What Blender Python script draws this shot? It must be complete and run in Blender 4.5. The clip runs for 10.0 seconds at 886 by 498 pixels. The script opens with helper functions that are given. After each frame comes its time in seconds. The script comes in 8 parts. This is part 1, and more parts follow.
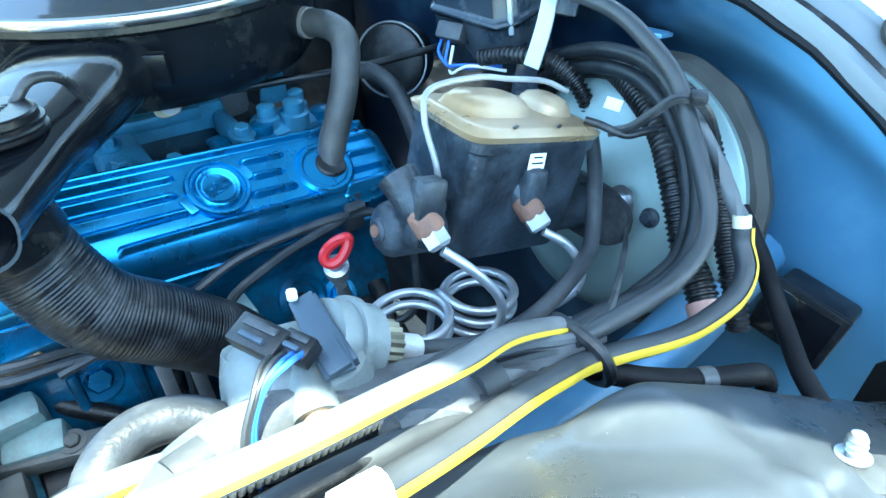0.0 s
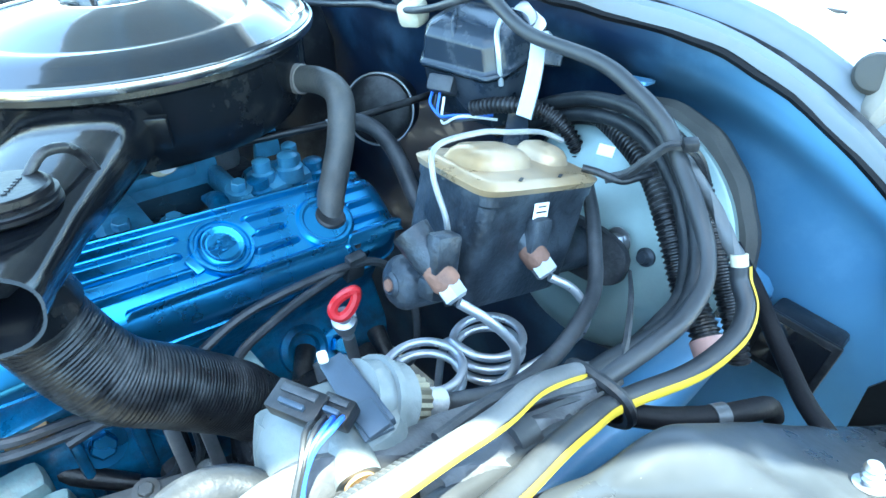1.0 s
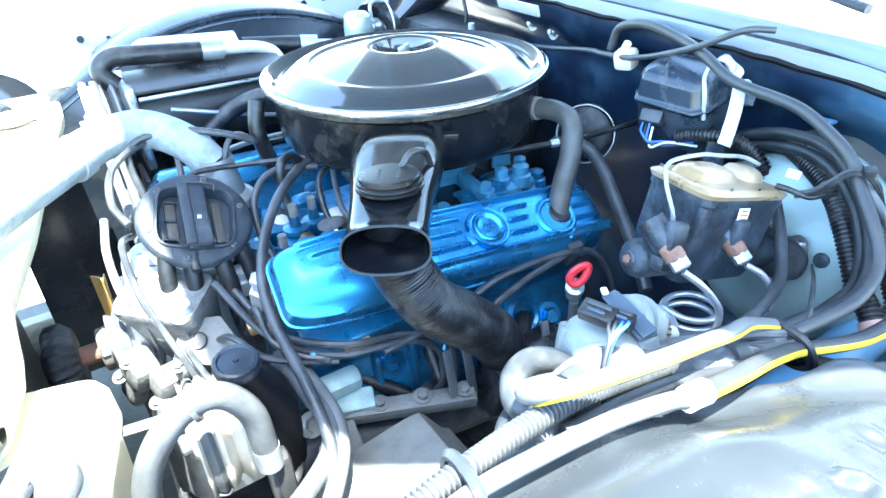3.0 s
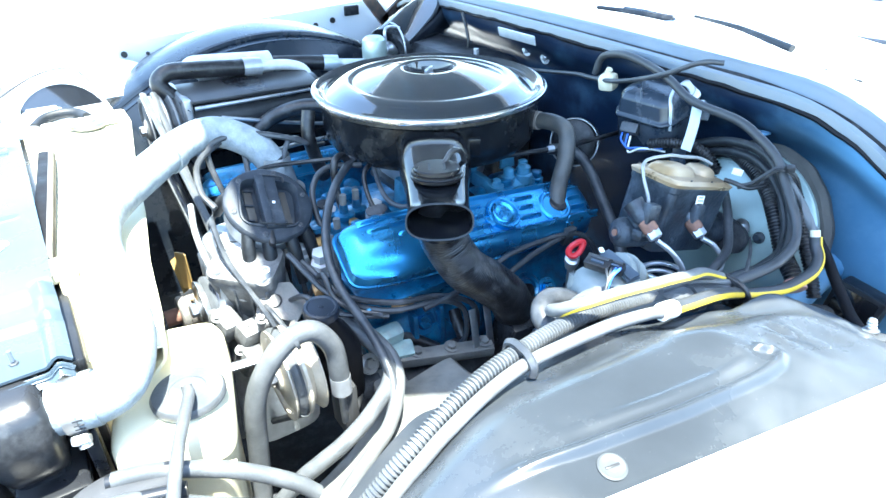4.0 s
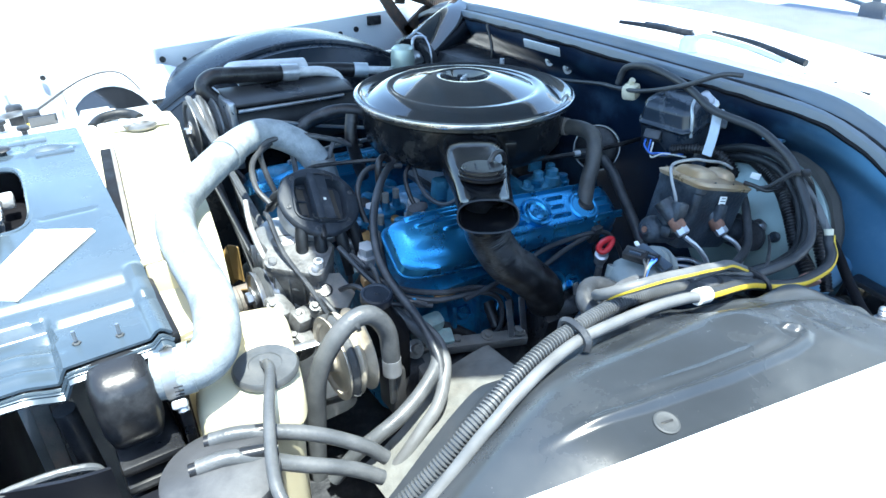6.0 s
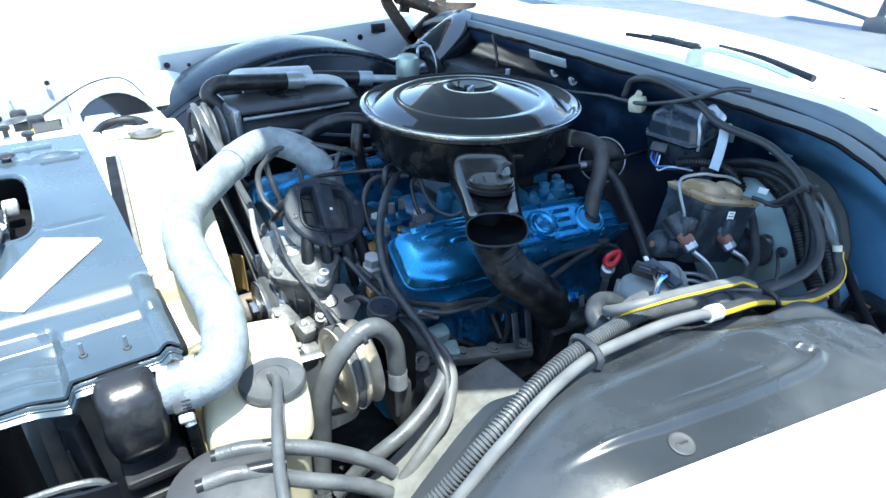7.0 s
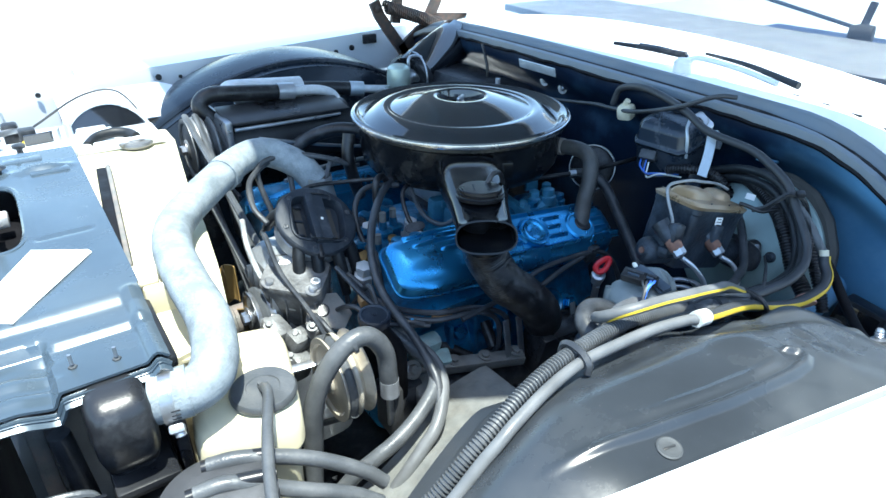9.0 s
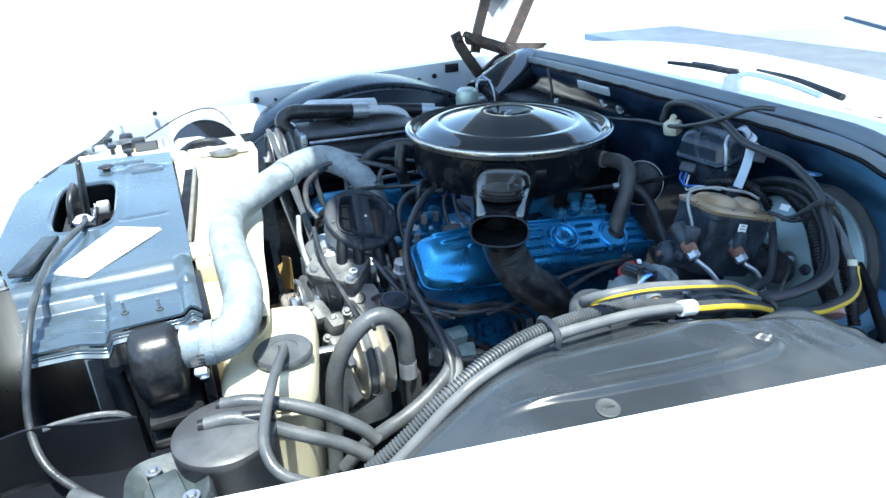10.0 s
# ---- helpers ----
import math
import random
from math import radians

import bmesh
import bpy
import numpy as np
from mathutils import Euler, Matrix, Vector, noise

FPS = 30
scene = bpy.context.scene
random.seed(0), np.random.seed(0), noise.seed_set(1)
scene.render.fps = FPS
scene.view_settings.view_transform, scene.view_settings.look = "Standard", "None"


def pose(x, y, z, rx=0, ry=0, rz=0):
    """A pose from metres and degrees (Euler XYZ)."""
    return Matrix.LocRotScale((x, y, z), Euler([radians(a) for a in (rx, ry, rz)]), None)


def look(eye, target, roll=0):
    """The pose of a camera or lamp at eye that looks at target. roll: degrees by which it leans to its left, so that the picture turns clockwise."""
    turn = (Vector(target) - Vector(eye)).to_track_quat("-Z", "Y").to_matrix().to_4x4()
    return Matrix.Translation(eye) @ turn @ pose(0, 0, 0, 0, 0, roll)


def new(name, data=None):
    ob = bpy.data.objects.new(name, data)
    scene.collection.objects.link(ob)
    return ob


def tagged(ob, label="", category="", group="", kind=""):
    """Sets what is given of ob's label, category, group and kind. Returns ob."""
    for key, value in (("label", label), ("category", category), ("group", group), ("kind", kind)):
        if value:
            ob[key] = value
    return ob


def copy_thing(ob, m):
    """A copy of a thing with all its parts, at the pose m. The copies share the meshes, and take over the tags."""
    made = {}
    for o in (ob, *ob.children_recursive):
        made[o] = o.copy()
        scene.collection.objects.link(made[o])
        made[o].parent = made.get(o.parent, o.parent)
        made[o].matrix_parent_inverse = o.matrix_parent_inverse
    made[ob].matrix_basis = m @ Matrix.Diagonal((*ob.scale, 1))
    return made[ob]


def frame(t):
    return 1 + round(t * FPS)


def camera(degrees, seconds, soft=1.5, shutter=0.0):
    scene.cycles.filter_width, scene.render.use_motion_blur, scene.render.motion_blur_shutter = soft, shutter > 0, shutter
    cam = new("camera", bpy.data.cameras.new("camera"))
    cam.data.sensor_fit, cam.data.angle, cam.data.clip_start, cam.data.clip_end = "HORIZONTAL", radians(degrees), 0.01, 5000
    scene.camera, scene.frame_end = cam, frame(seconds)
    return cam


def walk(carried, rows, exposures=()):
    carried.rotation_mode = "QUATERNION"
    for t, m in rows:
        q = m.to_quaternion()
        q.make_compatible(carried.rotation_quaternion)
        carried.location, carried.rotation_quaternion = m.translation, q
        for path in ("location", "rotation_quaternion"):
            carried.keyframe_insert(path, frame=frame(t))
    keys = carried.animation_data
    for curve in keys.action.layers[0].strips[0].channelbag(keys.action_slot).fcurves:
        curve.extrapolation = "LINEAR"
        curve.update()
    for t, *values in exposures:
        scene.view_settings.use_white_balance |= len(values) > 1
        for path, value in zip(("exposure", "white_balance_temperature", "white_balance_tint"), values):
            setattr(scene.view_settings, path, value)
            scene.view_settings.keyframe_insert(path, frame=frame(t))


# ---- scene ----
cam = camera(70.4, 10.0)
METRES, EYE, TILT, LEAN, TURN = 0.90, 1.18, -37.3, 0.0, -39.5
EX, EY = -0.198, -0.784
ROWS = [
    (0.0, 0.0, 0.0, 0.0, 0.0, 0.0, -0.0),
    (0.5, 0.0056, -0.0145, 0.0093, -3.92, 1.8, 2.64),
    (1.0, -0.0328, -0.0128, 0.0156, -2.57, 2.93, 2.64),
    (1.5, -0.0838, -0.0204, 0.0213, -0.39, 4.39, 1.5),
    (2.0, -0.1413, -0.0376, 0.0157, 1.51, 4.65, 1.03),
    (2.5, -0.1688, -0.1019, 0.0054, 5.74, 5.03, -2.46),
    (3.0, -0.1613, -0.2416, -0.0464, 7.92, 4.88, -2.81),
    (4.5, -0.2631, -0.5269, -0.1501, 3.95, 7.26, -2.73),
    (5.0, -0.2808, -0.5492, -0.1608, 4.11, 7.78, -3.05),
    (5.5, -0.2882, -0.5509, -0.1679, 4.63, 7.02, -3.13),
    (7.0, -0.3121, -0.5494, -0.1562, 4.23, 7.66, -3.96),
    (7.5, -0.3175, -0.5496, -0.1549, 4.14, 8.02, -3.59),
    (8.0, -0.3168, -0.5499, -0.1544, 4.16, 8.14, -3.77),
    (8.5, -0.3135, -0.5519, -0.1545, 4.27, 8.39, -3.61),
    (9.0, -0.3046, -0.5533, -0.1575, 3.84, 8.5, -3.36),
    (9.5, -0.2596, -0.5585, -0.1747, 6.22, 9.62, -3.06),
    (10.0, -0.1425, -0.5947, -0.23, 13.23, 11.07, -7.65),
]
# seconds, stops, kelvin, tint
EXPOSURES = [(0, 3.34, 5950, -13), (2.0, 3.92, 6280, -6), (2.6, 4.00, 6250, -3), (3.0, 3.84, 6200, -2), (4.5, 2.96, 6150, 0), (5.5, 2.36, 6100, 0), (7.5, 1.81, 6050, -1), (10, 1.71, 6050, -1)]
walk(cam, [(t, pose(EX, EY, EYE, TILT, LEAN, TURN) @ pose(METRES * x, METRES * y, METRES * z, 90 + pitch, roll, yaw)) for t, x, y, z, yaw, pitch, roll in ROWS],
     EXPOSURES)

# ---- world and sun ----
SUN_WAY = Vector((-0.03, -0.22, 1.0)).normalized()   # towards the sun
world = bpy.data.worlds.new("sky")
scene.world = world
world.use_nodes = True
wn, wl = world.node_tree.nodes, world.node_tree.links
sky = wn.new("ShaderNodeTexSky")
sky.sky_type = "NISHITA"
sky.sun_disc = False
sky.sun_elevation = math.asin(SUN_WAY.z)
sky.sun_rotation = math.atan2(SUN_WAY.x, SUN_WAY.y)
wn["Background"].inputs["Strength"].default_value = 0.15
wl.new(sky.outputs[0], wn["Background"].inputs["Color"])
sun = new("sun", bpy.data.lights.new("sun", "SUN"))
sun.data.energy = 3.6
sun.data.angle = radians(0.5)
sun.data.color = (1.0, 0.95, 0.87)
sun.matrix_world = look(SUN_WAY * 20, (0, 0, 0))

# ---- materials ----
def mat(name, color, rough=0.5, metal=0.0, vary=0.15, scale=30.0, bump=0.05, bump_scale=200.0, coat=0.0, dust=None, dust_amount=0.0, dust_scale=9.0, spec=0.5, specks=None):
    """A painted, moulded or cast surface: two scales of colour noise, uneven gloss, fine relief and a film of dust or rust."""
    m = bpy.data.materials.new(name)
    m.use_nodes = True
    n, l = m.node_tree.nodes, m.node_tree.links
    b = n["Principled BSDF"]
    b.inputs["Metallic"].default_value = metal
    b.inputs["Specular IOR Level"].default_value = spec
    b.inputs["Coat Weight"].default_value = coat
    b.inputs["Coat Roughness"].default_value = 0.08
    tc = n.new("ShaderNodeTexCoord")
    big, fine = n.new("ShaderNodeTexNoise"), n.new("ShaderNodeTexNoise")
    big.inputs["Scale"].default_value, big.inputs["Detail"].default_value = scale, 6
    fine.inputs["Scale"].default_value, fine.inputs["Detail"].default_value = bump_scale, 3
    for t in (big, fine):
        l.new(tc.outputs["Object"], t.inputs["Vector"])
    ramp = n.new("ShaderNodeMapRange")
    ramp.inputs["From Min"].default_value, ramp.inputs["From Max"].default_value = 0.3, 0.7
    ramp.inputs["To Min"].default_value, ramp.inputs["To Max"].default_value = 1 - vary, 1 + vary
    l.new(big.outputs["Fac"], ramp.inputs["Value"])
    mul = n.new("ShaderNodeVectorMath")
    mul.operation = "SCALE"
    mul.inputs[0].default_value = color
    l.new(ramp.outputs[0], mul.inputs["Scale"])
    out = mul.outputs[0]
    rr = n.new("ShaderNodeMapRange")
    rr.inputs["From Min"].default_value, rr.inputs["From Max"].default_value = 0.3, 0.7
    rr.inputs["To Min"].default_value, rr.inputs["To Max"].default_value = max(rough * 0.8, 0.02), min(rough * 1.25, 1)
    l.new(big.outputs["Fac"], rr.inputs["Value"])
    rough_out = rr.outputs[0]
    if dust:
        d = n.new("ShaderNodeTexNoise")
        d.inputs["Scale"].default_value, d.inputs["Detail"].default_value, d.inputs["Roughness"].default_value = dust_scale, 8, 0.7
        l.new(tc.outputs["Object"], d.inputs["Vector"])
        k = n.new("ShaderNodeMapRange")
        k.inputs["From Min"].default_value, k.inputs["From Max"].default_value = 0.52 - 0.3 * dust_amount, 0.88 - 0.2 * dust_amount
        k.inputs["To Max"].default_value = min(1.0, 0.35 + dust_amount)
        l.new(d.outputs["Fac"], k.inputs["Value"])
        mx = n.new("ShaderNodeMix")
        mx.data_type = "RGBA"
        l.new(k.outputs[0], mx.inputs["Factor"])
        l.new(out, mx.inputs["A"])
        mx.inputs["B"].default_value = (*dust, 1)
        out = mx.outputs["Result"]
        mr = n.new("ShaderNodeMix")
        l.new(k.outputs[0], mr.inputs["Factor"])
        l.new(rough_out, mr.inputs["A"])
        mr.inputs["B"].default_value = 0.8
        rough_out = mr.outputs["Result"]
    if specks:
        sp = n.new("ShaderNodeTexNoise")
        sp.inputs["Scale"].default_value, sp.inputs["Detail"].default_value = 330, 2
        l.new(tc.outputs["Object"], sp.inputs["Vector"])
        sk = n.new("ShaderNodeMapRange")
        sk.inputs["From Min"].default_value, sk.inputs["From Max"].default_value = 0.745, 0.80
        l.new(sp.outputs["Fac"], sk.inputs["Value"])
        sm = n.new("ShaderNodeMix")
        sm.data_type = "RGBA"
        l.new(sk.outputs[0], sm.inputs["Factor"])
        l.new(out, sm.inputs["A"])
        sm.inputs["B"].default_value = (*specks, 1)
        out = sm.outputs["Result"]
    l.new(out, b.inputs["Base Color"])
    l.new(rough_out, b.inputs["Roughness"])
    bp = n.new("ShaderNodeBump")
    bp.inputs["Strength"].default_value, bp.inputs["Distance"].default_value = min(bump * 4, 1.0), 0.001
    l.new(fine.outputs["Fac"], bp.inputs["Height"])
    l.new(bp.outputs[0], b.inputs["Normal"])
    return m


GREY_DUST, RUST = (0.22, 0.225, 0.23), (0.25, 0.09, 0.035)
ENGINE_BLUE = mat("engine_blue_paint", (0.055, 0.275, 0.54), 0.28, 0.9, 0.06, 25, 0.01, 90, coat=0.1)
ENGINE_BLUE.node_tree.nodes["Principled BSDF"].inputs["Coat Roughness"].default_value = 0.2
BLUE_CAST = mat("engine_blue_on_cast_iron", (0.028, 0.22, 0.44), 0.24, 0.55, 0.25, 40, 0.25, 160, coat=0.5, dust=(0.02, 0.03, 0.038), dust_amount=0.58, dust_scale=26)
PALE_BLUE = mat("worn_pale_blue_paint", (0.25, 0.36, 0.37), 0.5, 0.1, 0.25, 50, 0.2, 160, dust=RUST, dust_amount=0.12, dust_scale=40)
BODY_BLUE = mat("body_blue_paint", (0.10, 0.255, 0.44), 0.36, 0.15, 0.15, 6, 0.03, 40, coat=0.3, dust=(0.30, 0.43, 0.53), dust_amount=0.26, dust_scale=7)
BODY_WHITE = mat("white_body_paint", (0.78, 0.82, 0.86), 0.16, 0.0, 0.02, 3, 0.0, 40, coat=0.6)
COWL_BLUE = mat("cowl_blue_grey_paint", (0.15, 0.18, 0.21), 0.4, 0.1, 0.12, 8, 0.03, 60, dust=(0.24, 0.23, 0.21), dust_amount=0.25)
SATIN_BLACK = mat("satin_black_panel", (0.013, 0.014, 0.017), 0.27, 0.0, 0.2, 7, 0.04, 120, dust=(0.11, 0.11, 0.11), dust_amount=0.25, dust_scale=5)
SUPPORT_BLACK = mat("satin_black_support_paint", (0.065, 0.09, 0.115), 0.2, 0.2, 0.2, 7, 0.03, 120, dust=(0.10, 0.12, 0.135), dust_amount=0.2, dust_scale=6, coat=0.4, specks=(0.2, 0.22, 0.23))
GLOSS_BLACK = mat("gloss_black_enamel_and_shade", (0.010, 0.011, 0.014), 0.10, 0.0, 0.2, 5, 0.004, 60, coat=1.0, spec=0.7)
PAN_BLACK = mat("worn_black_pan_paint", (0.006, 0.007, 0.009), 0.24, 0.0, 0.2, 8, 0.04, 120, dust=(0.2, 0.18, 0.15), dust_amount=0.04, dust_scale=14, spec=0.28)
CHROME_EDGE = mat("bright_steel_edge", (0.55, 0.56, 0.58), 0.24, 1.0, 0.06, 40, 0.02, 200)
BLACK_PLASTIC = mat("black_plastic", (0.010, 0.011, 0.014), 0.40, 0.0, 0.25, 30, 0.06, 300, dust=GREY_DUST, dust_amount=0.06, dust_scale=25)
MOTOR_GREY = mat("dark_blue_grey_cover", (0.022, 0.032, 0.048), 0.24, 0.0, 0.15, 20, 0.04, 200, dust=GREY_DUST, dust_amount=0.08, dust_scale=20)
RUBBER = mat("black_rubber", (0.009, 0.009, 0.011), 0.34, 0.0, 0.25, 40, 0.1, 400, dust=GREY_DUST, dust_amount=0.1, dust_scale=30)
GREY_RUBBER = mat("aged_grey_rubber", (0.036, 0.040, 0.047), 0.38, 0.0, 0.2, 30, 0.1, 300, dust=(0.13, 0.135, 0.14), dust_amount=0.2, dust_scale=30)
DUSTY_HOSE = mat("dusty_radiator_hose", (0.19, 0.22, 0.24), 0.65, 0.0, 0.3, 25, 0.3, 350, dust=(0.40, 0.44, 0.47), dust_amount=0.42, dust_scale=45)
HOSE_BLACK = mat("black_rubber_hose", (0.011, 0.013, 0.016), 0.42, 0.0, 0.25, 30, 0.08, 300, dust=(0.07, 0.075, 0.08), dust_amount=0.10, dust_scale=35, spec=0.4)
# for dull rubber, and for dark sheets that stand in for shade
DEEP_BLACK = mat("dull_black_rubber_and_shade", (0.006, 0.006, 0.008), 0.6, 0.0, 0.25, 30, 0.08, 300, spec=0.2)
AGED_HOSE = mat("sunlit_aged_hose", (0.082, 0.088, 0.095), 0.36, 0.0, 0.2, 30, 0.12, 260, dust=(0.16, 0.16, 0.16), dust_amount=0.15, dust_scale=30)
WIRE_GREY = mat("grey_wire_cover", (0.034, 0.037, 0.042), 0.45, 0.0, 0.15, 30, 0.04, 200)
LOOM_PALE = mat("aged_grey_loom_cover", (0.125, 0.13, 0.135), 0.42, 0.0, 0.25, 30, 0.06, 200, dust=(0.13, 0.13, 0.13), dust_amount=0.2, dust_scale=25)
TAPE = mat("grey_friction_tape", (0.085, 0.09, 0.10), 0.40, 0.0, 0.3, 50, 0.25, 150)
ALU = mat("cast_aluminium", (0.5, 0.52, 0.54), 0.45, 0.75, 0.15, 40, 0.2, 250, dust=(0.25, 0.24, 0.22), dust_amount=0.2, dust_scale=30)
BRIGHT_ALU = mat("pale_cast_alloy", (0.62, 0.64, 0.66), 0.5, 0.35, 0.12, 40, 0.15, 250, dust=(0.3, 0.3, 0.3), dust_amount=0.15, dust_scale=30)
STEEL = mat("bare_steel", (0.45, 0.46, 0.48), 0.32, 0.9, 0.15, 50, 0.06, 250, dust=(0.2, 0.17, 0.14), dust_amount=0.1, dust_scale=40)
ZINC = mat("zinc_brake_pipe", (0.5, 0.52, 0.56), 0.34, 0.7, 0.1, 60, 0.03, 300)
GOLD = mat("yellow_chromate_steel", (0.46, 0.32, 0.18), 0.28, 0.55, 0.25, 16, 0.05, 160, dust=(0.50, 0.43, 0.36), dust_amount=0.3, dust_scale=14)
BOOSTER = mat("cadmium_booster_shell", (0.26, 0.34, 0.335), 0.32, 0.35, 0.25, 9, 0.05, 60, dust=(0.16, 0.18, 0.17), dust_amount=0.3, dust_scale=9)
IRON = mat("grey_cast_iron", (0.032, 0.035, 0.042), 0.55, 0.3, 0.25, 40, 0.5, 220, dust=(0.2, 0.2, 0.2), dust_amount=0.12, dust_scale=40)
MANIFOLD = mat("rusty_exhaust_iron", (0.2, 0.2, 0.19), 0.7, 0.2, 0.3, 40, 0.5, 200, dust=RUST, dust_amount=0.2, dust_scale=20)
RUSTY = mat("rusty_steel", (0.20, 0.105, 0.075), 0.75, 0.1, 0.3, 60, 0.3, 250)
CREAM = mat("cream_plastic", (0.72, 0.66, 0.47), 0.42, 0.0, 0.06, 6, 0.03, 120, spec=0.4, dust=(0.5, 0.45, 0.33), dust_amount=0.06)
RED = mat("red_plastic", (0.55, 0.02, 0.03), 0.3, 0.0, 0.12, 40, 0.03, 200, coat=0.3)
YELLOW = mat("yellow_stripe", (0.70, 0.49, 0.04), 0.45, 0.0, 0.08, 60, 0.02, 200)
WHITE_PLASTIC = mat("white_plastic", (0.75, 0.76, 0.72), 0.45, 0.0, 0.08, 60, 0.03, 200)
IVORY = mat("ivory_connector", (0.65, 0.6, 0.45), 0.5, 0.0, 0.15, 60, 0.05, 200)
BLUE_WIRE = mat("blue_wire", (0.05, 0.16, 0.62), 0.4, 0.0, 0.1, 60, 0.02, 200)
PAPER = mat("white_paper_label", (0.78, 0.78, 0.76), 0.6, 0.0, 0.05, 60, 0.02, 300)
ORANGE_TAN = mat("tan_tag", (0.5, 0.3, 0.14), 0.6, 0.0, 0.15, 60, 0.02, 300)
BARE_GREY = mat("galvanised_strap", (0.55, 0.6, 0.64), 0.4, 0.5, 0.1, 40, 0.03, 200)
SPRING_BROWN = mat("brown_spring_steel", (0.06, 0.05, 0.045), 0.5, 0.3, 0.25, 40, 0.1, 200, dust=RUST, dust_amount=0.2, dust_scale=40)
CONCRETE = mat("pale_concrete", (0.52, 0.51, 0.48), 0.85, 0.0, 0.12, 1.5, 0.2, 60, dust=(0.4, 0.39, 0.37), dust_amount=0.2, dust_scale=0.6)
YELLOW_FAN = mat("ochre_fan_blade", (0.32, 0.21, 0.075), 0.5, 0.0, 0.15, 20, 0.05, 100)
FIN = mat("radiator_core", (0.05, 0.05, 0.055), 0.6, 0.2, 0.2, 200, 0.3, 500)

SNORKEL = mat("worn_satin_enamel", (0.005, 0.006, 0.008), 0.10, 0.0, 0.25, 12, 0.03, 90, spec=0.35, dust=(0.12, 0.11, 0.09), dust_amount=0.04, dust_scale=25)
GRIMY = mat("grimy_blue_grey_casting", (0.020, 0.026, 0.036), 0.42, 0.2, 0.35, 60, 0.5, 200, dust=(0.15, 0.19, 0.24), dust_amount=0.20, dust_scale=28)
APRON = mat("grey_black_apron_paint", (0.036, 0.042, 0.050), 0.26, 0.0, 0.3, 6, 0.03, 90, spec=0.55, dust=(0.056, 0.060, 0.064), dust_amount=0.28, dust_scale=6, specks=(0.16, 0.16, 0.155))
LIGHT_IRON = mat("pale_oxidised_iron", (0.13, 0.135, 0.135), 0.6, 0.1, 0.25, 40, 0.3, 200, dust=(0.22, 0.18, 0.13), dust_amount=0.15, dust_scale=30)
DULL_ZINC = mat("dull_zinc_fastener", (0.06, 0.065, 0.07), 0.6, 0.2, 0.2, 60, 0.06, 250)
CRUISE_ALLOY = mat("dull_grey_alloy", (0.19, 0.215, 0.22), 0.45, 0.2, 0.12, 40, 0.12, 250, dust=(0.3, 0.31, 0.31), dust_amount=0.15, dust_scale=30)
FELT = mat("grey_brown_shell", (0.062, 0.060, 0.055), 0.7, 0.0, 0.2, 30, 0.15, 200)

GLASS = bpy.data.materials.new("windscreen_glass")
GLASS.use_nodes = True
gp = GLASS.node_tree.nodes["Principled BSDF"]
gp.inputs["Base Color"].default_value = (0.75, 0.82, 0.84, 1)
gp.inputs["Roughness"].default_value = 0.02
gp.inputs["Transmission Weight"].default_value = 1.0
gp.inputs["IOR"].default_value = 1.45


# ---- mesh helpers ----
WORLD = {}


def mesh_of(name, bm, material, smooth=True):
    bmesh.ops.recalc_face_normals(bm, faces=bm.faces[:])
    me = bpy.data.meshes.new(name)
    for f in bm.faces:
        f.smooth = smooth
    bm.to_mesh(me)
    bm.free()
    if smooth:
        me.set_sharp_from_angle(angle=radians(38))
    me.materials.append(material)
    return me


def part(name, bm, material, parent, label="", smooth=True):
    """Links a bmesh, made in world metres, as one mesh under a thing or a part."""
    ob = new(name, mesh_of(name, bm, material, smooth))
    ob.parent = parent
    ob.matrix_parent_inverse = WORLD.get(parent, Matrix()).inverted()
    return tagged(ob, label)


def thing(name, label, category, base=(0, 0, 0), group="", kind=""):
    ob = new(name)
    ob.empty_display_size = 0.05
    ob.location = base
    WORLD[ob] = Matrix.Translation(base)
    return tagged(ob, label, category, group, kind)


def solo(name, bm, material, label, category, group="", kind="", smooth=True):
    ob = new(name, mesh_of(name, bm, material, smooth))
    return tagged(ob, label, category, group, kind)


def axes(o, u, n):
    """A frame at o: x along u, z along n as nearly as may be."""
    u = Vector(u).normalized()
    n = Vector(n)
    v = n.cross(u).normalized()
    n = u.cross(v)
    m = Matrix((u, v, n)).transposed().to_4x4()
    m.translation = o
    return m


def facing(o, n, hint=(0, 0, 1)):
    """A frame at o whose z points along n."""
    n = Vector(n).normalized()
    u = Vector(hint).cross(n)
    if u.length < 1e-4:
        u = Vector((1, 0, 0))
    return axes(o, u, n)


def shift(x=0, y=0, z=0):
    return Matrix.Translation((x, y, z))


def box(sx, sy, sz, m=None, bevel=0.003, bm=None, seg=2, taper=1.0):
    """A bevelled box, centred in x and y, from z = 0 to sz; taper: its top against its foot."""
    b = bmesh.new()
    vs = bmesh.ops.create_cube(b, size=1.0)["verts"]
    for v in vs:
        k = taper if v.co.z > 0 else 1.0
        v.co = Vector((v.co.x * sx * k, v.co.y * sy * k, (v.co.z + 0.5) * sz))
    if bevel:
        bmesh.ops.bevel(b, geom=b.edges[:], offset=min(bevel, 0.45 * min(sx, sy, sz)), segments=seg, affect="EDGES", profile=0.5)
    return joined(b, m, bm)


def joined(b, m=None, bm=None):
    if m is not None:
        bmesh.ops.transform(b, matrix=m, verts=b.verts[:])
    if bm is None:
        return b
    me = bpy.data.meshes.new("tmp")
    b.to_mesh(me)
    b.free()
    bm.from_mesh(me)
    bpy.data.meshes.remove(me)
    return bm


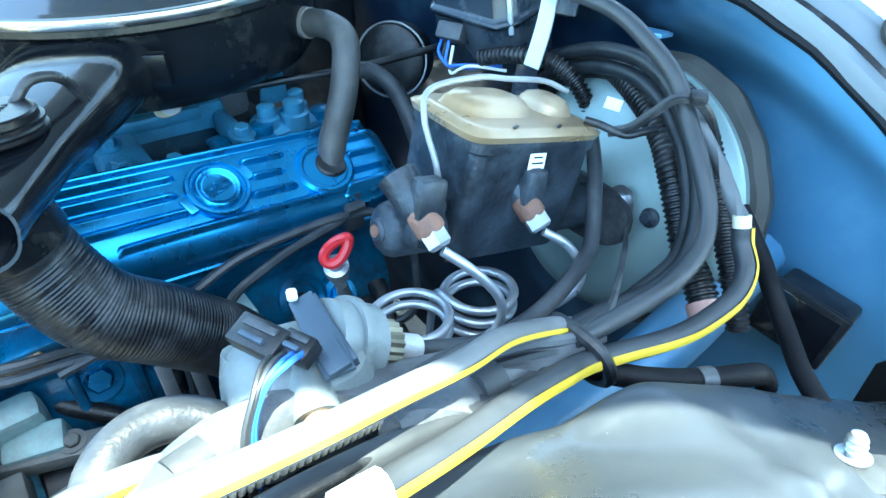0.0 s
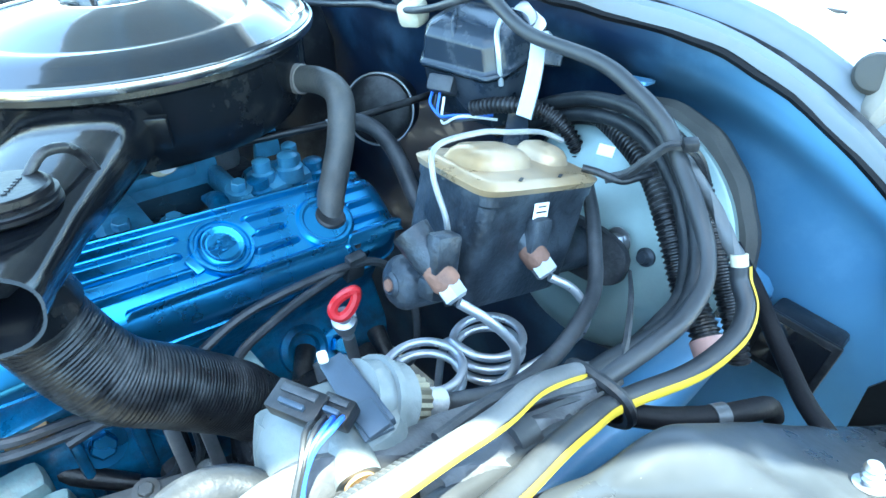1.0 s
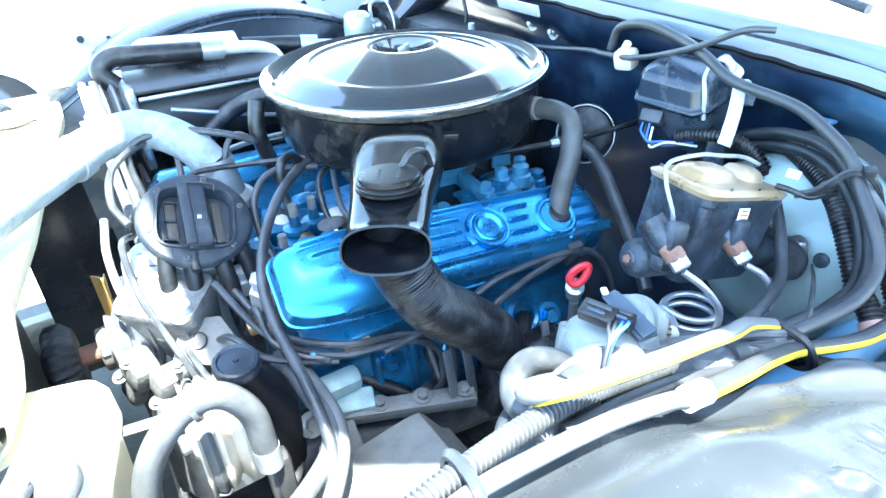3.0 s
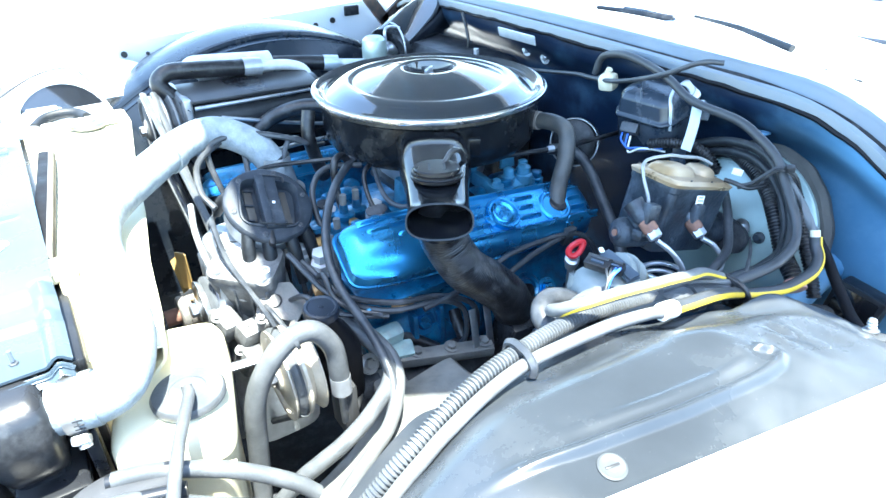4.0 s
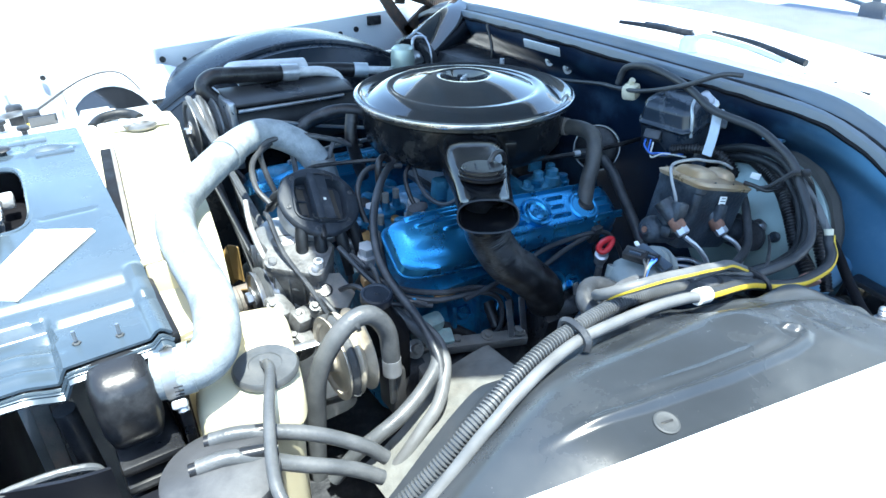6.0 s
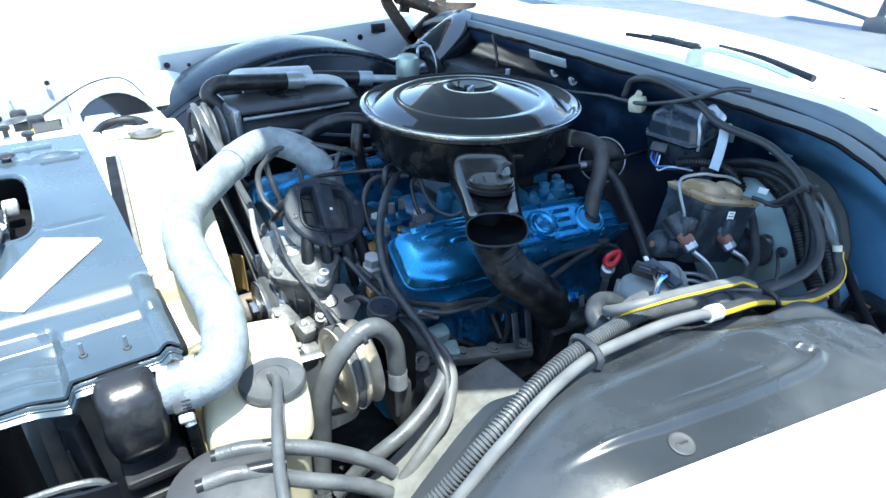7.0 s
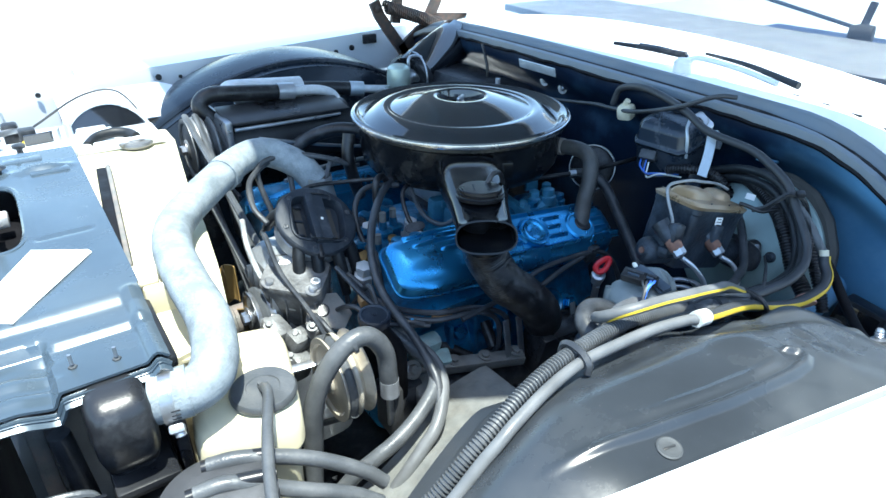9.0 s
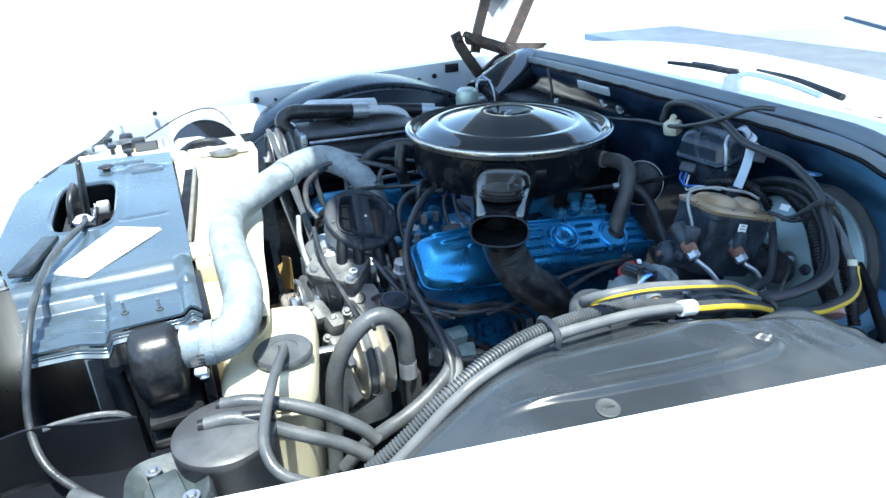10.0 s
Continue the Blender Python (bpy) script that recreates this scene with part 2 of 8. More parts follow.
def lathe(profile, m=None, seg=32, bm=None, wob=None):
    """Turns a profile of (radius, z) round z; wob(angle) scales the radius."""
    b = bmesh.new()
    rings = []
    for r, z in profile:
        if r < 1e-6:
            rings.append([b.verts.new((0, 0, z))])
        else:
            ring = []
            for i in range(seg):
                a = 2 * math.pi * i / seg
                k = wob(a) if wob else 1.0
                ring.append(b.verts.new((r * k * math.cos(a), r * k * math.sin(a), z)))
            rings.append(ring)
    for p, q in zip(rings, rings[1:]):
        for i in range(seg):
            j = (i + 1) % seg
            if len(p) == 1 and len(q) == 1:
                continue
            if len(p) == 1:
                b.faces.new((p[0], q[i], q[j]))
            elif len(q) == 1:
                b.faces.new((p[i], p[j], q[0]))
            else:
                b.faces.new((p[i], p[j], q[j], q[i]))
    return joined(b, m, bm)


def curve(points, n=8, closed=False):
    """Points of a smooth curve through the given ones."""
    p = [Vector(q) for q in points]
    out = []
    c = len(p)
    spans = c if closed else c - 1
    for i in range(spans):
        if closed:
            a, b, d, e = p[(i - 1) % c], p[i], p[(i + 1) % c], p[(i + 2) % c]
        else:
            a = p[i - 1] if i else 2 * p[0] - p[1]
            b, d = p[i], p[i + 1]
            e = p[i + 2] if i + 2 < c else 2 * p[-1] - p[-2]
        for k in range(n):
            t = k / n
            out.append(0.5 * (2 * b + (d - a) * t + (2 * a - 5 * b + 4 * d - e) * t * t + (3 * b - a - 3 * d + e) * t ** 3))
    if not closed:
        out.append(p[-1])
    return out


def tube(points, r, seg=12, n=8, bm=None, closed=False, ripple=0.0, pitch=0.006, smooth_path=True, ends=True, shape=None, twist=0.0):
    """A hose or wire along a smooth curve. r: a radius or a function of the share of the way; ripple: depth of its rings, pitch apart; shape: (angle) -> radius factor."""
    path = curve(points, n, closed) if smooth_path else [Vector(q) for q in points]
    if ripple:
        length = sum((q - p).length for p, q in zip(path, path[1:]))
        steps = int(length / pitch * 4)
        path = resample(path, steps)
    b = bmesh.new()
    rings = []
    count = len(path)
    side = None
    for i, p in enumerate(path):
        if closed:
            way = path[(i + 1) % count] - path[i - 1]
        else:
            way = path[min(i + 1, count - 1)] - path[max(i - 1, 0)]
        way.normalize()
        if side is None:
            side = way.orthogonal().normalized()
        side = (side - way * side.dot(way)).normalized()
        up = way.cross(side)
        s = i / max(count - 1, 1)
        rad = r(s) if callable(r) else r
        if ripple:
            rad += ripple * (0.5 if i % 4 in (1, 2) else -0.5)
        ring = []
        for k in range(seg):
            a = 2 * math.pi * k / seg
            f = shape(a) if shape else 1.0
            ring.append(b.verts.new(p + rad * f * (math.cos(a + twist * s) * side + math.sin(a + twist * s) * up)))
        rings.append(ring)
    pairs = list(zip(rings, rings[1:])) + ([(rings[-1], rings[0])] if closed else [])
    for p, q in pairs:
        for k in range(seg):
            j = (k + 1) % seg
            b.faces.new((p[k], p[j], q[j], q[k]))
    if ends and not closed:
        b.faces.new(rings[0][::-1])
        b.faces.new(rings[-1])
    return joined(b, None, bm)


def resample(path, steps):
    d = [0.0]
    for p, q in zip(path, path[1:]):
        d.append(d[-1] + (q - p).length)
    out, j = [], 0
    for i in range(steps + 1):
        s = d[-1] * i / steps
        while j < len(d) - 2 and d[j + 1] < s:
            j += 1
        f = (s - d[j]) / max(d[j + 1] - d[j], 1e-9)
        out.append(path[j].lerp(path[j + 1], min(max(f, 0), 1)))
    return out


def prism(outline, h, m=None, bevel=0.0, bm=None, seg=2):
    """Extrudes an outline of (x, y) from z = 0 to h."""
    b = bmesh.new()
    f = b.faces.new([b.verts.new((x, y, 0)) for x, y in outline])
    r = bmesh.ops.extrude_face_region(b, geom=[f])
    for v in r["geom"]:
        if isinstance(v, bmesh.types.BMVert):
            v.co.z += h
    if bevel:
        bmesh.ops.bevel(b, geom=b.edges[:], offset=bevel, segments=seg, affect="EDGES", profile=0.5)
    return joined(b, m, bm)


def oval(w, h, n=24, power=2.6):
    """A rounded rectangle's outline."""
    out = []
    for i in range(n):
        a = 2 * math.pi * i / n
        c, s = math.cos(a), math.sin(a)
        out.append((0.5 * w * math.copysign(abs(c) ** (2 / power), c), 0.5 * h * math.copysign(abs(s) ** (2 / power), s)))
    return out


def loft(rings, bm=None, caps=True):
    """Joins rings of equal counts of points."""
    b = bmesh.new()
    made = [[b.verts.new(p) for p in ring] for ring in rings]
    k = len(made[0])
    for p, q in zip(made, made[1:]):
        for i in range(k):
            j = (i + 1) % k
            b.faces.new((p[i], p[j], q[j], q[i]))
    if caps:
        b.faces.new(made[0][::-1])
        b.faces.new(made[-1])
    return joined(b, None, bm)


def sheet(fn, nu, nv, thick=0.003, bm=None):
    """A bent panel: fn(u, v) for u, v in 0..1, with real thickness downwards along its normals."""
    b = bmesh.new()
    top = [[Vector(fn(i / nu, j / nv)) for j in range(nv + 1)] for i in range(nu + 1)]
    va, vb = [], []
    for i in range(nu + 1):
        ra, rb = [], []
        for j in range(nv + 1):
            du = top[min(i + 1, nu)][j] - top[max(i - 1, 0)][j]
            dv = top[i][min(j + 1, nv)] - top[i][max(j - 1, 0)]
            nn = du.cross(dv)
            nn = nn.normalized() if nn.length > 1e-12 else Vector((0, 0, 1))
            ra.append(b.verts.new(top[i][j]))
            rb.append(b.verts.new(top[i][j] - nn * thick))
        va.append(ra)
        vb.append(rb)
    for i in range(nu):
        for j in range(nv):
            b.faces.new((va[i][j], va[i + 1][j], va[i + 1][j + 1], va[i][j + 1]))
            b.faces.new((vb[i][j], vb[i][j + 1], vb[i + 1][j + 1], vb[i + 1][j]))
    for i in range(nu):
        b.faces.new((va[i][0], vb[i][0], vb[i + 1][0], va[i + 1][0]))
        b.faces.new((va[i][nv], va[i + 1][nv], vb[i + 1][nv], vb[i][nv]))
    for j in range(nv):
        b.faces.new((va[0][j], va[0][j + 1], vb[0][j + 1], vb[0][j]))
        b.faces.new((va[nu][j], vb[nu][j], vb[nu][j + 1], va[nu][j + 1]))
    return joined(b, None, bm)


def hexbolt(o, n, r=0.008, h=0.006, washer=True, bm=None):
    m = facing(o, n)
    b = lathe([(0, 0), (r * 1.7, 0), (r * 1.7, 0.0015), (r, 0.0016)] if washer else [(0, 0), (r, 0)], m, 18, bm)
    return lathe([(r, 0), (r, h * 0.85), (r * 0.85, h), (0, h)], m, 6, b)


def lerp(a, b, t):
    return a + (b - a) * t


def bump01(x, c, w):
    """A smooth hump of height 1, half-width w, round c."""
    d = abs(x - c) / w
    return 0.0 if d >= 1 else 0.5 + 0.5 * math.cos(math.pi * d)


def ease(x, a, b):
    t = min(max((x - a) / (b - a), 0.0), 1.0)
    return t * t * (3 - 2 * t)


# ---- setting: ground, body shell ----
def near_edge(x):
    return -0.880 - 0.19 * x


def far_edge(x):
    return 0.92 + 0.227 * x


def cowl_x(y):
    return 0.318 + 0.055 * y + 0.10 * y * y


def cowl_z(y):
    return 1.066 - 0.05 * y * y - 1.6 * max(0.0, -y - 0.47) ** 2 - 0.5 * max(0.0, y - 0.6) ** 2


ground = solo("ground", sheet(lambda u, v: (lerp(-1500, 1500, u), lerp(1500, -1500, v), -0.2), 2, 2, 0.2), CONCRETE,
              "pale sunlit concrete ground round the car", "ground", kind="structure")


def fender_near(u, v):
    x = lerp(-1.02, 0.55, u)
    e = near_edge(x)
    out = -1.10 - 0.05 * x
    s = v
    if s < 0.12:                                   # folded lip down into the bay
        return (x, e + 0.012, lerp(0.955, 0.978, s / 0.12))
    if s < 0.6:
        k = (s - 0.12) / 0.48
        return (x, lerp(e, out, k), 0.985 + 0.012 * math.sin(k * 2.2) - 0.018 * k * k)
    k = (s - 0.6) / 0.4
    a = min(k / 0.35, 1.0)
    return (x, out - 0.05 * math.sin(a * math.pi / 2), lerp(0.975, 0.93, 1 - math.cos(a * math.pi / 2)) - 0.6 * max(0.0, k - 0.35))


driver_fender = thing("driver_fender", "glossy white steel front fender beside the open engine bay", "fender", (0, -0.95, 0.9), "fenders")
part("panel", sheet(lambda u, v: fender_near(u, 0.125 + 0.875 * v), 24, 36, 0.004), BODY_WHITE, driver_fender)
part("edge_lip", sheet(lambda u, v: fender_near(u, 0.119 * v), 24, 4, 0.003), BODY_WHITE, driver_fender)


def fender_far(u, v):
    x = lerp(-1.02, 0.62, u)
    e = far_edge(x)
    s = v
    if s < 0.3:                                    # upright inner flange
        return (x, e - 0.004 + 0.012 * s, lerp(0.86, 0.985, s / 0.3))
    if s < 0.6:
        k = (s - 0.3) / 0.3
        return (x, e + 0.24 * k, 0.992 + 0.006 * math.sin(k * 2.5) - 0.012 * k)
    k = (s - 0.6) / 0.4
    a = min(k / 0.35, 1.0)
    return (x, e + 0.24 + 0.05 * math.sin(a * math.pi / 2), lerp(0.98, 0.93, 1 - math.cos(a * math.pi / 2)) - 0.6 * max(0.0, k - 0.35))


passenger_fender = thing("passenger_fender", "glossy white steel front fender with a punched inner flange", "fender", (0, 0.95, 0.9), "fenders")
part("panel", sheet(fender_far, 24, 40, 0.004), BODY_WHITE, passenger_fender)
for hx, hz, hr in ((-0.388, 0.965, 0.008), (-0.33, 0.957, 0.005), (0.10, 0.952, 0.006), (0.19, 0.945, 0.008), (0.255, 0.95, 0.009), (-0.67, 0.972, 0.006)):
    part("hole_grommet", lathe([(0, 0), (hr, 0), (hr, 0.0035), (hr * 0.6, 0.004), (0, 0.002)], facing((hx, far_edge(hx) - 0.006, hz), (0, -1, 0.1)), 14), BLACK_PLASTIC, passenger_fender)
part("rubber_bumper", box(0.04, 0.03, 0.028, shift(-0.6, far_edge(-0.6) + 0.03, 0.987), 0.006), BARE_GREY, passenger_fender)
part("flange_bracket", box(0.05, 0.012, 0.03, shift(0.33, far_edge(0.33) - 0.012, 0.955), 0.003), BLACK_PLASTIC, passenger_fender)


# inner fender on the camera's side: plateau, rolled edge, side wall
def inner_edge(x):
    return -0.630 - 0.22 * max(0.0, -x - 0.34) - 0.30 * max(0.0, x + 0.2)


RIB = ((-0.62, 0.068), (-0.447, 0.066), (-0.341, 0.060), (-0.251, 0.059), (-0.161, 0.064), (-0.137, 0.069), (-0.125, 0.077), (-0.126, 0.086), (-0.134, 0.091))


def rib_way(x, k):
    """How far a place lies from the pressed rib, and on which side."""
    best, side = 1.0, 1
    for (xa, ka), (xb, kb) in zip(RIB, RIB[1:]):
        dx, dk = xb - xa, kb - ka
        t = min(1.0, max(0.0, ((x - xa) * dx + (k - ka) * dk) / (dx * dx + dk * dk)))
        d = math.hypot(x - xa - t * dx, k - ka - t * dk)
        if d < best:
            best, side = d, 1 if dx * (k - ka) - dk * (x - xa) > 0 else -1
    return best, side


def apron_near(u, v):
    x = lerp(-0.62, 0.33, u)
    a, b = near_edge(x) + 0.006, inner_edge(x)
    z0 = 0.957 - 0.080 * ease(x, -0.06, 0.16) - 0.10 * ease(x, 0.08, 0.33) - 0.085 * ease(-x, 0.37, 0.60)
    fall = 0.021 + 0.012 * ease(x, -0.18, -0.12) * (1 - ease(x, -0.035, 0.02)) - 0.021 * ease(x, -0.03, 0.03)
    if v < 0.5:
        k = v / 0.5
        y = lerp(a, b, k)
        z = z0 + 0.012 * math.sin(k * math.pi) * ease(-x, -0.05, 0.1)
        z -= fall * ease(k, 0.62, 1.0)
        d, side = rib_way(x, y - a)
        z += 0.0060 * bump01(d, 0, 0.0080) * ease(x, -0.46, -0.32) + 0.0020 * bump01(d * side, 0.018, 0.0085) * ease(x, -0.40, -0.27) * (1 - ease(x, -0.16, -0.14))
        z += 0.007 * bump01(x, -0.150, 0.05) * bump01(y, a + 0.12, 0.08)
        z -= 0.011 * bump01(x, -0.055, 0.05) * bump01(y, a + 0.075, 0.07)
        z += 0.0022 * (bump01(x, -0.102, 0.010) * bump01(y, a + 0.100, 0.018) + bump01(x, -0.078, 0.009) * bump01(y, a + 0.110, 0.016)) - 0.003 * bump01(x, -0.090, 0.010) * bump01(y, a + 0.106, 0.018)
        z += 0.0012 * math.sin(21 * x + 8 * y) * math.sin(17 * y - 6 * x) * math.sin(k * math.pi)
        z += 0.006 * (bump01(x, 0.02, 0.02) * bump01(y, -0.765, 0.02) - bump01(x, 0.045, 0.025) * bump01(y, -0.735, 0.03))
        return (x, y, z)
    k = (v - 0.5) / 0.5
    c = min(k / 0.25, 1.0)
    slant = ease(-x, 0.22, 0.40)
    y = b + 0.022 * math.sin(c * math.pi / 2) + lerp(0.17 * max(0.0, k - 0.15), 0.045 * ease(k, 0.10, 0.45) + 0.10 * max(0.0, k - 0.45), slant)
    z = z0 - fall - 0.02 * (1 - math.cos(c * math.pi / 2)) - lerp(0.42 * max(0.0, k - 0.15) ** 0.9, 0.035 * ease(k, 0.10, 0.45) + 0.60 * max(0.0, k - 0.45), slant)
    return (x, y, z)


driver_apron = thing("driver_inner_fender", "satin black pressed inner fender with a raised rib", "inner fender", (-0.2, -0.75, 0.6))
part("panel", sheet(lambda u, v: apron_near(u, v * 2 / 3 if v < 0.75 else 2 * v - 1.0), 260, 170, 0.003), APRON, driver_apron)
GREASE = mat("black_grease", (0.010, 0.010, 0.010), 0.35, 0.0, 0.4, 40, 0.6, 90)


def apron_z(x, y):
    """Height of the plateau at a place on it."""
    a, b = near_edge(x) + 0.006, inner_edge(x)
    return apron_near((x + 0.62) / 0.95, 0.5 * min(1.0, max(0.0, (y - a) / (b - a))))[2]


LEDGE = mat("dusty_grey_frame_paint", (0.14, 0.145, 0.14), 0.75, 0.0, 0.35, 30, 0.5, 160, dust=(0.20, 0.19, 0.17), dust_amount=0.35, dust_scale=40)
part("lower_ledge", sheet(lambda u, v: (lerp(-0.47, -0.165, u), lerp(-0.64, -0.365 - 0.06 * ease(1 - u, 0.45, 0.8), v), 0.735 - 0.02 * v + 0.006 * math.sin(u * 9) - 0.05 * ease(u, 0.85, 1.0) - 0.05 * ease(1 - u, 0.6, 1.0)), 30, 12, 0.003), LEDGE, driver_apron, "dusty grey ledge low in the bay")
FAST = Vector((-0.336, -0.772, apron_z(-0.336, -0.772)))
FAST_UP = Vector((apron_z(-0.346, -0.772) - apron_z(-0.326, -0.772), apron_z(-0.336, -0.782) - apron_z(-0.336, -0.762), 0.02)).normalized()
part("bolt_washer", lathe([(0, 0), (0.0115, 0), (0.0115, 0.0008), (0.0100, 0.0016), (0.0085, 0.0010), (0.004, 0.0014), (0, 0.0014)], facing(FAST + FAST_UP * 0.0006, FAST_UP), 28), DULL_ZINC, driver_apron, "round steel push fastener")
part("bolt_slot", box(0.012, 0.002, 0.0012, facing(FAST + FAST_UP * 0.0015, FAST_UP), 0.0005), SATIN_BLACK, driver_apron)
STUD = Vector((0.086, -0.77, apron_z(0.086, -0.77)))
part("spring_bolt", lathe([(0, 0), (0.010, 0), (0.011, 0.003), (0.0055, 0.004), (0.0055, 0.007), (0.007, 0.008), (0.005, 0.010), (0.007, 0.012), (0.005, 0.014), (0.0065, 0.016), (0.0045, 0.020), (0, 0.021)], facing(STUD + Vector((0, 0, 0.002)), (0.1, 0.2, 1)) @ Matrix.Scale(0.8, 4), 18), STEEL, driver_apron, "bright corroded threaded stud")
part("stud_plate", prism(oval(0.06, 0.028, 20), 0.0025, axes(STUD + Vector((0.0, -0.012, 0.0)), (0.9, -0.4, -0.25), (0.2, 0.2, 1)), 0.001), DULL_ZINC, driver_apron)
part("oily_pad", sheet(lambda u, v: (0.335 - 0.03 * v + 0.004 * math.sin(9 * u), lerp(-0.735, -0.92, u), lerp(0.768 + 0.07 * u + 0.014 * math.sin(7 * u) + 0.008 * math.sin(19 * u), 0.58, v)), 16, 8, 0.004), GREASE, driver_apron, "oil-black greasy lower panel")



# inner fender on the far side: black arched wheelhouse
def apron_far(u, v):
    x = lerp(-0.62, 0.34, u)
    hump = 0.13 * (1 - ((x + 0.10) / 0.40) ** 2) if abs(x + 0.10) < 0.40 else 0.0
    top = 0.865 + hump
    e = far_edge(x) - 0.012
    if v < 0.4:
        k = v / 0.4
        return (x, lerp(0.60 + 0.08 * x, e, k), top + 0.02 * math.sin(k * math.pi))
    k = (v - 0.4) / 0.6
    return (x, 0.60 + 0.08 * x - 0.03 * math.sin(min(k * 4, 1) * math.pi / 2) - 0.05 * k, top - 0.45 * k)


def far_profile(u, v):
    """From the fender inwards, then down."""
    return apron_far(u, 0.4 * (1 - v / 0.4)) if v <= 0.4 else apron_far(u, v)


WHEELHOUSE = mat("gloss_blue_black_panel", (0.010, 0.015, 0.024), 0.24, 0.0, 0.2, 6, 0.05, 90, coat=0.12, spec=0.35, dust=(0.08, 0.085, 0.09), dust_amount=0.15, dust_scale=5)
far_apron = thing("passenger_inner_fender", "satin black arched inner wheelhouse panel", "inner fender", (-0.1, 0.75, 0.6))
part("arched_top", sheet(lambda u, v: far_profile(u, 0.4 * v), 40, 14, 0.003), WHEELHOUSE, far_apron)
part("side_wall", sheet(lambda u, v: far_profile(u, 0.4001 + 0.5999 * v), 40, 24, 0.003), WHEELHOUSE, far_apron)
part("front_panel", sheet(lambda u, v: (lerp(-0.64, -0.345 - 0.04 * v, u), lerp(far_edge(-0.5) - 0.03, 0.625, v), 0.962 - 0.045 * v - 0.02 * ease(u, 0.8, 1.0)), 16, 8, 0.003), BODY_WHITE, far_apron, "white painted panel ahead of the wheelhouse")
part("pressed_rib", tube([Vector(far_profile(i / 24, 0.40)) + Vector((0, 0.03, 0.010)) for i in range(25)], 0.010, 8, 3), WHEELHOUSE, far_apron)


# firewall, cowl, windscreen
def fire_x(y):
    return cowl_x(y) + 0.055


firewall = thing("firewall", "blue painted pressed steel firewall", "firewall", (0.35, 0, 0.6), kind="structure")


def wall_fn(u, v):
    y, s = lerp(-0.93, 1.02, u), v
    z = lerp(0.30, cowl_z(y) - 0.012, s)
    x = fire_x(y) - 0.05 * ease(s, 0.88, 0.98)
    x += 0.012 * bump01(y, -0.72, 0.10) * bump01(z, 0.88, 0.09) - 0.006 * bump01(y, -0.66, 0.02) * bump01(z, 0.9, 0.02)
    x += 0.0016 * math.sin(41 * y + 3 * math.sin(23 * z)) * math.sin(37 * z + 2) + 0.003 * (bump01(y, -0.80, 0.05) * bump01(z, 0.92, 0.05) + bump01(y, -0.74, 0.04) * bump01(z, 0.80, 0.04))
    x -= 0.004 * (bump01(y, -0.60, 0.018) * bump01(z, 0.975, 0.022) + bump01(y, -0.645, 0.016) * bump01(z, 0.945, 0.022) + bump01(y, -0.70, 0.02) * bump01(z, 0.86, 0.03))
    x -= 0.015 * ease(z, 0.7, 0.6)
    return (x, y, z)


def shade_fade(m, dark):
    """Shade put into the colour: the blue fades ragged to near-black away from the outer end."""
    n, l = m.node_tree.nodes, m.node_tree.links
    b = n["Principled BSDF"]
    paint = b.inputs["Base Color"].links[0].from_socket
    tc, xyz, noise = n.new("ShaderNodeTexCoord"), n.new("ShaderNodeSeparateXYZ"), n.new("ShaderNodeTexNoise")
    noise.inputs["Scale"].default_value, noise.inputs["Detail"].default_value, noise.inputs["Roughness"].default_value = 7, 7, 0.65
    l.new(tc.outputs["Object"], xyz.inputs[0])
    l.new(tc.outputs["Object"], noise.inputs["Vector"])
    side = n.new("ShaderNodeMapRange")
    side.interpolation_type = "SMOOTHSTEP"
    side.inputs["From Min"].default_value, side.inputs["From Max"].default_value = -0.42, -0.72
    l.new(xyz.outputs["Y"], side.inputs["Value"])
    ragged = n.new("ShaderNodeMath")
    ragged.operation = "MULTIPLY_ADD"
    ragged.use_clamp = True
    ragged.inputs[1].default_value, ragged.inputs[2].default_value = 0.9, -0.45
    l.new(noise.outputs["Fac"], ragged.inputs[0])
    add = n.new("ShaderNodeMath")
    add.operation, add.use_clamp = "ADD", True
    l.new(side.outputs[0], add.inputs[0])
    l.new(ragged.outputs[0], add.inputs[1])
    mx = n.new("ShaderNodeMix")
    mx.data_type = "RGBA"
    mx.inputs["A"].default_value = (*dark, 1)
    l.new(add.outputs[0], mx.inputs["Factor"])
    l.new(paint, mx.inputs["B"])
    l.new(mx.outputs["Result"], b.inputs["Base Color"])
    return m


# the hood's shade over the middle is painted into this blue
FIREWALL_BLUE = shade_fade(mat("firewall_blue_with_shade", (0.14, 0.33, 0.54), 0.34, 0.1, 0.15, 6, 0.02, 40, coat=0.25, dust=(0.22, 0.36, 0.48), dust_amount=0.15, dust_scale=7), (0.005, 0.014, 0.036))
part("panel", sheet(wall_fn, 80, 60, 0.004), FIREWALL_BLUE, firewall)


def cowl_fn(u, v):
    y = lerp(-0.95, 1.04, u)
    x0, z0 = cowl_x(y), cowl_z(y)
    pts = ((0, -0.010), (0.001, 0.002), (0.009, 0.003), (0.013, -0.006), (0.024, -0.006), (0.032, 0.004), (0.040, 0.014), (0.048, 0.017))
    k = v * (len(pts) - 1)
    i = min(int(k), len(pts) - 2)
    a, b = pts[i], pts[i + 1]
    return (x0 + lerp(a[0], b[0], k - i), y, z0 + lerp(a[1], b[1], k - i))


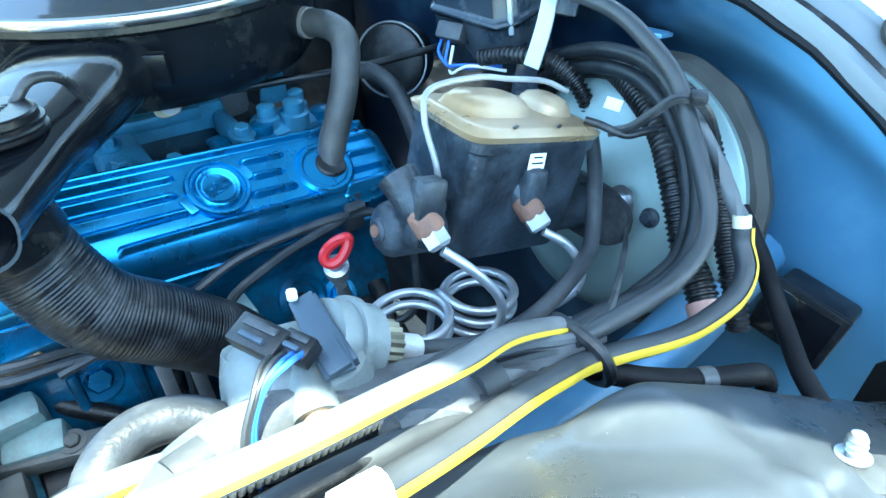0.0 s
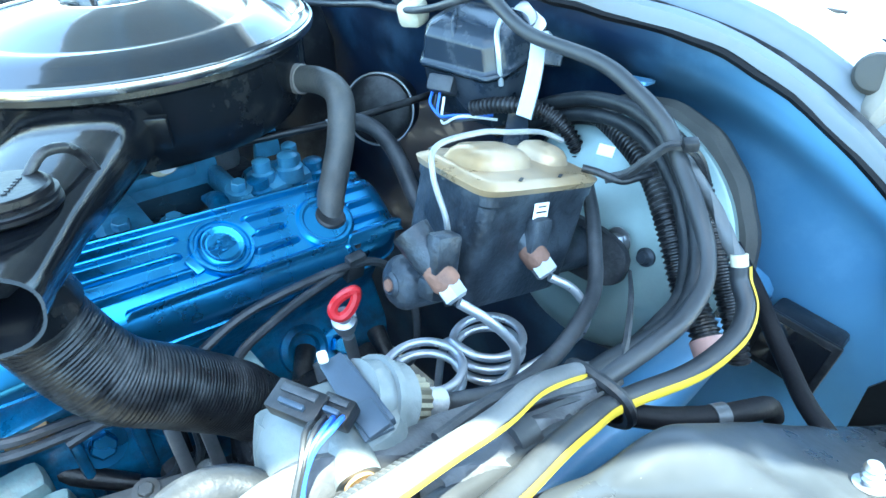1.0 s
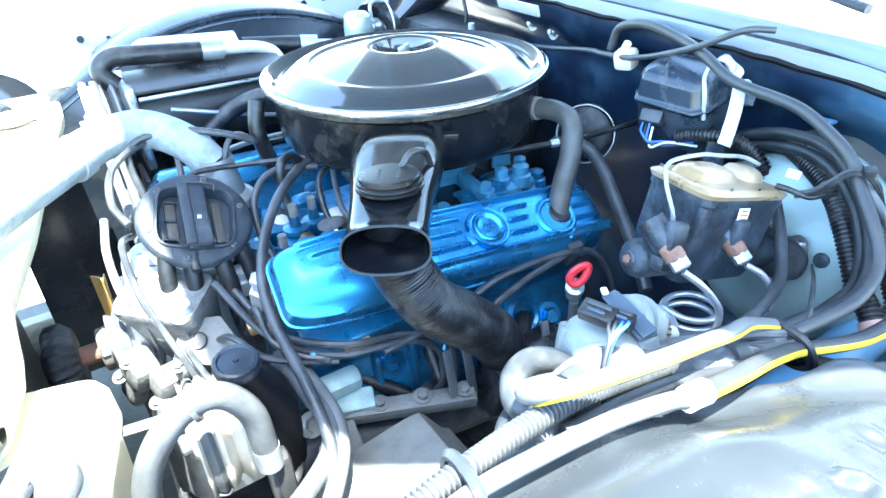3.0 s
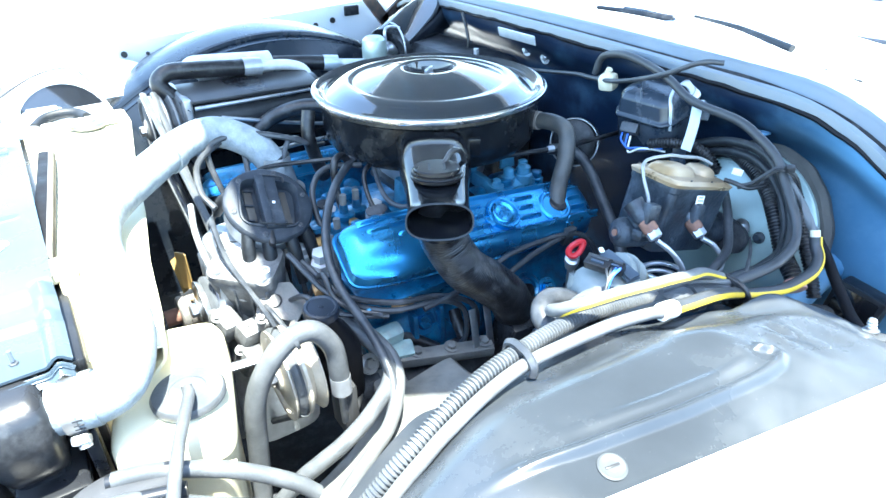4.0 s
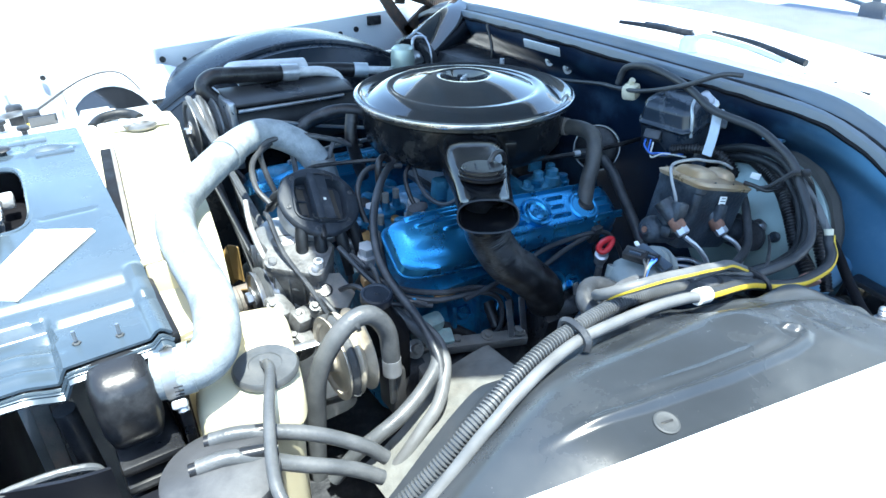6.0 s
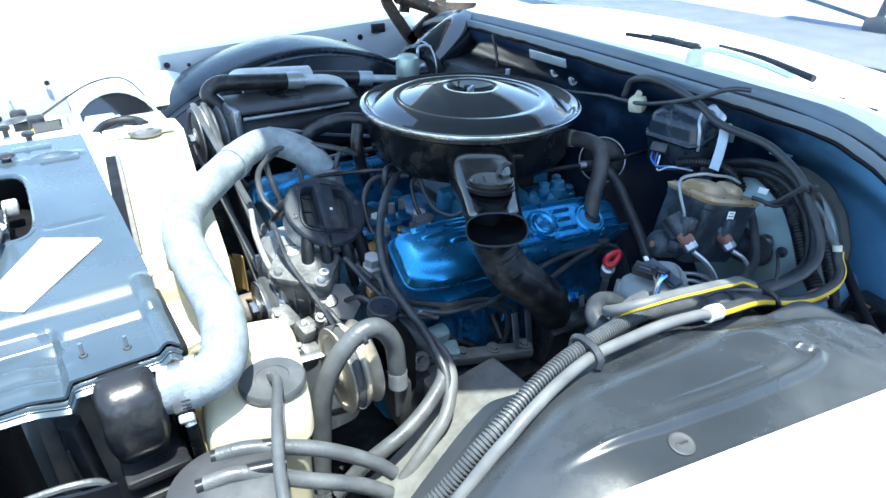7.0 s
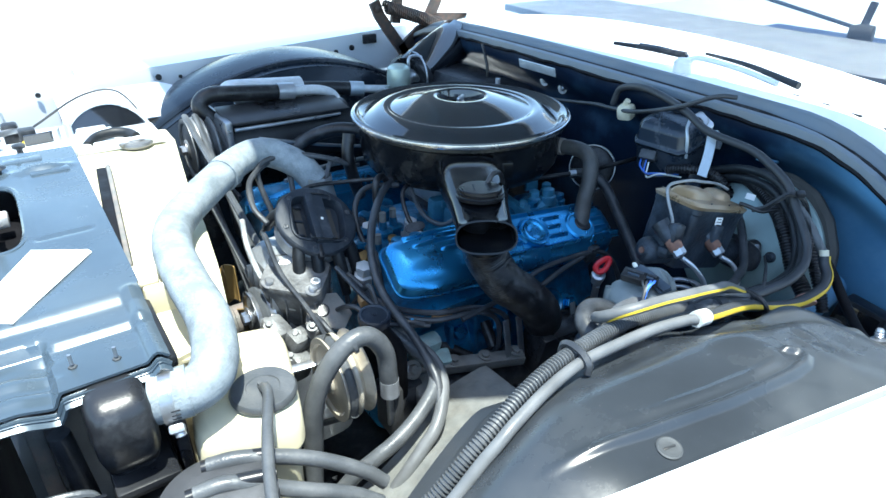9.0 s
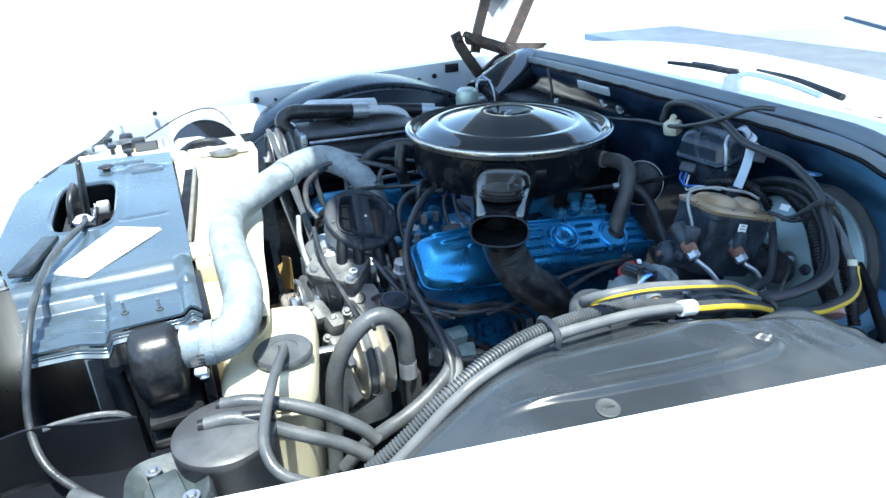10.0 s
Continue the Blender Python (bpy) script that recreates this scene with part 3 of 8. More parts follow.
solo("cowl_gutter", sheet(cowl_fn, 60, 28, 0.003), COWL_BLUE, "blue-grey painted steel gutter along the cowl's front edge", "cowl", kind="structure")
seal_pts = [(cowl_x(y) + 0.018, y, cowl_z(y) - 0.001) for y in (-0.9, -0.75, -0.6, -0.45, -0.3, -0.15, 0.0, 0.15, 0.3, 0.5, 0.7, 0.9)]
solo("cowl_seal", tube(seal_pts, 0.006, 8, 6, shape=lambda a: 1 + 0.25 * math.sin(2 * a)), RUBBER, "black rubber weatherstrip along the cowl edge", "seal")
lip_pts = [(cowl_x(y) - 0.001 + 0.0016 * math.sin(37 * y), y, cowl_z(y) - 0.0115 + 0.002 * math.sin(29 * y + 1) * math.sin(61 * y)) for y in [-0.93 + 0.03 * i for i in range(63)]]
solo("lip_line", tube(lip_pts, 0.0042, 8, 2, shape=lambda a: 1 + 0.3 * math.sin(3 * a)), DEEP_BLACK, "ragged black line along the cowl lip's lower edge", "seal")
ws_base = lambda y: 0.588 + 0.02 * y


def cowl_top(u, v):
    y = lerp(-0.97, 1.05, u)
    x0, x1 = cowl_x(y) + 0.046, max(ws_base(y), cowl_x(y) + 0.12) + 0.02
    return (lerp(x0, x1, v), y, lerp(cowl_z(y) + 0.0165, 1.112 - 0.12 * y * y, v) - 0.012 * math.sin(v * math.pi))


cowl_panel = thing("cowl_panel", "white painted cowl panel with air slots below the windscreen", "cowl", (0.5, 0, 1.0), kind="structure")
part("panel", sheet(cowl_top, 40, 10, 0.003), BODY_WHITE, cowl_panel)
for i in range(5):
    y = -0.62 + i * 0.055
    x = lerp(cowl_x(y) + 0.046, ws_base(y), 0.4)
    part("vent_slot", box(0.007, 0.04, 0.003, shift(x, y, lerp(cowl_z(y) + 0.0165, 1.112 - 0.12 * y * y, 0.4) - 0.0115), 0.001), BLACK_PLASTIC, cowl_panel)


def screen(u, v):
    y = lerp(-0.78, 0.86, u)
    y *= lerp(1.0, 0.8, v)
    return (ws_base(y) + 0.72 * v - 0.05 * v * v, y, 1.10 - 0.12 * y * y + 0.36 * v)


windscreen = thing("windscreen", "raked curved windscreen glass with a dark rubber edge", "windscreen", (0.7, 0, 1.1), kind="structure")
pane = part("pane", sheet(screen, 24, 10, 0.005), GLASS, windscreen)
pane.visible_shadow = False
part("edge_trim", tube([screen(i / 12, 0.0) for i in range(13)], 0.010, 8, 4), mat("pale_blue_glass_edge", (0.16, 0.27, 0.36), 0.3, 0.0, 0.05, 20, 0.0), windscreen, "pale blue edge of the glass")
solo("dashboard", sheet(lambda u, v: (lerp(0.72, 1.25, v) + 0.1 * (lerp(-0.7, 0.8, u)) ** 2, lerp(-0.75, 0.82, u), 1.045 - 0.25 * ease(v, 0.85, 1.0)), 16, 14, 0.02),
     mat("lavender_grey_dash", (0.055, 0.053, 0.064), 0.6, 0.0, 0.08, 12, 0.08, 200), "pale grey padded dashboard behind the windscreen", "dashboard")
# body behind the screen, so that the shell is closed
cabin = thing("cabin", "white car body behind the windscreen", "car body", (1.4, 0, 0.6), kind="structure")
part("roof", sheet(lambda u, v: (lerp(1.25, 3.2, u), lerp(0.66, -0.6, v) * 1.02, 1.45 + 0.06 * math.sin(u * math.pi) + 0.03 * math.sin(v * math.pi)), 12, 12, 0.02), BODY_WHITE, cabin)
part("side_panel", sheet(lambda u, v: (lerp(0.6, 3.6, u), -0.98, lerp(0.3, 0.97, v)), 6, 4, 0.03), BODY_WHITE, cabin)
part("side_panel", sheet(lambda u, v: (lerp(0.6, 3.6, u), 1.08, lerp(0.97, 0.3, v)), 6, 4, 0.03), BODY_WHITE, cabin)
part("seat_bench", box(0.5, 1.35, 0.55, shift(2.1, 0.05, 0.35), 0.08), mat("blue_seat_cloth", (0.1, 0.14, 0.25), 0.9, 0, 0.2, 20, 0.2, 200), cabin)


# hood, standing open on its rear hinges
def hood_fn(u, v):
    """From the hinges (u = 0) to the front edge, between its two sides."""
    k = min(u, 0.9999) * 4
    half = (0.99, 1.02, 0.975, 0.83, 0.69)
    w = lerp(half[int(k)], half[int(k) + 1], k - int(k))
    ang = radians(53)
    d = 1.37 * u
    t = abs(2 * v - 1)
    bow = 0.05 * math.sin(u * math.pi) + 0.02 * math.cos((v - 0.5) * math.pi)
    sweep = t ** 2.3 * (1 - u)
    return (0.372 + 0.16 * sweep - d * math.cos(ang) + bow * math.sin(ang), 0.01 + (2 * v - 1) * w, 1.31 - 0.22 * sweep + d * math.sin(ang) + bow * math.cos(ang))


hood = thing("hood", "open hood, white outside with a blue-grey braced underside", "hood", (0.3, 0.06, 1.1))
part("skin", sheet(lambda u, v: hood_fn(u, 1 - v), 16, 16, 0.004), BODY_WHITE, hood)


def hood_under(u, v):
    p = Vector(hood_fn(0.02 + 0.96 * u, 0.03 + 0.94 * v))
    rib = max(bump01(u, 0.02, 0.1), bump01(u, 0.98, 0.1), bump01(v, 0.02, 0.1), bump01(v, 0.98, 0.1), bump01(abs(u - 0.5) - abs(v - 0.5) * 0.9, 0, 0.12))
    return p + Vector((-math.sin(radians(53)), 0, -math.cos(radians(53)))) * (0.008 + 0.022 * rib)


part("brace", sheet(hood_under, 30, 30, 0.002), mat("hood_underside_paint", (0.05, 0.075, 0.11), 0.4, 0.1, 0.1, 8, 0.03, 60), hood, "blue-grey pressed bracing")

# lower shell so that no daylight leaks in from below
underbody = thing("underbody", "dark oily cross member and lower frame", "frame", (0, 0, 0.3), kind="structure")
part("cross_member", box(0.5, 1.2, 0.06, shift(-0.25, 0.05, 0.3), 0.02), IRON, underbody)
part("frame_rail", box(1.5, 0.09, 0.13, shift(-0.2, -0.42, 0.33), 0.02), IRON, underbody)
part("frame_rail", box(1.5, 0.09, 0.13, shift(-0.2, 0.52, 0.33), 0.02), IRON, underbody)
part("floor_pan", box(2.6, 1.9, 0.02, shift(0.35, 0.05, 0.235), 0.004), IRON, underbody)

# ---- engine ----
# air cleaner
air = thing("air_cleaner", "large round black air cleaner with a dished lid and one snorkel", "air cleaner", (0, 0, 0.93))
lid_profile = [(0.0, 0.007), (0.030, 0.007), (0.038, 0.0075), (0.0425, 0.011), (0.0445, 0.020), (0.0465, 0.0262), (0.050, 0.0282), (0.057, 0.0280), (0.085, 0.022), (0.110, 0.0155), (0.134, 0.008),
               (0.138, 0.007), (0.142, 0.0085), (0.147, 0.010), (0.156, 0.0095), (0.170, 0.003), (0.186, -0.007), (0.190, -0.0085), (0.194, -0.006), (0.200, 0.001), (0.206, 0.003),
               (0.2105, 0.001), (0.212, -0.004), (0.211, -0.010), (0.206, -0.012), (0.202, -0.010)]
lid = part("lid", lathe(lid_profile, shift(0, 0, 1.018), 96), GLOSS_BLACK, air, "glossy black enamelled lid")
part("rim_band", lathe([(0.2095, 0.0), (0.2135, -0.001), (0.2145, -0.005), (0.2135, -0.009), (0.2095, -0.010)], shift(0, 0, 1.018), 96), CHROME_EDGE, air, "bright rolled steel rim")
part("wing_nut", box(0.030, 0.006, 0.014, shift(0, 0, 1.030) @ pose(0, 0, 0, 0, 0, 35), 0.0025, lathe([(0, 0), (0.009, 0), (0.008, 0.008), (0.004, 0.010), (0.004, 0.018), (0, 0.018)], shift(0, 0, 1.025), 14)), ZINC, air, "zinc wing nut")
part("pan", lathe([(0.198, 0.000), (0.203, -0.002), (0.204, -0.008), (0.200, -0.012), (0.199, -0.05), (0.195, -0.075), (0.186, -0.088), (0.12, -0.092), (0.05, -0.092), (0.05, -0.11)], shift(0, 0, 1.008), 96), PAN_BLACK, air, "worn black steel pan")
SN = Vector((-0.2325, -0.3845, 0)).normalized()      # way of the snorkel
SS = Vector((-SN.y, SN.x, 0))
# the snorkel: a flattened box that leaves the pan and ends in an oval mouth
rings = []
for d, w, h, z in ((0.165, 0.120, 0.064, 0.966), (0.22, 0.118, 0.060, 0.968), (0.30, 0.104, 0.052, 0.972), (0.37, 0.086, 0.042, 0.973), (0.43, 0.080, 0.037, 0.972)):
    o = SN * d + Vector((0, 0, z))
    rings.append([o + SS * a + Vector((0, 0, 1)) * c for a, c in oval(w, h, 40, 3.0)])
tip = [SN * (0.449 - 0.55 * c) + Vector((0, 0, 0.972)) + SS * a + Vector((0, 0, 1)) * c for a, c in oval(0.084, 0.040, 40, 2.5)]
lip = [SN * (0.457 - 0.55 * c) + Vector((0, 0, 0.972)) + SS * a + Vector((0, 0, 1)) * c for a, c in oval(0.0865, 0.0420, 40, 2.5)]
inn = [SN * (0.457 - 0.55 * c) + Vector((0, 0, 0.972)) + SS * a + Vector((0, 0, 1)) * c for a, c in oval(0.0825, 0.0375, 40, 2.5)]
deep = [SN * 0.33 + Vector((0, 0, 0.972)) + SS * a + Vector((0, 0, 1)) * c for a, c in oval(0.076, 0.033, 40, 2.6)]
part("snorkel", loft(rings + [tip, lip, inn, deep]), SNORKEL, air, "glossy black snorkel with an open oval mouth")
MATT_CAP = mat("black_cap", (0.006, 0.006, 0.008), 0.3, 0.0, 0.25, 20, 0.06, 200, spec=0.3)
VC = SN * 0.368 + Vector((0, 0, 0.992))
motor = part("vacuum_motor", lathe([(0.0, 0.0), (0.037, 0.0), (0.0395, 0.002), (0.0395, 0.005), (0.037, 0.006), (0.036, 0.008), (0.0385, 0.009), (0.0385, 0.0115), (0.0355, 0.012), (0.035, 0.0165), (0.0335, 0.018), (0.031, 0.0182), (0, 0.0182)],
             axes(VC, SS, (0.08, 0.05, 1)) @ Matrix.Scale(0.90, 4), 48), MATT_CAP, air, "round black vacuum motor on the snorkel")
part("vacuum_tube", tube([VC + Vector((0.020, 0.012, 0.012)), VC + Vector((0.036, 0.016, 0.024)), VC + Vector((0.056, 0.022, 0.016)), VC + Vector((0.070, 0.03, -0.02))], 0.0038, 10), RUBBER, air)
for i in range(12):     # raised marks on the cap
    part("raised_mark", box(0.0032, 0.0022, 0.0010, axes(VC, SS, (0.08, 0.05, 1)) @ shift(-0.010 if i < 6 else 0.010, -0.014 + 0.005 * (i % 6), 0.0163), 0.0003), GREY_RUBBER, motor)
part("snorkel_bracket", box(0.012, 0.03, 0.03, axes(SN * 0.205 + SS * 0.06 + Vector((0, 0, 0.955)), SN, (0, 0, 1)), 0.002), PAN_BLACK, air)

# hot-air duct
DUCT = [SN * 0.41 + Vector((0.004, -0.002, 0.955)), SN * 0.405 + Vector((0.008, 0.002, 0.918)), (-0.178, -0.362, 0.868), (-0.142, -0.368, 0.835), (-0.100, -0.366, 0.790), (-0.078, -0.355, 0.752)]
duct = thing("hot_air_duct", "black ribbed flexible hot-air duct below the snorkel", "duct", (-0.05, -0.35, 0.74))
part("hose", tube(DUCT, 0.0325, 22, 8, ripple=0.00045, pitch=0.0028), RUBBER, duct)
part("collar", tube([DUCT[0], SN * 0.408 + Vector((0.008, -0.003, 0.935))], 0.0335, 22, 2), PAN_BLACK, duct)

# crankcase breather hose
PCV = [(0.125, -0.150, 0.962), (0.132, -0.195, 0.968), (0.128, -0.232, 0.962), (0.112, -0.252, 0.930), (0.094, -0.262, 0.898), (0.076, -0.276, 0.880), (0.066, -0.285, 0.858)]
COVER_FOOT = (0.065, -0.288, 0.866)
OLD_BREATHER = mat("dirty_brown_grey_rubber", (0.050, 0.050, 0.050), 0.45, 0.0, 0.25, 30, 0.12, 260, dust=(0.15, 0.13, 0.10), dust_amount=0.3, dust_scale=22)
breather = thing("breather_hose", "dirty grey rubber breather hose between air cleaner and valve cover", "hose", (0.06, -0.28, 0.86))
part("hose", tube(PCV, 0.0145, 16), OLD_BREATHER, breather)
part("air_cleaner_elbow", tube([(0.112, -0.128, 0.96), (0.120, -0.142, 0.962), (0.127, -0.165, 0.964)], 0.0165, 16), MANIFOLD, breather, "rust-stained steel outlet")
part("grommet", lathe([(0.0135, 0), (0.0165, 0.0), (0.0170, 0.002), (0.0162, 0.004), (0.0148, 0.0055), (0.0135, 0.006), (0.0, 0.006)], facing(COVER_FOOT, (0.05, -0.45, 0.9)), 24), RUBBER, breather)

# valve covers
COVER_N = Vector((0.07, -0.52, 0.854)).normalized()
CU = Vector((1, -0.04, -0.085)).normalized()
CU = (CU - COVER_N * CU.dot(COVER_N)).normalized()
COVER = axes(Vector((-0.048, -0.280, 0.880)) - 0.035 * CU - 0.048 * COVER_N, CU, COVER_N)


def crown(a, c):
    """How far the pressed top falls away towards its front and its outer side."""
    return 0.016 * ease(-a, 0.12, 0.245) + 0.017 * ease(-c, -0.006, 0.056) * (0.35 + 0.65 * ease(-a, 0.0, 0.16))


def valve_cover(bm_frame, length=0.457, width=0.104, height=0.050):
    """A pressed cover: flange, rounded box, broad rounded front end."""
    rings = []
    for z, grow, power in ((0.0, 0.003, 7), (0.004, 0.003, 7), (0.0045, 0.001, 7), (0.012, 0.0, 6.5), (height - 0.024, -0.001, 6), (height - 0.016, -0.003, 5.5), (height - 0.009, -0.007, 5.2), (height - 0.0045, -0.012, 5), (height - 0.0012, -0.018, 5), (height - 0.0003, -0.024, 5), (height, -0.030, 5), (height, -0.038, 4.5), (height, -0.045, 4), (height, -0.0512, 4)):
        ring = []
        for a, c in oval(length + 2 * grow, width + 2 * grow, 96, power):
            ring.append(bm_frame @ Vector((a, c, z - crown(a, c) * ease(z, 0.012, height))))
        rings.append(ring)
    return loft(rings)


engine = thing("engine", "blue painted V8 engine with ribbed valve covers", "engine", (-0.08, 0, 0.4))
vc = part("valve_cover", valve_cover(COVER), ENGINE_BLUE, engine, "glossy metallic blue ribbed valve cover")
def rib_run(yy, a, b, tall=0.0056, half=0.0050, blunt=0.0):
    """A rounded rib that swells out of the pressed top and fades out at both ends."""
    rings = []
    for k in range(29):
        x = lerp(a, b, 0.5 - 0.5 * math.cos(math.pi * k / 28))
        f = ease(x, a - 0.001, a + 0.006) * (1 - ease(x, b - (0.004 if blunt else 0.006), b + 0.001))
        rings.append([COVER @ Vector((x, yy + half * w, 0.0482 - crown(x, yy + half * w) + 0.0016 * f + tall * f * 0.5 * (1 + math.cos(math.pi * w)))) for w in [-1 + j / 5 for j in range(11)]])
    return loft(rings)


for yy, runs in ((-0.034, ((-0.06, 0.212),)), (-0.0165, ((-0.105, 0.008), (0.060, 0.110), (0.160, 0.206))), (0.001, ((-0.150, 0.002), (0.066, 0.103), (0.167, 0.206))),
                 (0.0185, ((-0.192, 0.006), (0.062, 0.110), (0.160, 0.206))), (0.035, ((-0.200, 0.206),))):
    for a, b in runs:
        part("rib", rib_run(yy, a, b), ENGINE_BLUE, vc)
part("rib_tab", rib_run(-0.034, 0.150, 0.222, 0.009, 0.0075, 1.0), ENGINE_BLUE, vc)
OIL = COVER @ Vector((0.035, -0.003, 0.048))
cap = part("oil_filler_cap", lathe([(0, 0), (0.036, 0), (0.0365, 0.006), (0.0345, 0.010), (0.0315, 0.0105), (0.030, 0.008), (0.0275, 0.0075), (0.026, 0.010), (0.0235, 0.0115), (0.021, 0.0105), (0.019, 0.0085), (0.0165, 0.0075), (0.0, 0.0075)], axes(OIL, CU, COVER_N) @ Matrix.Scale(0.80, 4), 56), ENGINE_BLUE, vc)
for a, c in ((-0.006, 0.0), (0.006, 0.0), (0.0, -0.006), (0.0, 0.006)):
    part("cap_stamp", box(0.005, 0.0018, 0.0012, axes(OIL, CU, COVER_N) @ shift(a * 0.8, c * 0.8, 0.0059) @ pose(0, 0, 0, 0, 0, 0 if c else 40), 0.0004), ENGINE_BLUE, cap)
part("cap_web", box(0.072, 0.018, 0.006, axes(OIL, CU + 0.35 * COVER_N.cross(CU), COVER_N), 0.003), ENGINE_BLUE, vc)
part("grommet_boss", lathe([(0, 0), (0.038, 0), (0.038, 0.004), (0.034, 0.008), (0.030, 0.008), (0.027, 0.005), (0, 0.005)], axes(COVER @ Vector((0.141, -0.008, 0.048)), (1, 0, 0), COVER_N) @ Matrix.Scale(0.78, 4), 40), ENGINE_BLUE, vc)
for yy in (-0.03, -0.012, 0.006, 0.024):
    part("rear_rib", box(0.028, 0.007, 0.006, COVER @ shift(0.198, yy, 0.043), 0.002), ENGINE_BLUE, vc)
M2 = axes((-0.16, 0.235, 0.79), (1, 0.0, -0.03), (0, 0.42, 0.907))
part("valve_cover", valve_cover(M2), ENGINE_BLUE, engine, "glossy metallic blue ribbed valve cover")
# head, block, intake
part("cylinder_head", prism([(-0.292, 0.800), (-0.263, 0.745), (-0.285, 0.695), (-0.285, 0.60), (-0.15, 0.60), (-0.15, 0.82)], 0.43, axes((-0.30, 0, 0), (0, 1, 0), (1, 0, 0)), 0.006), BLUE_CAST, engine, "blue painted cast iron cylinder head")
part("cylinder_head", box(0.46, 0.12, 0.15, axes((-0.14, 0.215, 0.69), (1, 0, -0.03), (0, 0.42, 0.907)), 0.012), BLUE_CAST, engine, "blue painted cast iron cylinder head")
part("block", box(0.40, 0.26, 0.34, shift(-0.08, 0, 0.40), 0.03), BLUE_CAST, engine)
intake = part("intake_manifold", box(0.42, 0.26, 0.045, shift(-0.08, -0.02, 0.755), 0.015), BLUE_CAST, engine, "blue painted intake manifold")

# intake runners, bolts and small castings beside the cover
for x in (-0.24, -0.13, -0.02, 0.09):
    part("runner", box(0.055, 0.12, 0.055, axes((x, -0.135, 0.785), (1, 0, 0), (0, -0.25, 1)), 0.014), BLUE_CAST, intake)
for x, y, z, r in ((-0.185, -0.185, 0.865, 0.010), (-0.215, -0.175, 0.865, 0.011), (-0.245, -0.165, 0.862, 0.009), (0.05, -0.17, 0.86, 0.011), (0.09, -0.165, 0.862, 0.012), (0.125, -0.165, 0.855, 0.010)):
    part("bolt_tower", lathe([(r * 1.5, -0.06), (r * 1.5, 0), (r * 1.15, 0.002), (r * 1.15, 0.012), (r * 0.8, 0.014), (0, 0.014)], shift(x, y, z), 14), BLUE_CAST, intake)
for x, y, z, w in ((-0.155, -0.178, 0.835, 0.032), (-0.06, -0.180, 0.832, 0.036), (0.030, -0.178, 0.835, 0.034), (0.105, -0.175, 0.832, 0.030), (-0.205, -0.172, 0.835, 0.028)):
    pad = part("flange_pad", prism(oval(w, 0.030, 20), 0.022, axes((x, y, z - 0.012), (1, 0, 0), (0, -0.25, 1)), 0.004), BLUE_CAST, intake)
    part("flange_bolt", hexbolt((x, y - 0.003, z + 0.010), (0, -0.25, 1), 0.009, 0.010), BLUE_CAST, pad)
for x in (-0.10, -0.01, 0.07):
    part("casting_web", tube([(x, -0.10, 0.815), (x + 0.02, -0.14, 0.845), (x + 0.01, -0.175, 0.840)], 0.013, 12, 6), BLUE_CAST, intake)
rng = random.Random(4)
for k in range(14):
    x, y = rng.uniform(-0.27, 0.13), rng.uniform(-0.165, -0.07)
    r, h = rng.uniform(0.008, 0.017), rng.uniform(0.02, 0.05)
    if abs(x) < 0.10 and y > -0.10:
        continue
    boss = part("casting_boss", lathe([(r * 1.6, -0.01), (r * 1.3, h * 0.5), (r, h * 0.6), (r * 0.95, h), (r * 0.5, h + 0.002), (0, h + 0.002)], axes((x, y, 0.80), (1, 0, 0), (rng.uniform(-0.3, 0.3), rng.uniform(-0.5, 0.1), 1)), 14), BLUE_CAST, intake)
INTAKE_BLUE = mat("faded_intake_blue", (0.085, 0.27, 0.42), 0.34, 0.35, 0.2, 30, 0.15, 160, coat=0.3, dust=(0.03, 0.04, 0.045), dust_amount=0.18, dust_scale=24)
rail = part("top_rail", box(0.165, 0.026, 0.10, axes((-0.045, -0.078, 0.786), (1, -0.06, -0.02), (0, -0.10, 1)), 0.008), INTAKE_BLUE, intake, "broad faded blue cast rail beside the carburettor")
part("rail_lip", box(0.12, 0.010, 0.016, axes((-0.050, -0.098, 0.868), (1, -0.06, -0.02), (0, -0.12, 1)), 0.004), INTAKE_BLUE, rail)
pocket = part("pocket_floor", box(0.090, 0.10, 0.010, axes((-0.026, -0.145, 0.838), (1, -0.02, -0.03), (0, -0.10, 1)), 0.002), PAN_BLACK, intake, "dark pocket floor with rust stains")
part("rust_patch", box(0.030, 0.028, 0.002, axes((-0.006, -0.120, 0.8475), (1, 0.1, -0.03), (0, -0.10, 1)), 0.001), RUSTY, pocket)
for x, w, top in ((-0.092, 0.046, 0.066), (0.026, 0.018, 0.062)):
    part("pocket_wall", box(w, 0.10, top, axes((x, -0.148, 0.808), (1, -0.02, -0.03), (0, -0.10, 1)), 0.009), INTAKE_BLUE, intake)
part("pocket_front", box(0.11, 0.014, 0.050, axes((-0.030, -0.199, 0.812), (1, -0.02, -0.03), (0, -0.15, 1)), 0.005), INTAKE_BLUE, intake)
for x, y, z, r in ((-0.052, -0.182, 0.862, 0.009), (-0.100, -0.180, 0.876, 0.009), (0.026, -0.172, 0.868, 0.0085), (-0.098, -0.130, 0.878, 0.008)):
    part("pocket_bolt", hexbolt((x, y, z), (0, -0.2, 1), r, 0.011), INTAKE_BLUE, intake)
lump = part("riser_casting", box(0.075, 0.05, 0.05, axes((0.080, -0.150, 0.82), (1, 0.1, 0), (0, -0.25, 1)), 0.014), INTAKE_BLUE, intake)
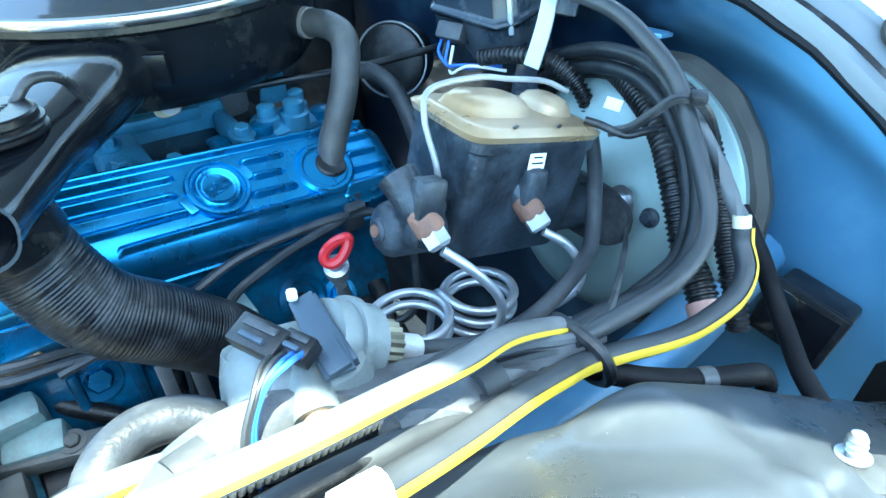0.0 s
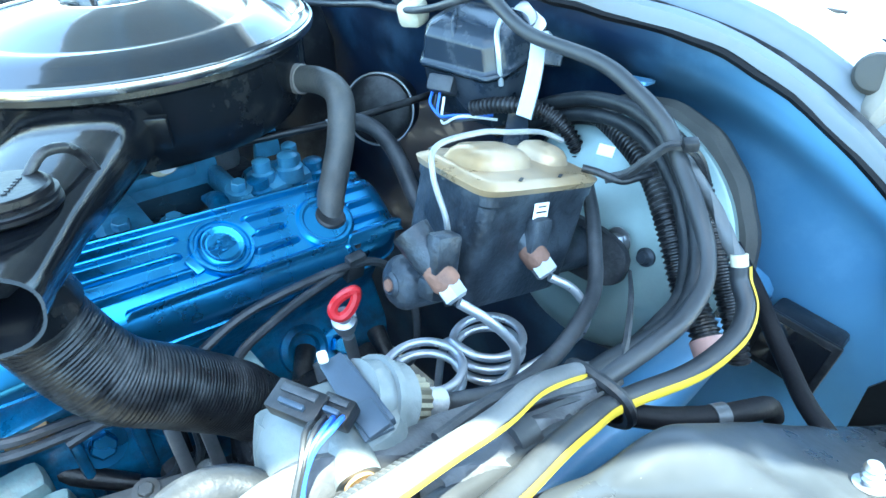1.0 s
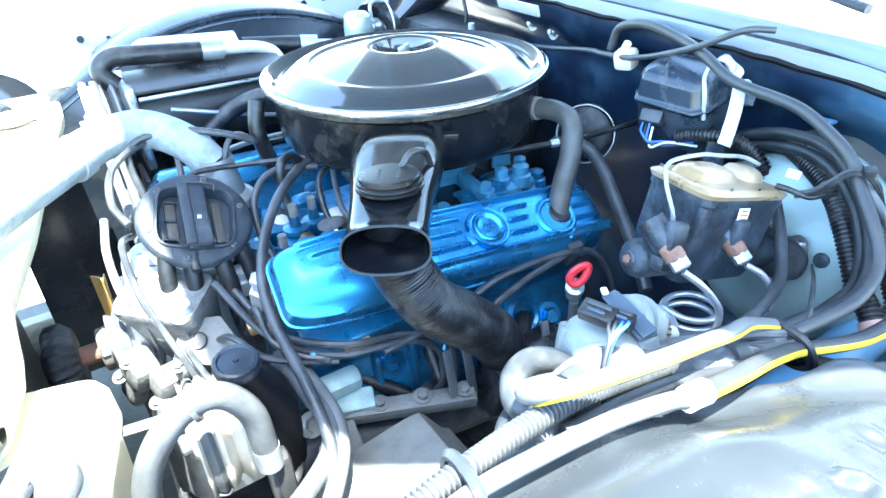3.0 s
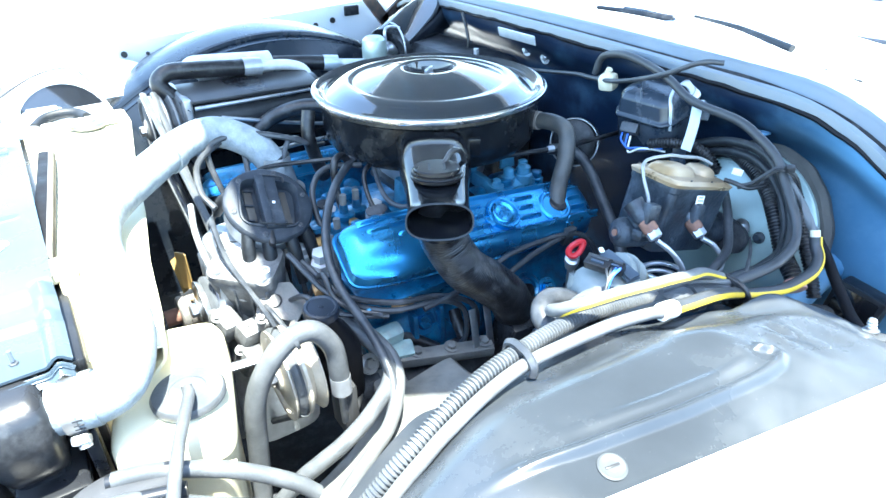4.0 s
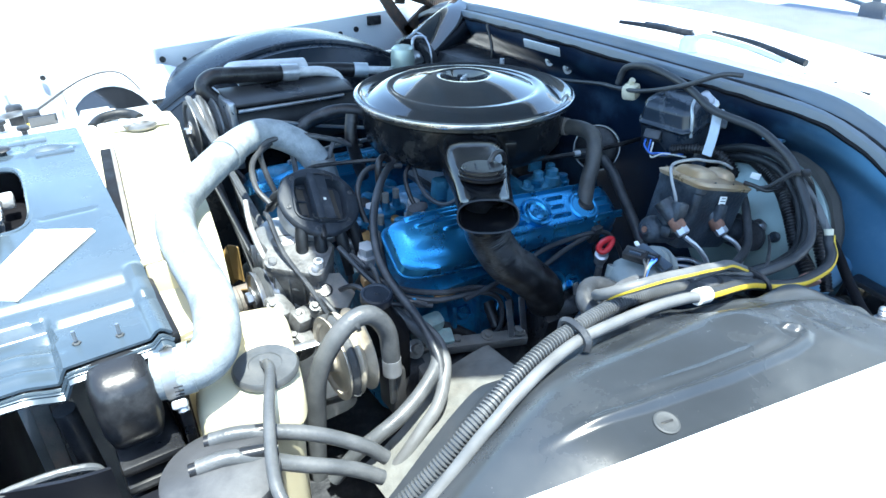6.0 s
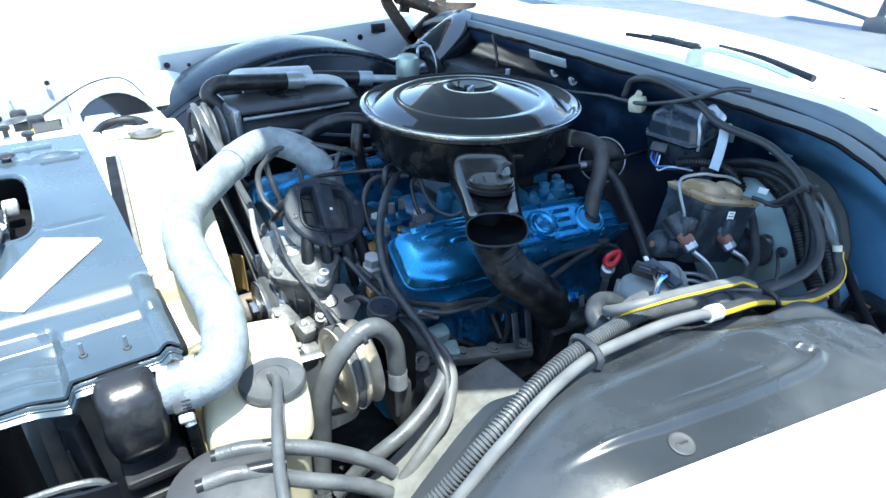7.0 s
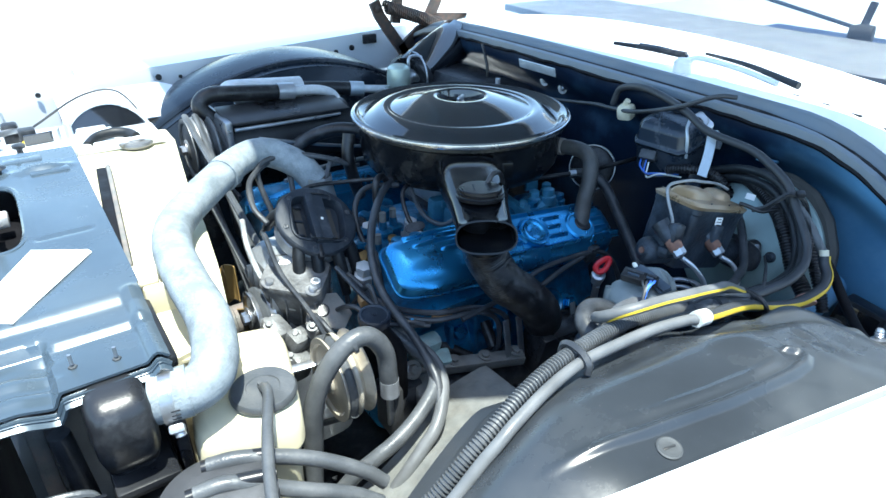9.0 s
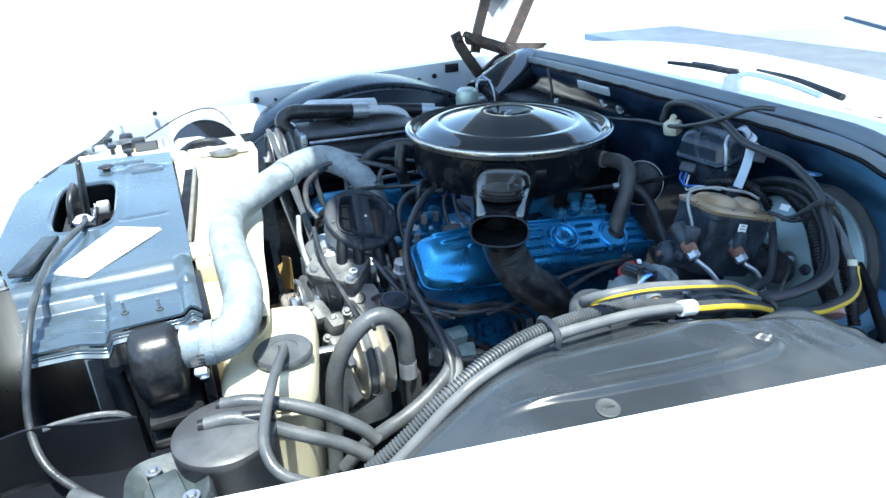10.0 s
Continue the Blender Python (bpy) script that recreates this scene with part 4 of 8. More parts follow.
for x, y, r in ((0.060, -0.165, 0.010), (0.090, -0.172, 0.012), (0.105, -0.150, 0.009)):
    part("riser_stud", lathe([(r * 1.3, -0.01), (r * 1.3, 0.006), (r, 0.008), (r, 0.020), (r * 0.5, 0.023), (0, 0.023)], shift(x, y, 0.868), 14), INTAKE_BLUE, lump)
part("upright_tab", prism([(-0.018, 0), (0.018, 0), (0.013, 0.040), (-0.013, 0.042)], 0.008, axes((0.090, -0.118, 0.868), (1, 0.1, -0.1), (0, -1, 0.1)), 0.002), INTAKE_BLUE, intake, "upright blue tapered lug")
BRASS = mat("tarnished_brass", (0.30, 0.20, 0.09), 0.4, 0.8, 0.25, 60, 0.1, 200)
rng = random.Random(11)
for k in range(26):
    x, y = rng.uniform(-0.325, -0.165), rng.uniform(-0.165, 0.03)
    r, h = rng.uniform(0.006, 0.013), rng.uniform(0.012, 0.040)
    m = (BLUE_CAST, BLUE_CAST, BLUE_CAST, BRASS, IRON, BRIGHT_ALU)[k % 6]
    boss = part("fitting", lathe([(r * 1.5, -0.02), (r * 1.5, 0.004), (r, 0.006), (r, h), (r * 1.25, h + 0.001), (r * 1.25, h + 0.007), (r * 0.5, h + 0.009), (0, h + 0.009)], axes((x, y, 0.815), (1, 0, 0), (rng.uniform(-0.4, 0.2), rng.uniform(-0.5, 0.2), 1)), 6 if k % 3 else 14), m, intake)
for k in range(7):
    x, y = rng.uniform(-0.31, -0.18), rng.uniform(-0.15, 0.02)
    part("casting_ridge", box(rng.uniform(0.02, 0.05), rng.uniform(0.014, 0.03), rng.uniform(0.02, 0.045), axes((x, y, 0.815), (1, rng.uniform(-0.6, 0.6), 0), (0, -0.2, 1)), 0.006), BLUE_CAST, intake)
part("water_crossover", box(0.07, 0.20, 0.05, shift(-0.295, 0.0, 0.785), 0.02), BLUE_CAST, engine)
carb = thing("carburettor", "four-barrel carburettor under the air cleaner with a throttle lever", "carburettor", (0.0, 0, 0.84))
part("body", box(0.17, 0.14, 0.085, shift(0.0, 0.0, 0.835), 0.015), ALU, carb)
part("base_plate", box(0.19, 0.16, 0.012, shift(0.0, 0.0, 0.828), 0.003), IRON, carb)
BEIGE = mat("beige_chromate", (0.34, 0.30, 0.21), 0.4, 0.4, 0.25, 40, 0.1, 200)
lever = part("throttle_lever", prism(oval(0.030, 0.024, 18), 0.004, axes((-0.028, -0.116, 0.896), (1, -0.2, 0.15), (-0.2, -0.8, 0.5)), 0.001), BEIGE, carb, "beige chromate throttle lever")
part("lever_tab", box(0.018, 0.010, 0.012, axes((-0.046, -0.114, 0.898), (1, -0.2, 0.2), (0, -0.5, 0.8)), 0.002), BEIGE, lever)
part("lever_nut", hexbolt((-0.026, -0.121, 0.899), (-0.2, -0.8, 0.5), 0.0065, 0.007), STEEL, lever)
part("linkage_rod", tube([(-0.02, -0.110, 0.905), (0.03, -0.112, 0.910), (0.08, -0.12, 0.913)], 0.0022, 8), BEIGE, carb)
for i in range(12):
    part("chain_bead", lathe([(0, -0.0022), (0.0022, 0), (0, 0.0022)], shift(-0.022 + i * 0.0055, -0.121 - 0.0012 * i, 0.902), 8), STEEL, carb)
throttle = thing("throttle_cable", "black sheathed throttle cable to the firewall", "cable", (0.2, -0.2, 0.88))
part("sheath", tube([(0.038, -0.134, 0.902), (0.10, -0.150, 0.903), (0.17, -0.172, 0.905), (0.26, -0.19, 0.91), (0.36, -0.20, 0.915)], 0.0046, 10), RUBBER, throttle)
part("ferrule", tube([(0.150, -0.166, 0.9045), (0.162, -0.170, 0.905)], 0.0062, 10, 2), ZINC, throttle)

# driver-side head, plugs, manifold
head_end = thing("exhaust_manifold", "grey cast exhaust manifold with rust along the head", "manifold", (-0.1, -0.33, 0.66))
part("log", tube([(-0.27, -0.31, 0.655), (-0.18, -0.32, 0.645), (-0.08, -0.325, 0.635), (0.02, -0.32, 0.625), (0.12, -0.31, 0.62)], 0.024, 14, 6, shape=lambda a: 1 + 0.12 * math.cos(2 * a)), IRON, head_end)
for x in (-0.25, -0.14, -0.03, 0.08):
    part("runner", box(0.05, 0.08, 0.04, axes((x, -0.285, 0.632), (1, 0, -0.05), (0, -0.4, 1)), 0.012), IRON, head_end)
part("flange_strip", box(0.20, 0.024, 0.02, axes((-0.215, -0.325, 0.692), (1, -0.38, -0.03), (0, -0.2, 1)), 0.004), LIGHT_IRON, head_end)
for k in range(4):
    part("strip_bolt", hexbolt((-0.285 + 0.05 * k, -0.300 - 0.019 * k, 0.7125), (0, -0.2, 1), 0.007, 0.006), LIGHT_IRON, head_end)
part("heat_stove", box(0.13, 0.06, 0.09, axes((-0.045, -0.35, 0.655), (1, 0, -0.05), (0, -0.2, 1)), 0.014), SATIN_BLACK, head_end, "black sheet steel heat stove")
for p, q in (((-0.165, -0.345, 0.765), (-0.15, -0.36, 0.70)), ((-0.13, -0.35, 0.755), (-0.125, -0.362, 0.70)), ((-0.02, -0.36, 0.745), (-0.01, -0.372, 0.69))):
    part("stove_tab", box(0.012, 0.003, 0.075, axes(q, (1, 0, 0), Vector(p) - Vector(q)), 0.001), STEEL, head_end)
part("pale_boss", box(0.055, 0.03, 0.05, axes((-0.270, -0.272, 0.705), (1, 0, 0), (0, -0.4, 1)), 0.010), PALE_BLUE, engine, "pale blue-green worn head end")
part("pale_step", box(0.05, 0.03, 0.03, axes((-0.258, -0.295, 0.695), (1, -0.3, 0), (0, -0.4, 1)), 0.005), PALE_BLUE, engine)
part("pale_step", box(0.05, 0.05, 0.03, axes((-0.30, -0.34, 0.685), (1, -0.1, 0), (0, -0.4, 1)), 0.004), LIGHT_IRON, engine)
part("pale_step", box(0.035, 0.03, 0.04, axes((-0.075, -0.315, 0.745), (1, 0.1, 0), (0, -0.4, 1)), 0.004), PALE_BLUE, engine)
for x, y, z in ((-0.196, -0.272, 0.724), (0.055, -0.29, 0.70), (-0.335, -0.28, 0.66)):
    part("head_bolt", hexbolt((x, y, z), (0, -0.85, 0.5), 0.0125, 0.012), ENGINE_BLUE, engine)
    part("bolt_boss", lathe([(0.024, -0.02), (0.023, -0.004), (0.019, 0), (0, 0)], facing((x, y, z), (0, -0.85, 0.5)), 18), BLUE_CAST, engine)
part("tan_tag", box(0.034, 0.018, 0.012, axes((-0.24, -0.285, 0.782), (1, -0.1, 0.1), (0, -0.5, 1)), 0.002), ORANGE_TAN, engine, "small tan wire separator")
part("tan_tag", box(0.02, 0.016, 0.022, axes((-0.335, -0.205, 0.80), (1, -0.1, 0.1), (0, -0.5, 1)), 0.002), ORANGE_TAN, engine)
for x, y, z in ((-0.240, -0.268, 0.716), (-0.135, -0.272, 0.720), (0.015, -0.285, 0.715)):
    part("plug_boss", lathe([(0.030, -0.02), (0.028, -0.002), (0.022, 0.003), (0.0175, 0.0), (0.016, -0.008), (0, -0.008)], facing((x, y, z), (0, -0.85, 0.5)), 24), BLUE_CAST, engine)
for x, w in ((-0.215, 0.010), (-0.165, 0.012), (-0.09, 0.010)):
    part("head_rib", box(w, 0.022, 0.075, axes((x, -0.278, 0.675), (1, 0, 0), (0, 0.05, 1)), 0.005), BLUE_CAST, engine)


def plug_wire(boot_from, boot_to, path):
    w = thing("spark_plug_wire", "black spark plug wire with a straight rubber boot", "ignition wire", boot_from, "ignition wires")
    part("boot", tube([boot_from, boot_to], lambda s: 0.0115 - 0.003 * s, 14, 6), RUBBER, w)
    part("insulator", lathe([(0.007, -0.012), (0.008, 0.0), (0.0, 0.001)], facing(boot_from, Vector(boot_from) - Vector(boot_to)), 12), WHITE_PLASTIC, w)
    part("lead", tube([boot_to, *path], 0.0046, 8), GREY_RUBBER, w)


plug_wire((-0.240, -0.262, 0.716), (-0.185, -0.30, 0.684), [(-0.165, -0.315, 0.685), (-0.148, -0.325, 0.71), (-0.150, -0.322, 0.76), (-0.19, -0.318, 0.79), (-0.27, -0.30, 0.795), (-0.33, -0.24, 0.81), (-0.365, -0.17, 0.86)])
plug_wire((-0.135, -0.27, 0.720), (-0.140, -0.305, 0.690), [(-0.135, -0.32, 0.69), (-0.128, -0.327, 0.72), (-0.135, -0.322, 0.765), (-0.19, -0.312, 0.796), (-0.26, -0.30, 0.805), (-0.32, -0.25, 0.815), (-0.345, -0.17, 0.84)])
plug_wire((0.015, -0.285, 0.715), (-0.03, -0.335, 0.70), [(-0.05, -0.34, 0.72), (-0.08, -0.335, 0.79), (-0.03, -0.33, 0.815), (0.04, -0.32, 0.82), (0.07, -0.31, 0.815)])
plug_wire((0.10, -0.30, 0.70), (0.085, -0.35, 0.68), [(0.11, -0.36, 0.70), (0.125, -0.34, 0.76), (0.10, -0.325, 0.81), (0.05, -0.318, 0.825), (-0.05, -0.312, 0.822), (-0.13, -0.318, 0.80), (-0.22, -0.318, 0.787)])
clip = thing("wire_clip", "grey plastic wire clip on the valve cover's edge", "clip", (0.07, -0.305, 0.80))
part("body", box(0.022, 0.012, 0.035, axes((0.07, -0.31, 0.80), (1, 0, 0), (0, -0.3, 1)), 0.003), GREY_RUBBER, clip)
part("prong", box(0.008, 0.008, 0.024, axes((0.078, -0.31, 0.83), (1, 0, 0), (0.2, -0.1, 1)), 0.002), GREY_RUBBER, clip)

# oil dipstick
dip = thing("oil_dipstick", "oil dipstick with a red looped plastic handle", "dipstick", (0.01, -0.385, 0.817))
DL, DV = Vector((0.80, -0.55, 0.15)).normalized(), Vector((0.25, 0.35, 0.90)).normalized()
loop = [Vector((0.002, -0.400, 0.856)) + (DL * 0.75 + DV * 0.66) * (0.013 * math.cos(a)) + (DV * 0.75 - DL * 0.66) * (0.0075 * math.sin(a) * (1 - 0.3 * math.cos(a))) for a in [i * math.pi / 5 for i in range(10)]]
part("handle", tube(loop, 0.0046, 10, 6, closed=True, shape=lambda a: 1 + 0.25 * abs(math.sin(a))), RED, dip)
part("collar", lathe([(0.006, -0.02), (0.009, -0.018), (0.010, -0.006), (0.0115, -0.004), (0.0115, 0.004), (0.007, 0.006), (0.006, 0.014), (0, 0.014)], facing((0.003, -0.393, 0.832), (-0.25, -0.35, 0.9)), 16), ZINC, dip)
part("tube", tube([(0.008, -0.388, 0.808), (0.02, -0.375, 0.76), (0.04, -0.35, 0.66), (0.05, -0.30, 0.55)], 0.006, 10), STEEL, dip)

# ---- brakes, cruise unit and looms beside the near fender ----
MU = Vector((0.962, -0.055, -0.266)).normalized()
MW = Vector((0.06, 1.0, 0.0)).normalized()
ML = Vector((0.125, -0.472, 0.970))                 # middle of the lid
MN = MU.cross(MW).normalized()
if MN.z < 0:
    MN = -MN
MF = axes(ML, MU, MN)
mc = thing("brake_master_cylinder", "black cast brake master cylinder with a gold chromate lid", "master cylinder", tuple(ML - 0.1 * MN))
rings = []
for z, w, h in ((-0.006, 0.128, 0.084), (-0.014, 0.128, 0.084), (-0.016, 0.125, 0.081), (-0.06, 0.124, 0.080), (-0.094, 0.121, 0.077), (-0.102, 0.116, 0.072), (-0.106, 0.10, 0.056)):
    rings.append([MF @ Vector((a, c, z)) for a, c in oval(w, h, 56, 11)])
part("reservoir", loft(rings), GRIMY, mc, "grimy dark blue-grey cast reservoir")
lidr = []
for z, w, h, p in ((-0.006, 0.137, 0.084, 8), (-0.001, 0.141, 0.088, 8), (0.0, 0.139, 0.086, 8), (0.001, 0.133, 0.081, 8), (0.003, 0.128, 0.077, 8), (0.0035, 0.118, 0.069, 7)):
    lidr.append([MF @ Vector((a, c, z)) for a, c in oval(w, h, 40, p)])
mlid = part("lid", loft(lidr), GOLD, mc, "gold chromate pressed steel lid with two domes")
for cx, w, h in ((-0.020, 0.074, 0.046), (0.043, 0.034, 0.044)):
    part("dome", loft([[MF @ Vector((cx + a, 0.006 + c, z)) for a, c in oval(w * k, h * k, 28, 3.2)] for z, k in ((0.002, 1.12), (0.004, 1.0), (0.009, 0.92), (0.013, 0.76), (0.015, 0.5), (0.0155, 0.2))]), GOLD, mlid)
for cx, cy in ((-0.028, -0.036), (0.018, -0.036), (-0.055, 0.036)):
    part("embossed_mark", box(0.009, 0.0025, 0.001, MF @ shift(cx, cy, 0.0036) @ pose(0, 0, 0, 0, 0, 30), 0.0003), BLACK_PLASTIC, mlid)
DULL_BAIL = mat("dull_grey_wire", (0.32, 0.33, 0.34), 0.45, 0.3, 0.15, 60, 0.05)
part("bail_wire", tube([MF @ Vector(q) for q in ((-0.066, -0.012, -0.045), (-0.073, -0.012, -0.030), (-0.078, 0.004, -0.004), (-0.068, 0.016, 0.013), (-0.03, 0.012, 0.024), (0.0, 0.010, 0.0245), (0.04, 0.010, 0.024), (0.064, 0.004, 0.018))], 0.0023, 8), DULL_BAIL, mc, "bent grey bail wire over the lid")
bore0, bore1 = Vector((-0.002, -0.472, 0.918)), Vector((0.215, -0.492, 0.862))
BA = (bore1 - bore0).normalized()
part("bore", tube([bore0, bore0 + BA * 0.004, bore0 + BA * 0.02, bore0 + BA * 0.028, bore0 + BA * 0.06, bore1], lambda s: 0.0095 + 0.0115 * ease(s, 0.06, 0.30), 20, 4), GRIMY, mc, "scratched dark cast bore")
part("nose_plug", lathe([(0.0105, -0.010), (0.0095, 0.0), (0.007, 0.002), (0.005, 0.0015), (0, 0.0015)], facing(bore0, -BA), 20), GRIMY, mc)
part("nose_pin", lathe([(0.005, 0), (0.0045, 0.002), (0, 0.002)], facing(bore0 - BA * 0.001, -BA), 12), RUSTY, mc)
part("nose_lump", box(0.030, 0.044, 0.018, axes(bore0 + BA * 0.022 + Vector((0, -0.016, -0.004)), BA, (0, 0.2, 1)), 0.007), GRIMY, mc)
part("nose_lump", box(0.030, 0.026, 0.022, axes(bore0 + BA * 0.030 + Vector((0, -0.008, 0.012)), BA, (0, -0.2, 1)), 0.007), GRIMY, mc)
part("nose_ear", box(0.026, 0.020, 0.034, axes(bore0 + BA * 0.026 + Vector((0, 0.004, -0.018)), BA, (0, 0, 1)), 0.008), GRIMY, mc)
part("rear_flange", prism(oval(0.11, 0.055, 24, 2.6), 0.010, axes(bore1 - BA * 0.012, MW, BA), 0.002), IRON, mc)
for f in (Vector((0.010, -0.522, 0.937)), Vector((0.106, -0.525, 0.910))):
    d = Vector((0.05, -0.75, -0.62)).normalized()
    part("outlet_boss", lathe([(0.014, -0.040), (0.0120, -0.016), (0.0105, -0.010), (0, -0.010)], facing(f + Vector((0, 0.006, 0.004)), d), 18), GRIMY, mc)
    part("rust_collar", lathe([(0.0095, -0.022), (0.0105, -0.016), (0.0105, -0.003), (0.0085, 0.0), (0, 0)], facing(f, d), 18), RUSTY, mc, "rusted orange-brown collar")
    part("flare_nut", lathe([(0.0095, 0), (0.0095, 0.010), (0.007, 0.012), (0, 0.012)], facing(f - d * 0.002, d), 6), ZINC, mc, "bright zinc flare nut")
    part("boss_face", box(0.022, 0.016, 0.03, axes(f + Vector((0, 0.010, 0.006)), MU, (0, 0.1, 1)), 0.004), GRIMY, mc)
LABEL = axes(MF @ Vector((-0.002, -0.0405, -0.028)), MU, MW * -1 + Vector((0, 0, 0.12)))
tag = part("paper_label", box(0.017, 0.026, 0.0008, LABEL @ shift(0, 0.006, 0.0018), 0.0002), PAPER, mc, "small white paper label with dark print")
for i in range(5):
    part("print_bar", box(0.009 if i % 2 else 0.012, 0.0012, 0.0004, LABEL @ shift(0.0, -0.003 + 0.0044 * i, 0.0027), 0), BLACK_PLASTIC, tag)

# booster
BO = Vector((0.222, -0.474, 0.858))
booster = thing("brake_booster", "round cadmium plated brake booster with a dark rear shell", "brake booster", tuple(BO - Vector((0, 0, 0.13))))
BM = facing(BO, -BA)
part("front_shell", lathe([(0.0, 0.0), (0.035, 0.0), (0.045, -0.002), (0.055, -0.010), (0.084, -0.014), (0.106, -0.024), (0.121, -0.045), (0.125, -0.066), (0.128, -0.069), (0.128, -0.076), (0.124, -0.079)], BM, 64, wob=lambda a: 1 + 0.012 * math.cos(3 * a)), BOOSTER, booster)
part("rear_shell", lathe([(0.120, -0.074), (0.134, -0.076), (0.140, -0.086), (0.137, -0.10), (0.10, -0.14), (0.0, -0.15)], BM, 96, wob=lambda a: 1 + 0.008 * math.cos(5 * a) + 0.006 * math.cos(17 * a)), FELT, booster, "grey-brown rear shell")
part("check_valve", lathe([(0.009, -0.02), (0.009, 0.003), (0.006, 0.005), (0.005, 0.010), (0, 0.010)], facing(BO + Vector((0.010, -0.075, 0.01)), -BA), 18), GRIMY, booster)
part("paper_label", box(0.015, 0.010, 0.001, axes(BO + Vector((0.008, -0.018, 0.097)), Vector((0.2, -1, 0)), (-0.9, 0, 0.55)), 0.0002), PAPER, booster, "small white label")
for d in (Vector((0, 0.05, -0.02)), Vector((0, -0.05, 0.02))):
    part("stud_nut", hexbolt(BO + d - BA * 0.001, -BA, 0.008, 0.008), STEEL, booster)

# brake pipes with their coils


def coil(o, r, turns, rise, start, n=16):
    """A falling-hand helix that climbs from its start angle."""
    return [Vector(o) + Vector((r * math.cos(start - 2 * math.pi * i / n), r * math.sin(start - 2 * math.pi * i / n), rise * i / n)) for i in range(int(turns * n) + 1)]


pipe1 = thing("brake_pipe", "bare zinc brake pipe with a shock coil", "brake pipe", (0.0, -0.5, 0.81), "brake pipes")
c1 = coil((0.004, -0.498, 0.826), 0.031, 2.25, 0.013, math.radians(-90))
part("pipe", tube([(0.011, -0.530, 0.928), (0.026, -0.545, 0.912), (0.042, -0.555, 0.886), (0.043, -0.556, 0.862), (0.036, -0.546, 0.842), (0.022, -0.535, 0.829)] + [tuple(p) for p in c1] + [(-0.029, -0.482, 0.850), (-0.022, -0.462, 0.82), (-0.01, -0.45, 0.74)], 0.0036, 10, 4), ZINC, pipe1)
pipe2 = thing("brake_pipe", "bare zinc brake pipe with a shock coil", "brake pipe", (0.06, -0.51, 0.83), "brake pipes")
c2 = coil((0.068, -0.506, 0.822), 0.029, 2.25, 0.013, math.radians(-90))
part("pipe", tube([(0.108, -0.533, 0.901), (0.122, -0.547, 0.889), (0.131, -0.557, 0.866), (0.122, -0.558, 0.848), (0.102, -0.548, 0.834), (0.082, -0.538, 0.824)] + [tuple(p) for p in c2] + [(0.040, -0.490, 0.848), (0.045, -0.475, 0.82), (0.05, -0.46, 0.74)], 0.0036, 10, 4), ZINC, pipe2)

# cruise control transducer
CO = Vector((-0.106, -0.556, 0.905))
cruise = thing("cruise_transducer", "pale cast cruise control transducer with dark connectors", "transducer", tuple(CO - Vector((0, 0, 0.05))))
CM = axes(CO, (0.85, -0.30, 0.0), (-0.12, -0.20, 0.95))
housing = part("housing", loft([[CM @ Vector((a + dx, c + dy, z)) for a, c in oval(w, h, 32, 3.0)] for z, w, h, dx, dy in ((-0.05, 0.060, 0.050, 0, 0), (-0.02, 0.078, 0.062, -0.004, -0.004), (0.010, 0.082, 0.064, -0.006, -0.004), (0.024, 0.076, 0.058, -0.004, 0), (0.034, 0.060, 0.044, 0, 0), (0.038, 0.03, 0.02, 0, 0))]), CRUISE_ALLOY, cruise)
part("housing_lobe", loft([[CM @ Vector((a - 0.030, c - 0.022, z)) for a, c in oval(w, w * 0.8, 24, 2.6)] for z, w in ((-0.03, 0.036), (-0.004, 0.046), (0.010, 0.044), (0.017, 0.030), (0.019, 0.012))]), CRUISE_ALLOY, housing)
KD = Vector((0.80, -0.12, -0.52)).normalized()      # way of the cable drive
K0 = Vector((-0.096, -0.556, 0.934))
part("drum", tube([K0, K0 + KD * 0.012, K0 + KD * 0.030], 0.0235, 28, 4), CRUISE_ALLOY, cruise)
part("drum_flange", tube([K0 + KD * 0.012, K0 + KD * 0.017], 0.0265, 28, 2), CRUISE_ALLOY, cruise)
part("knurled_nut", tube([K0 + KD * 0.030, K0 + KD * 0.047], 0.0155, 40, 2, shape=lambda a: 1 + 0.05 * math.cos(20 * a)), mat("brown_knurled_brass", (0.3, 0.27, 0.2), 0.45, 0.7, 0.2, 60, 0.1), cruise, "brown knurled cable nut")
part("cable_ferrule", tube([K0 + KD * 0.046, K0 + KD * 0.068], 0.0090, 18, 2), BRIGHT_ALU, cruise)
part("fixing_post", tube([(-0.140, -0.540, 0.880), (-0.136, -0.536, 0.910), (-0.130, -0.533, 0.928)], 0.013, 16, 3), CRUISE_ALLOY, housing)
part("white_nut", lathe([(0.005, -0.004), (0.0055, 0.0), (0.0055, 0.003), (0.004, 0.005), (0, 0.0055)], facing((-0.129, -0.532, 0.929), (-0.3, -0.25, 0.9)), 18), WHITE_PLASTIC, cruise, "white capped nut")
BK = mat("blue_grey_bracket", (0.06, 0.085, 0.12), 0.4, 0.25, 0.15, 40, 0.06)
KM = axes((-0.098, -0.560, 0.945), (-0.12, -1, -0.10), (-0.25, -0.22, 0.93))
bracket_plate = part("bracket_plate", prism([(-0.026, -0.006), (0.030, -0.010), (0.033, 0.006), (0.010, 0.009), (-0.026, 0.008)], 0.003, KM, 0.0008), BK, cruise, "dark blue-grey folded bracket")
part("bracket_fold", box(0.052, 0.003, 0.007, KM @ shift(0.002, 0.008, -0.005), 0.0008), BK, bracket_plate)
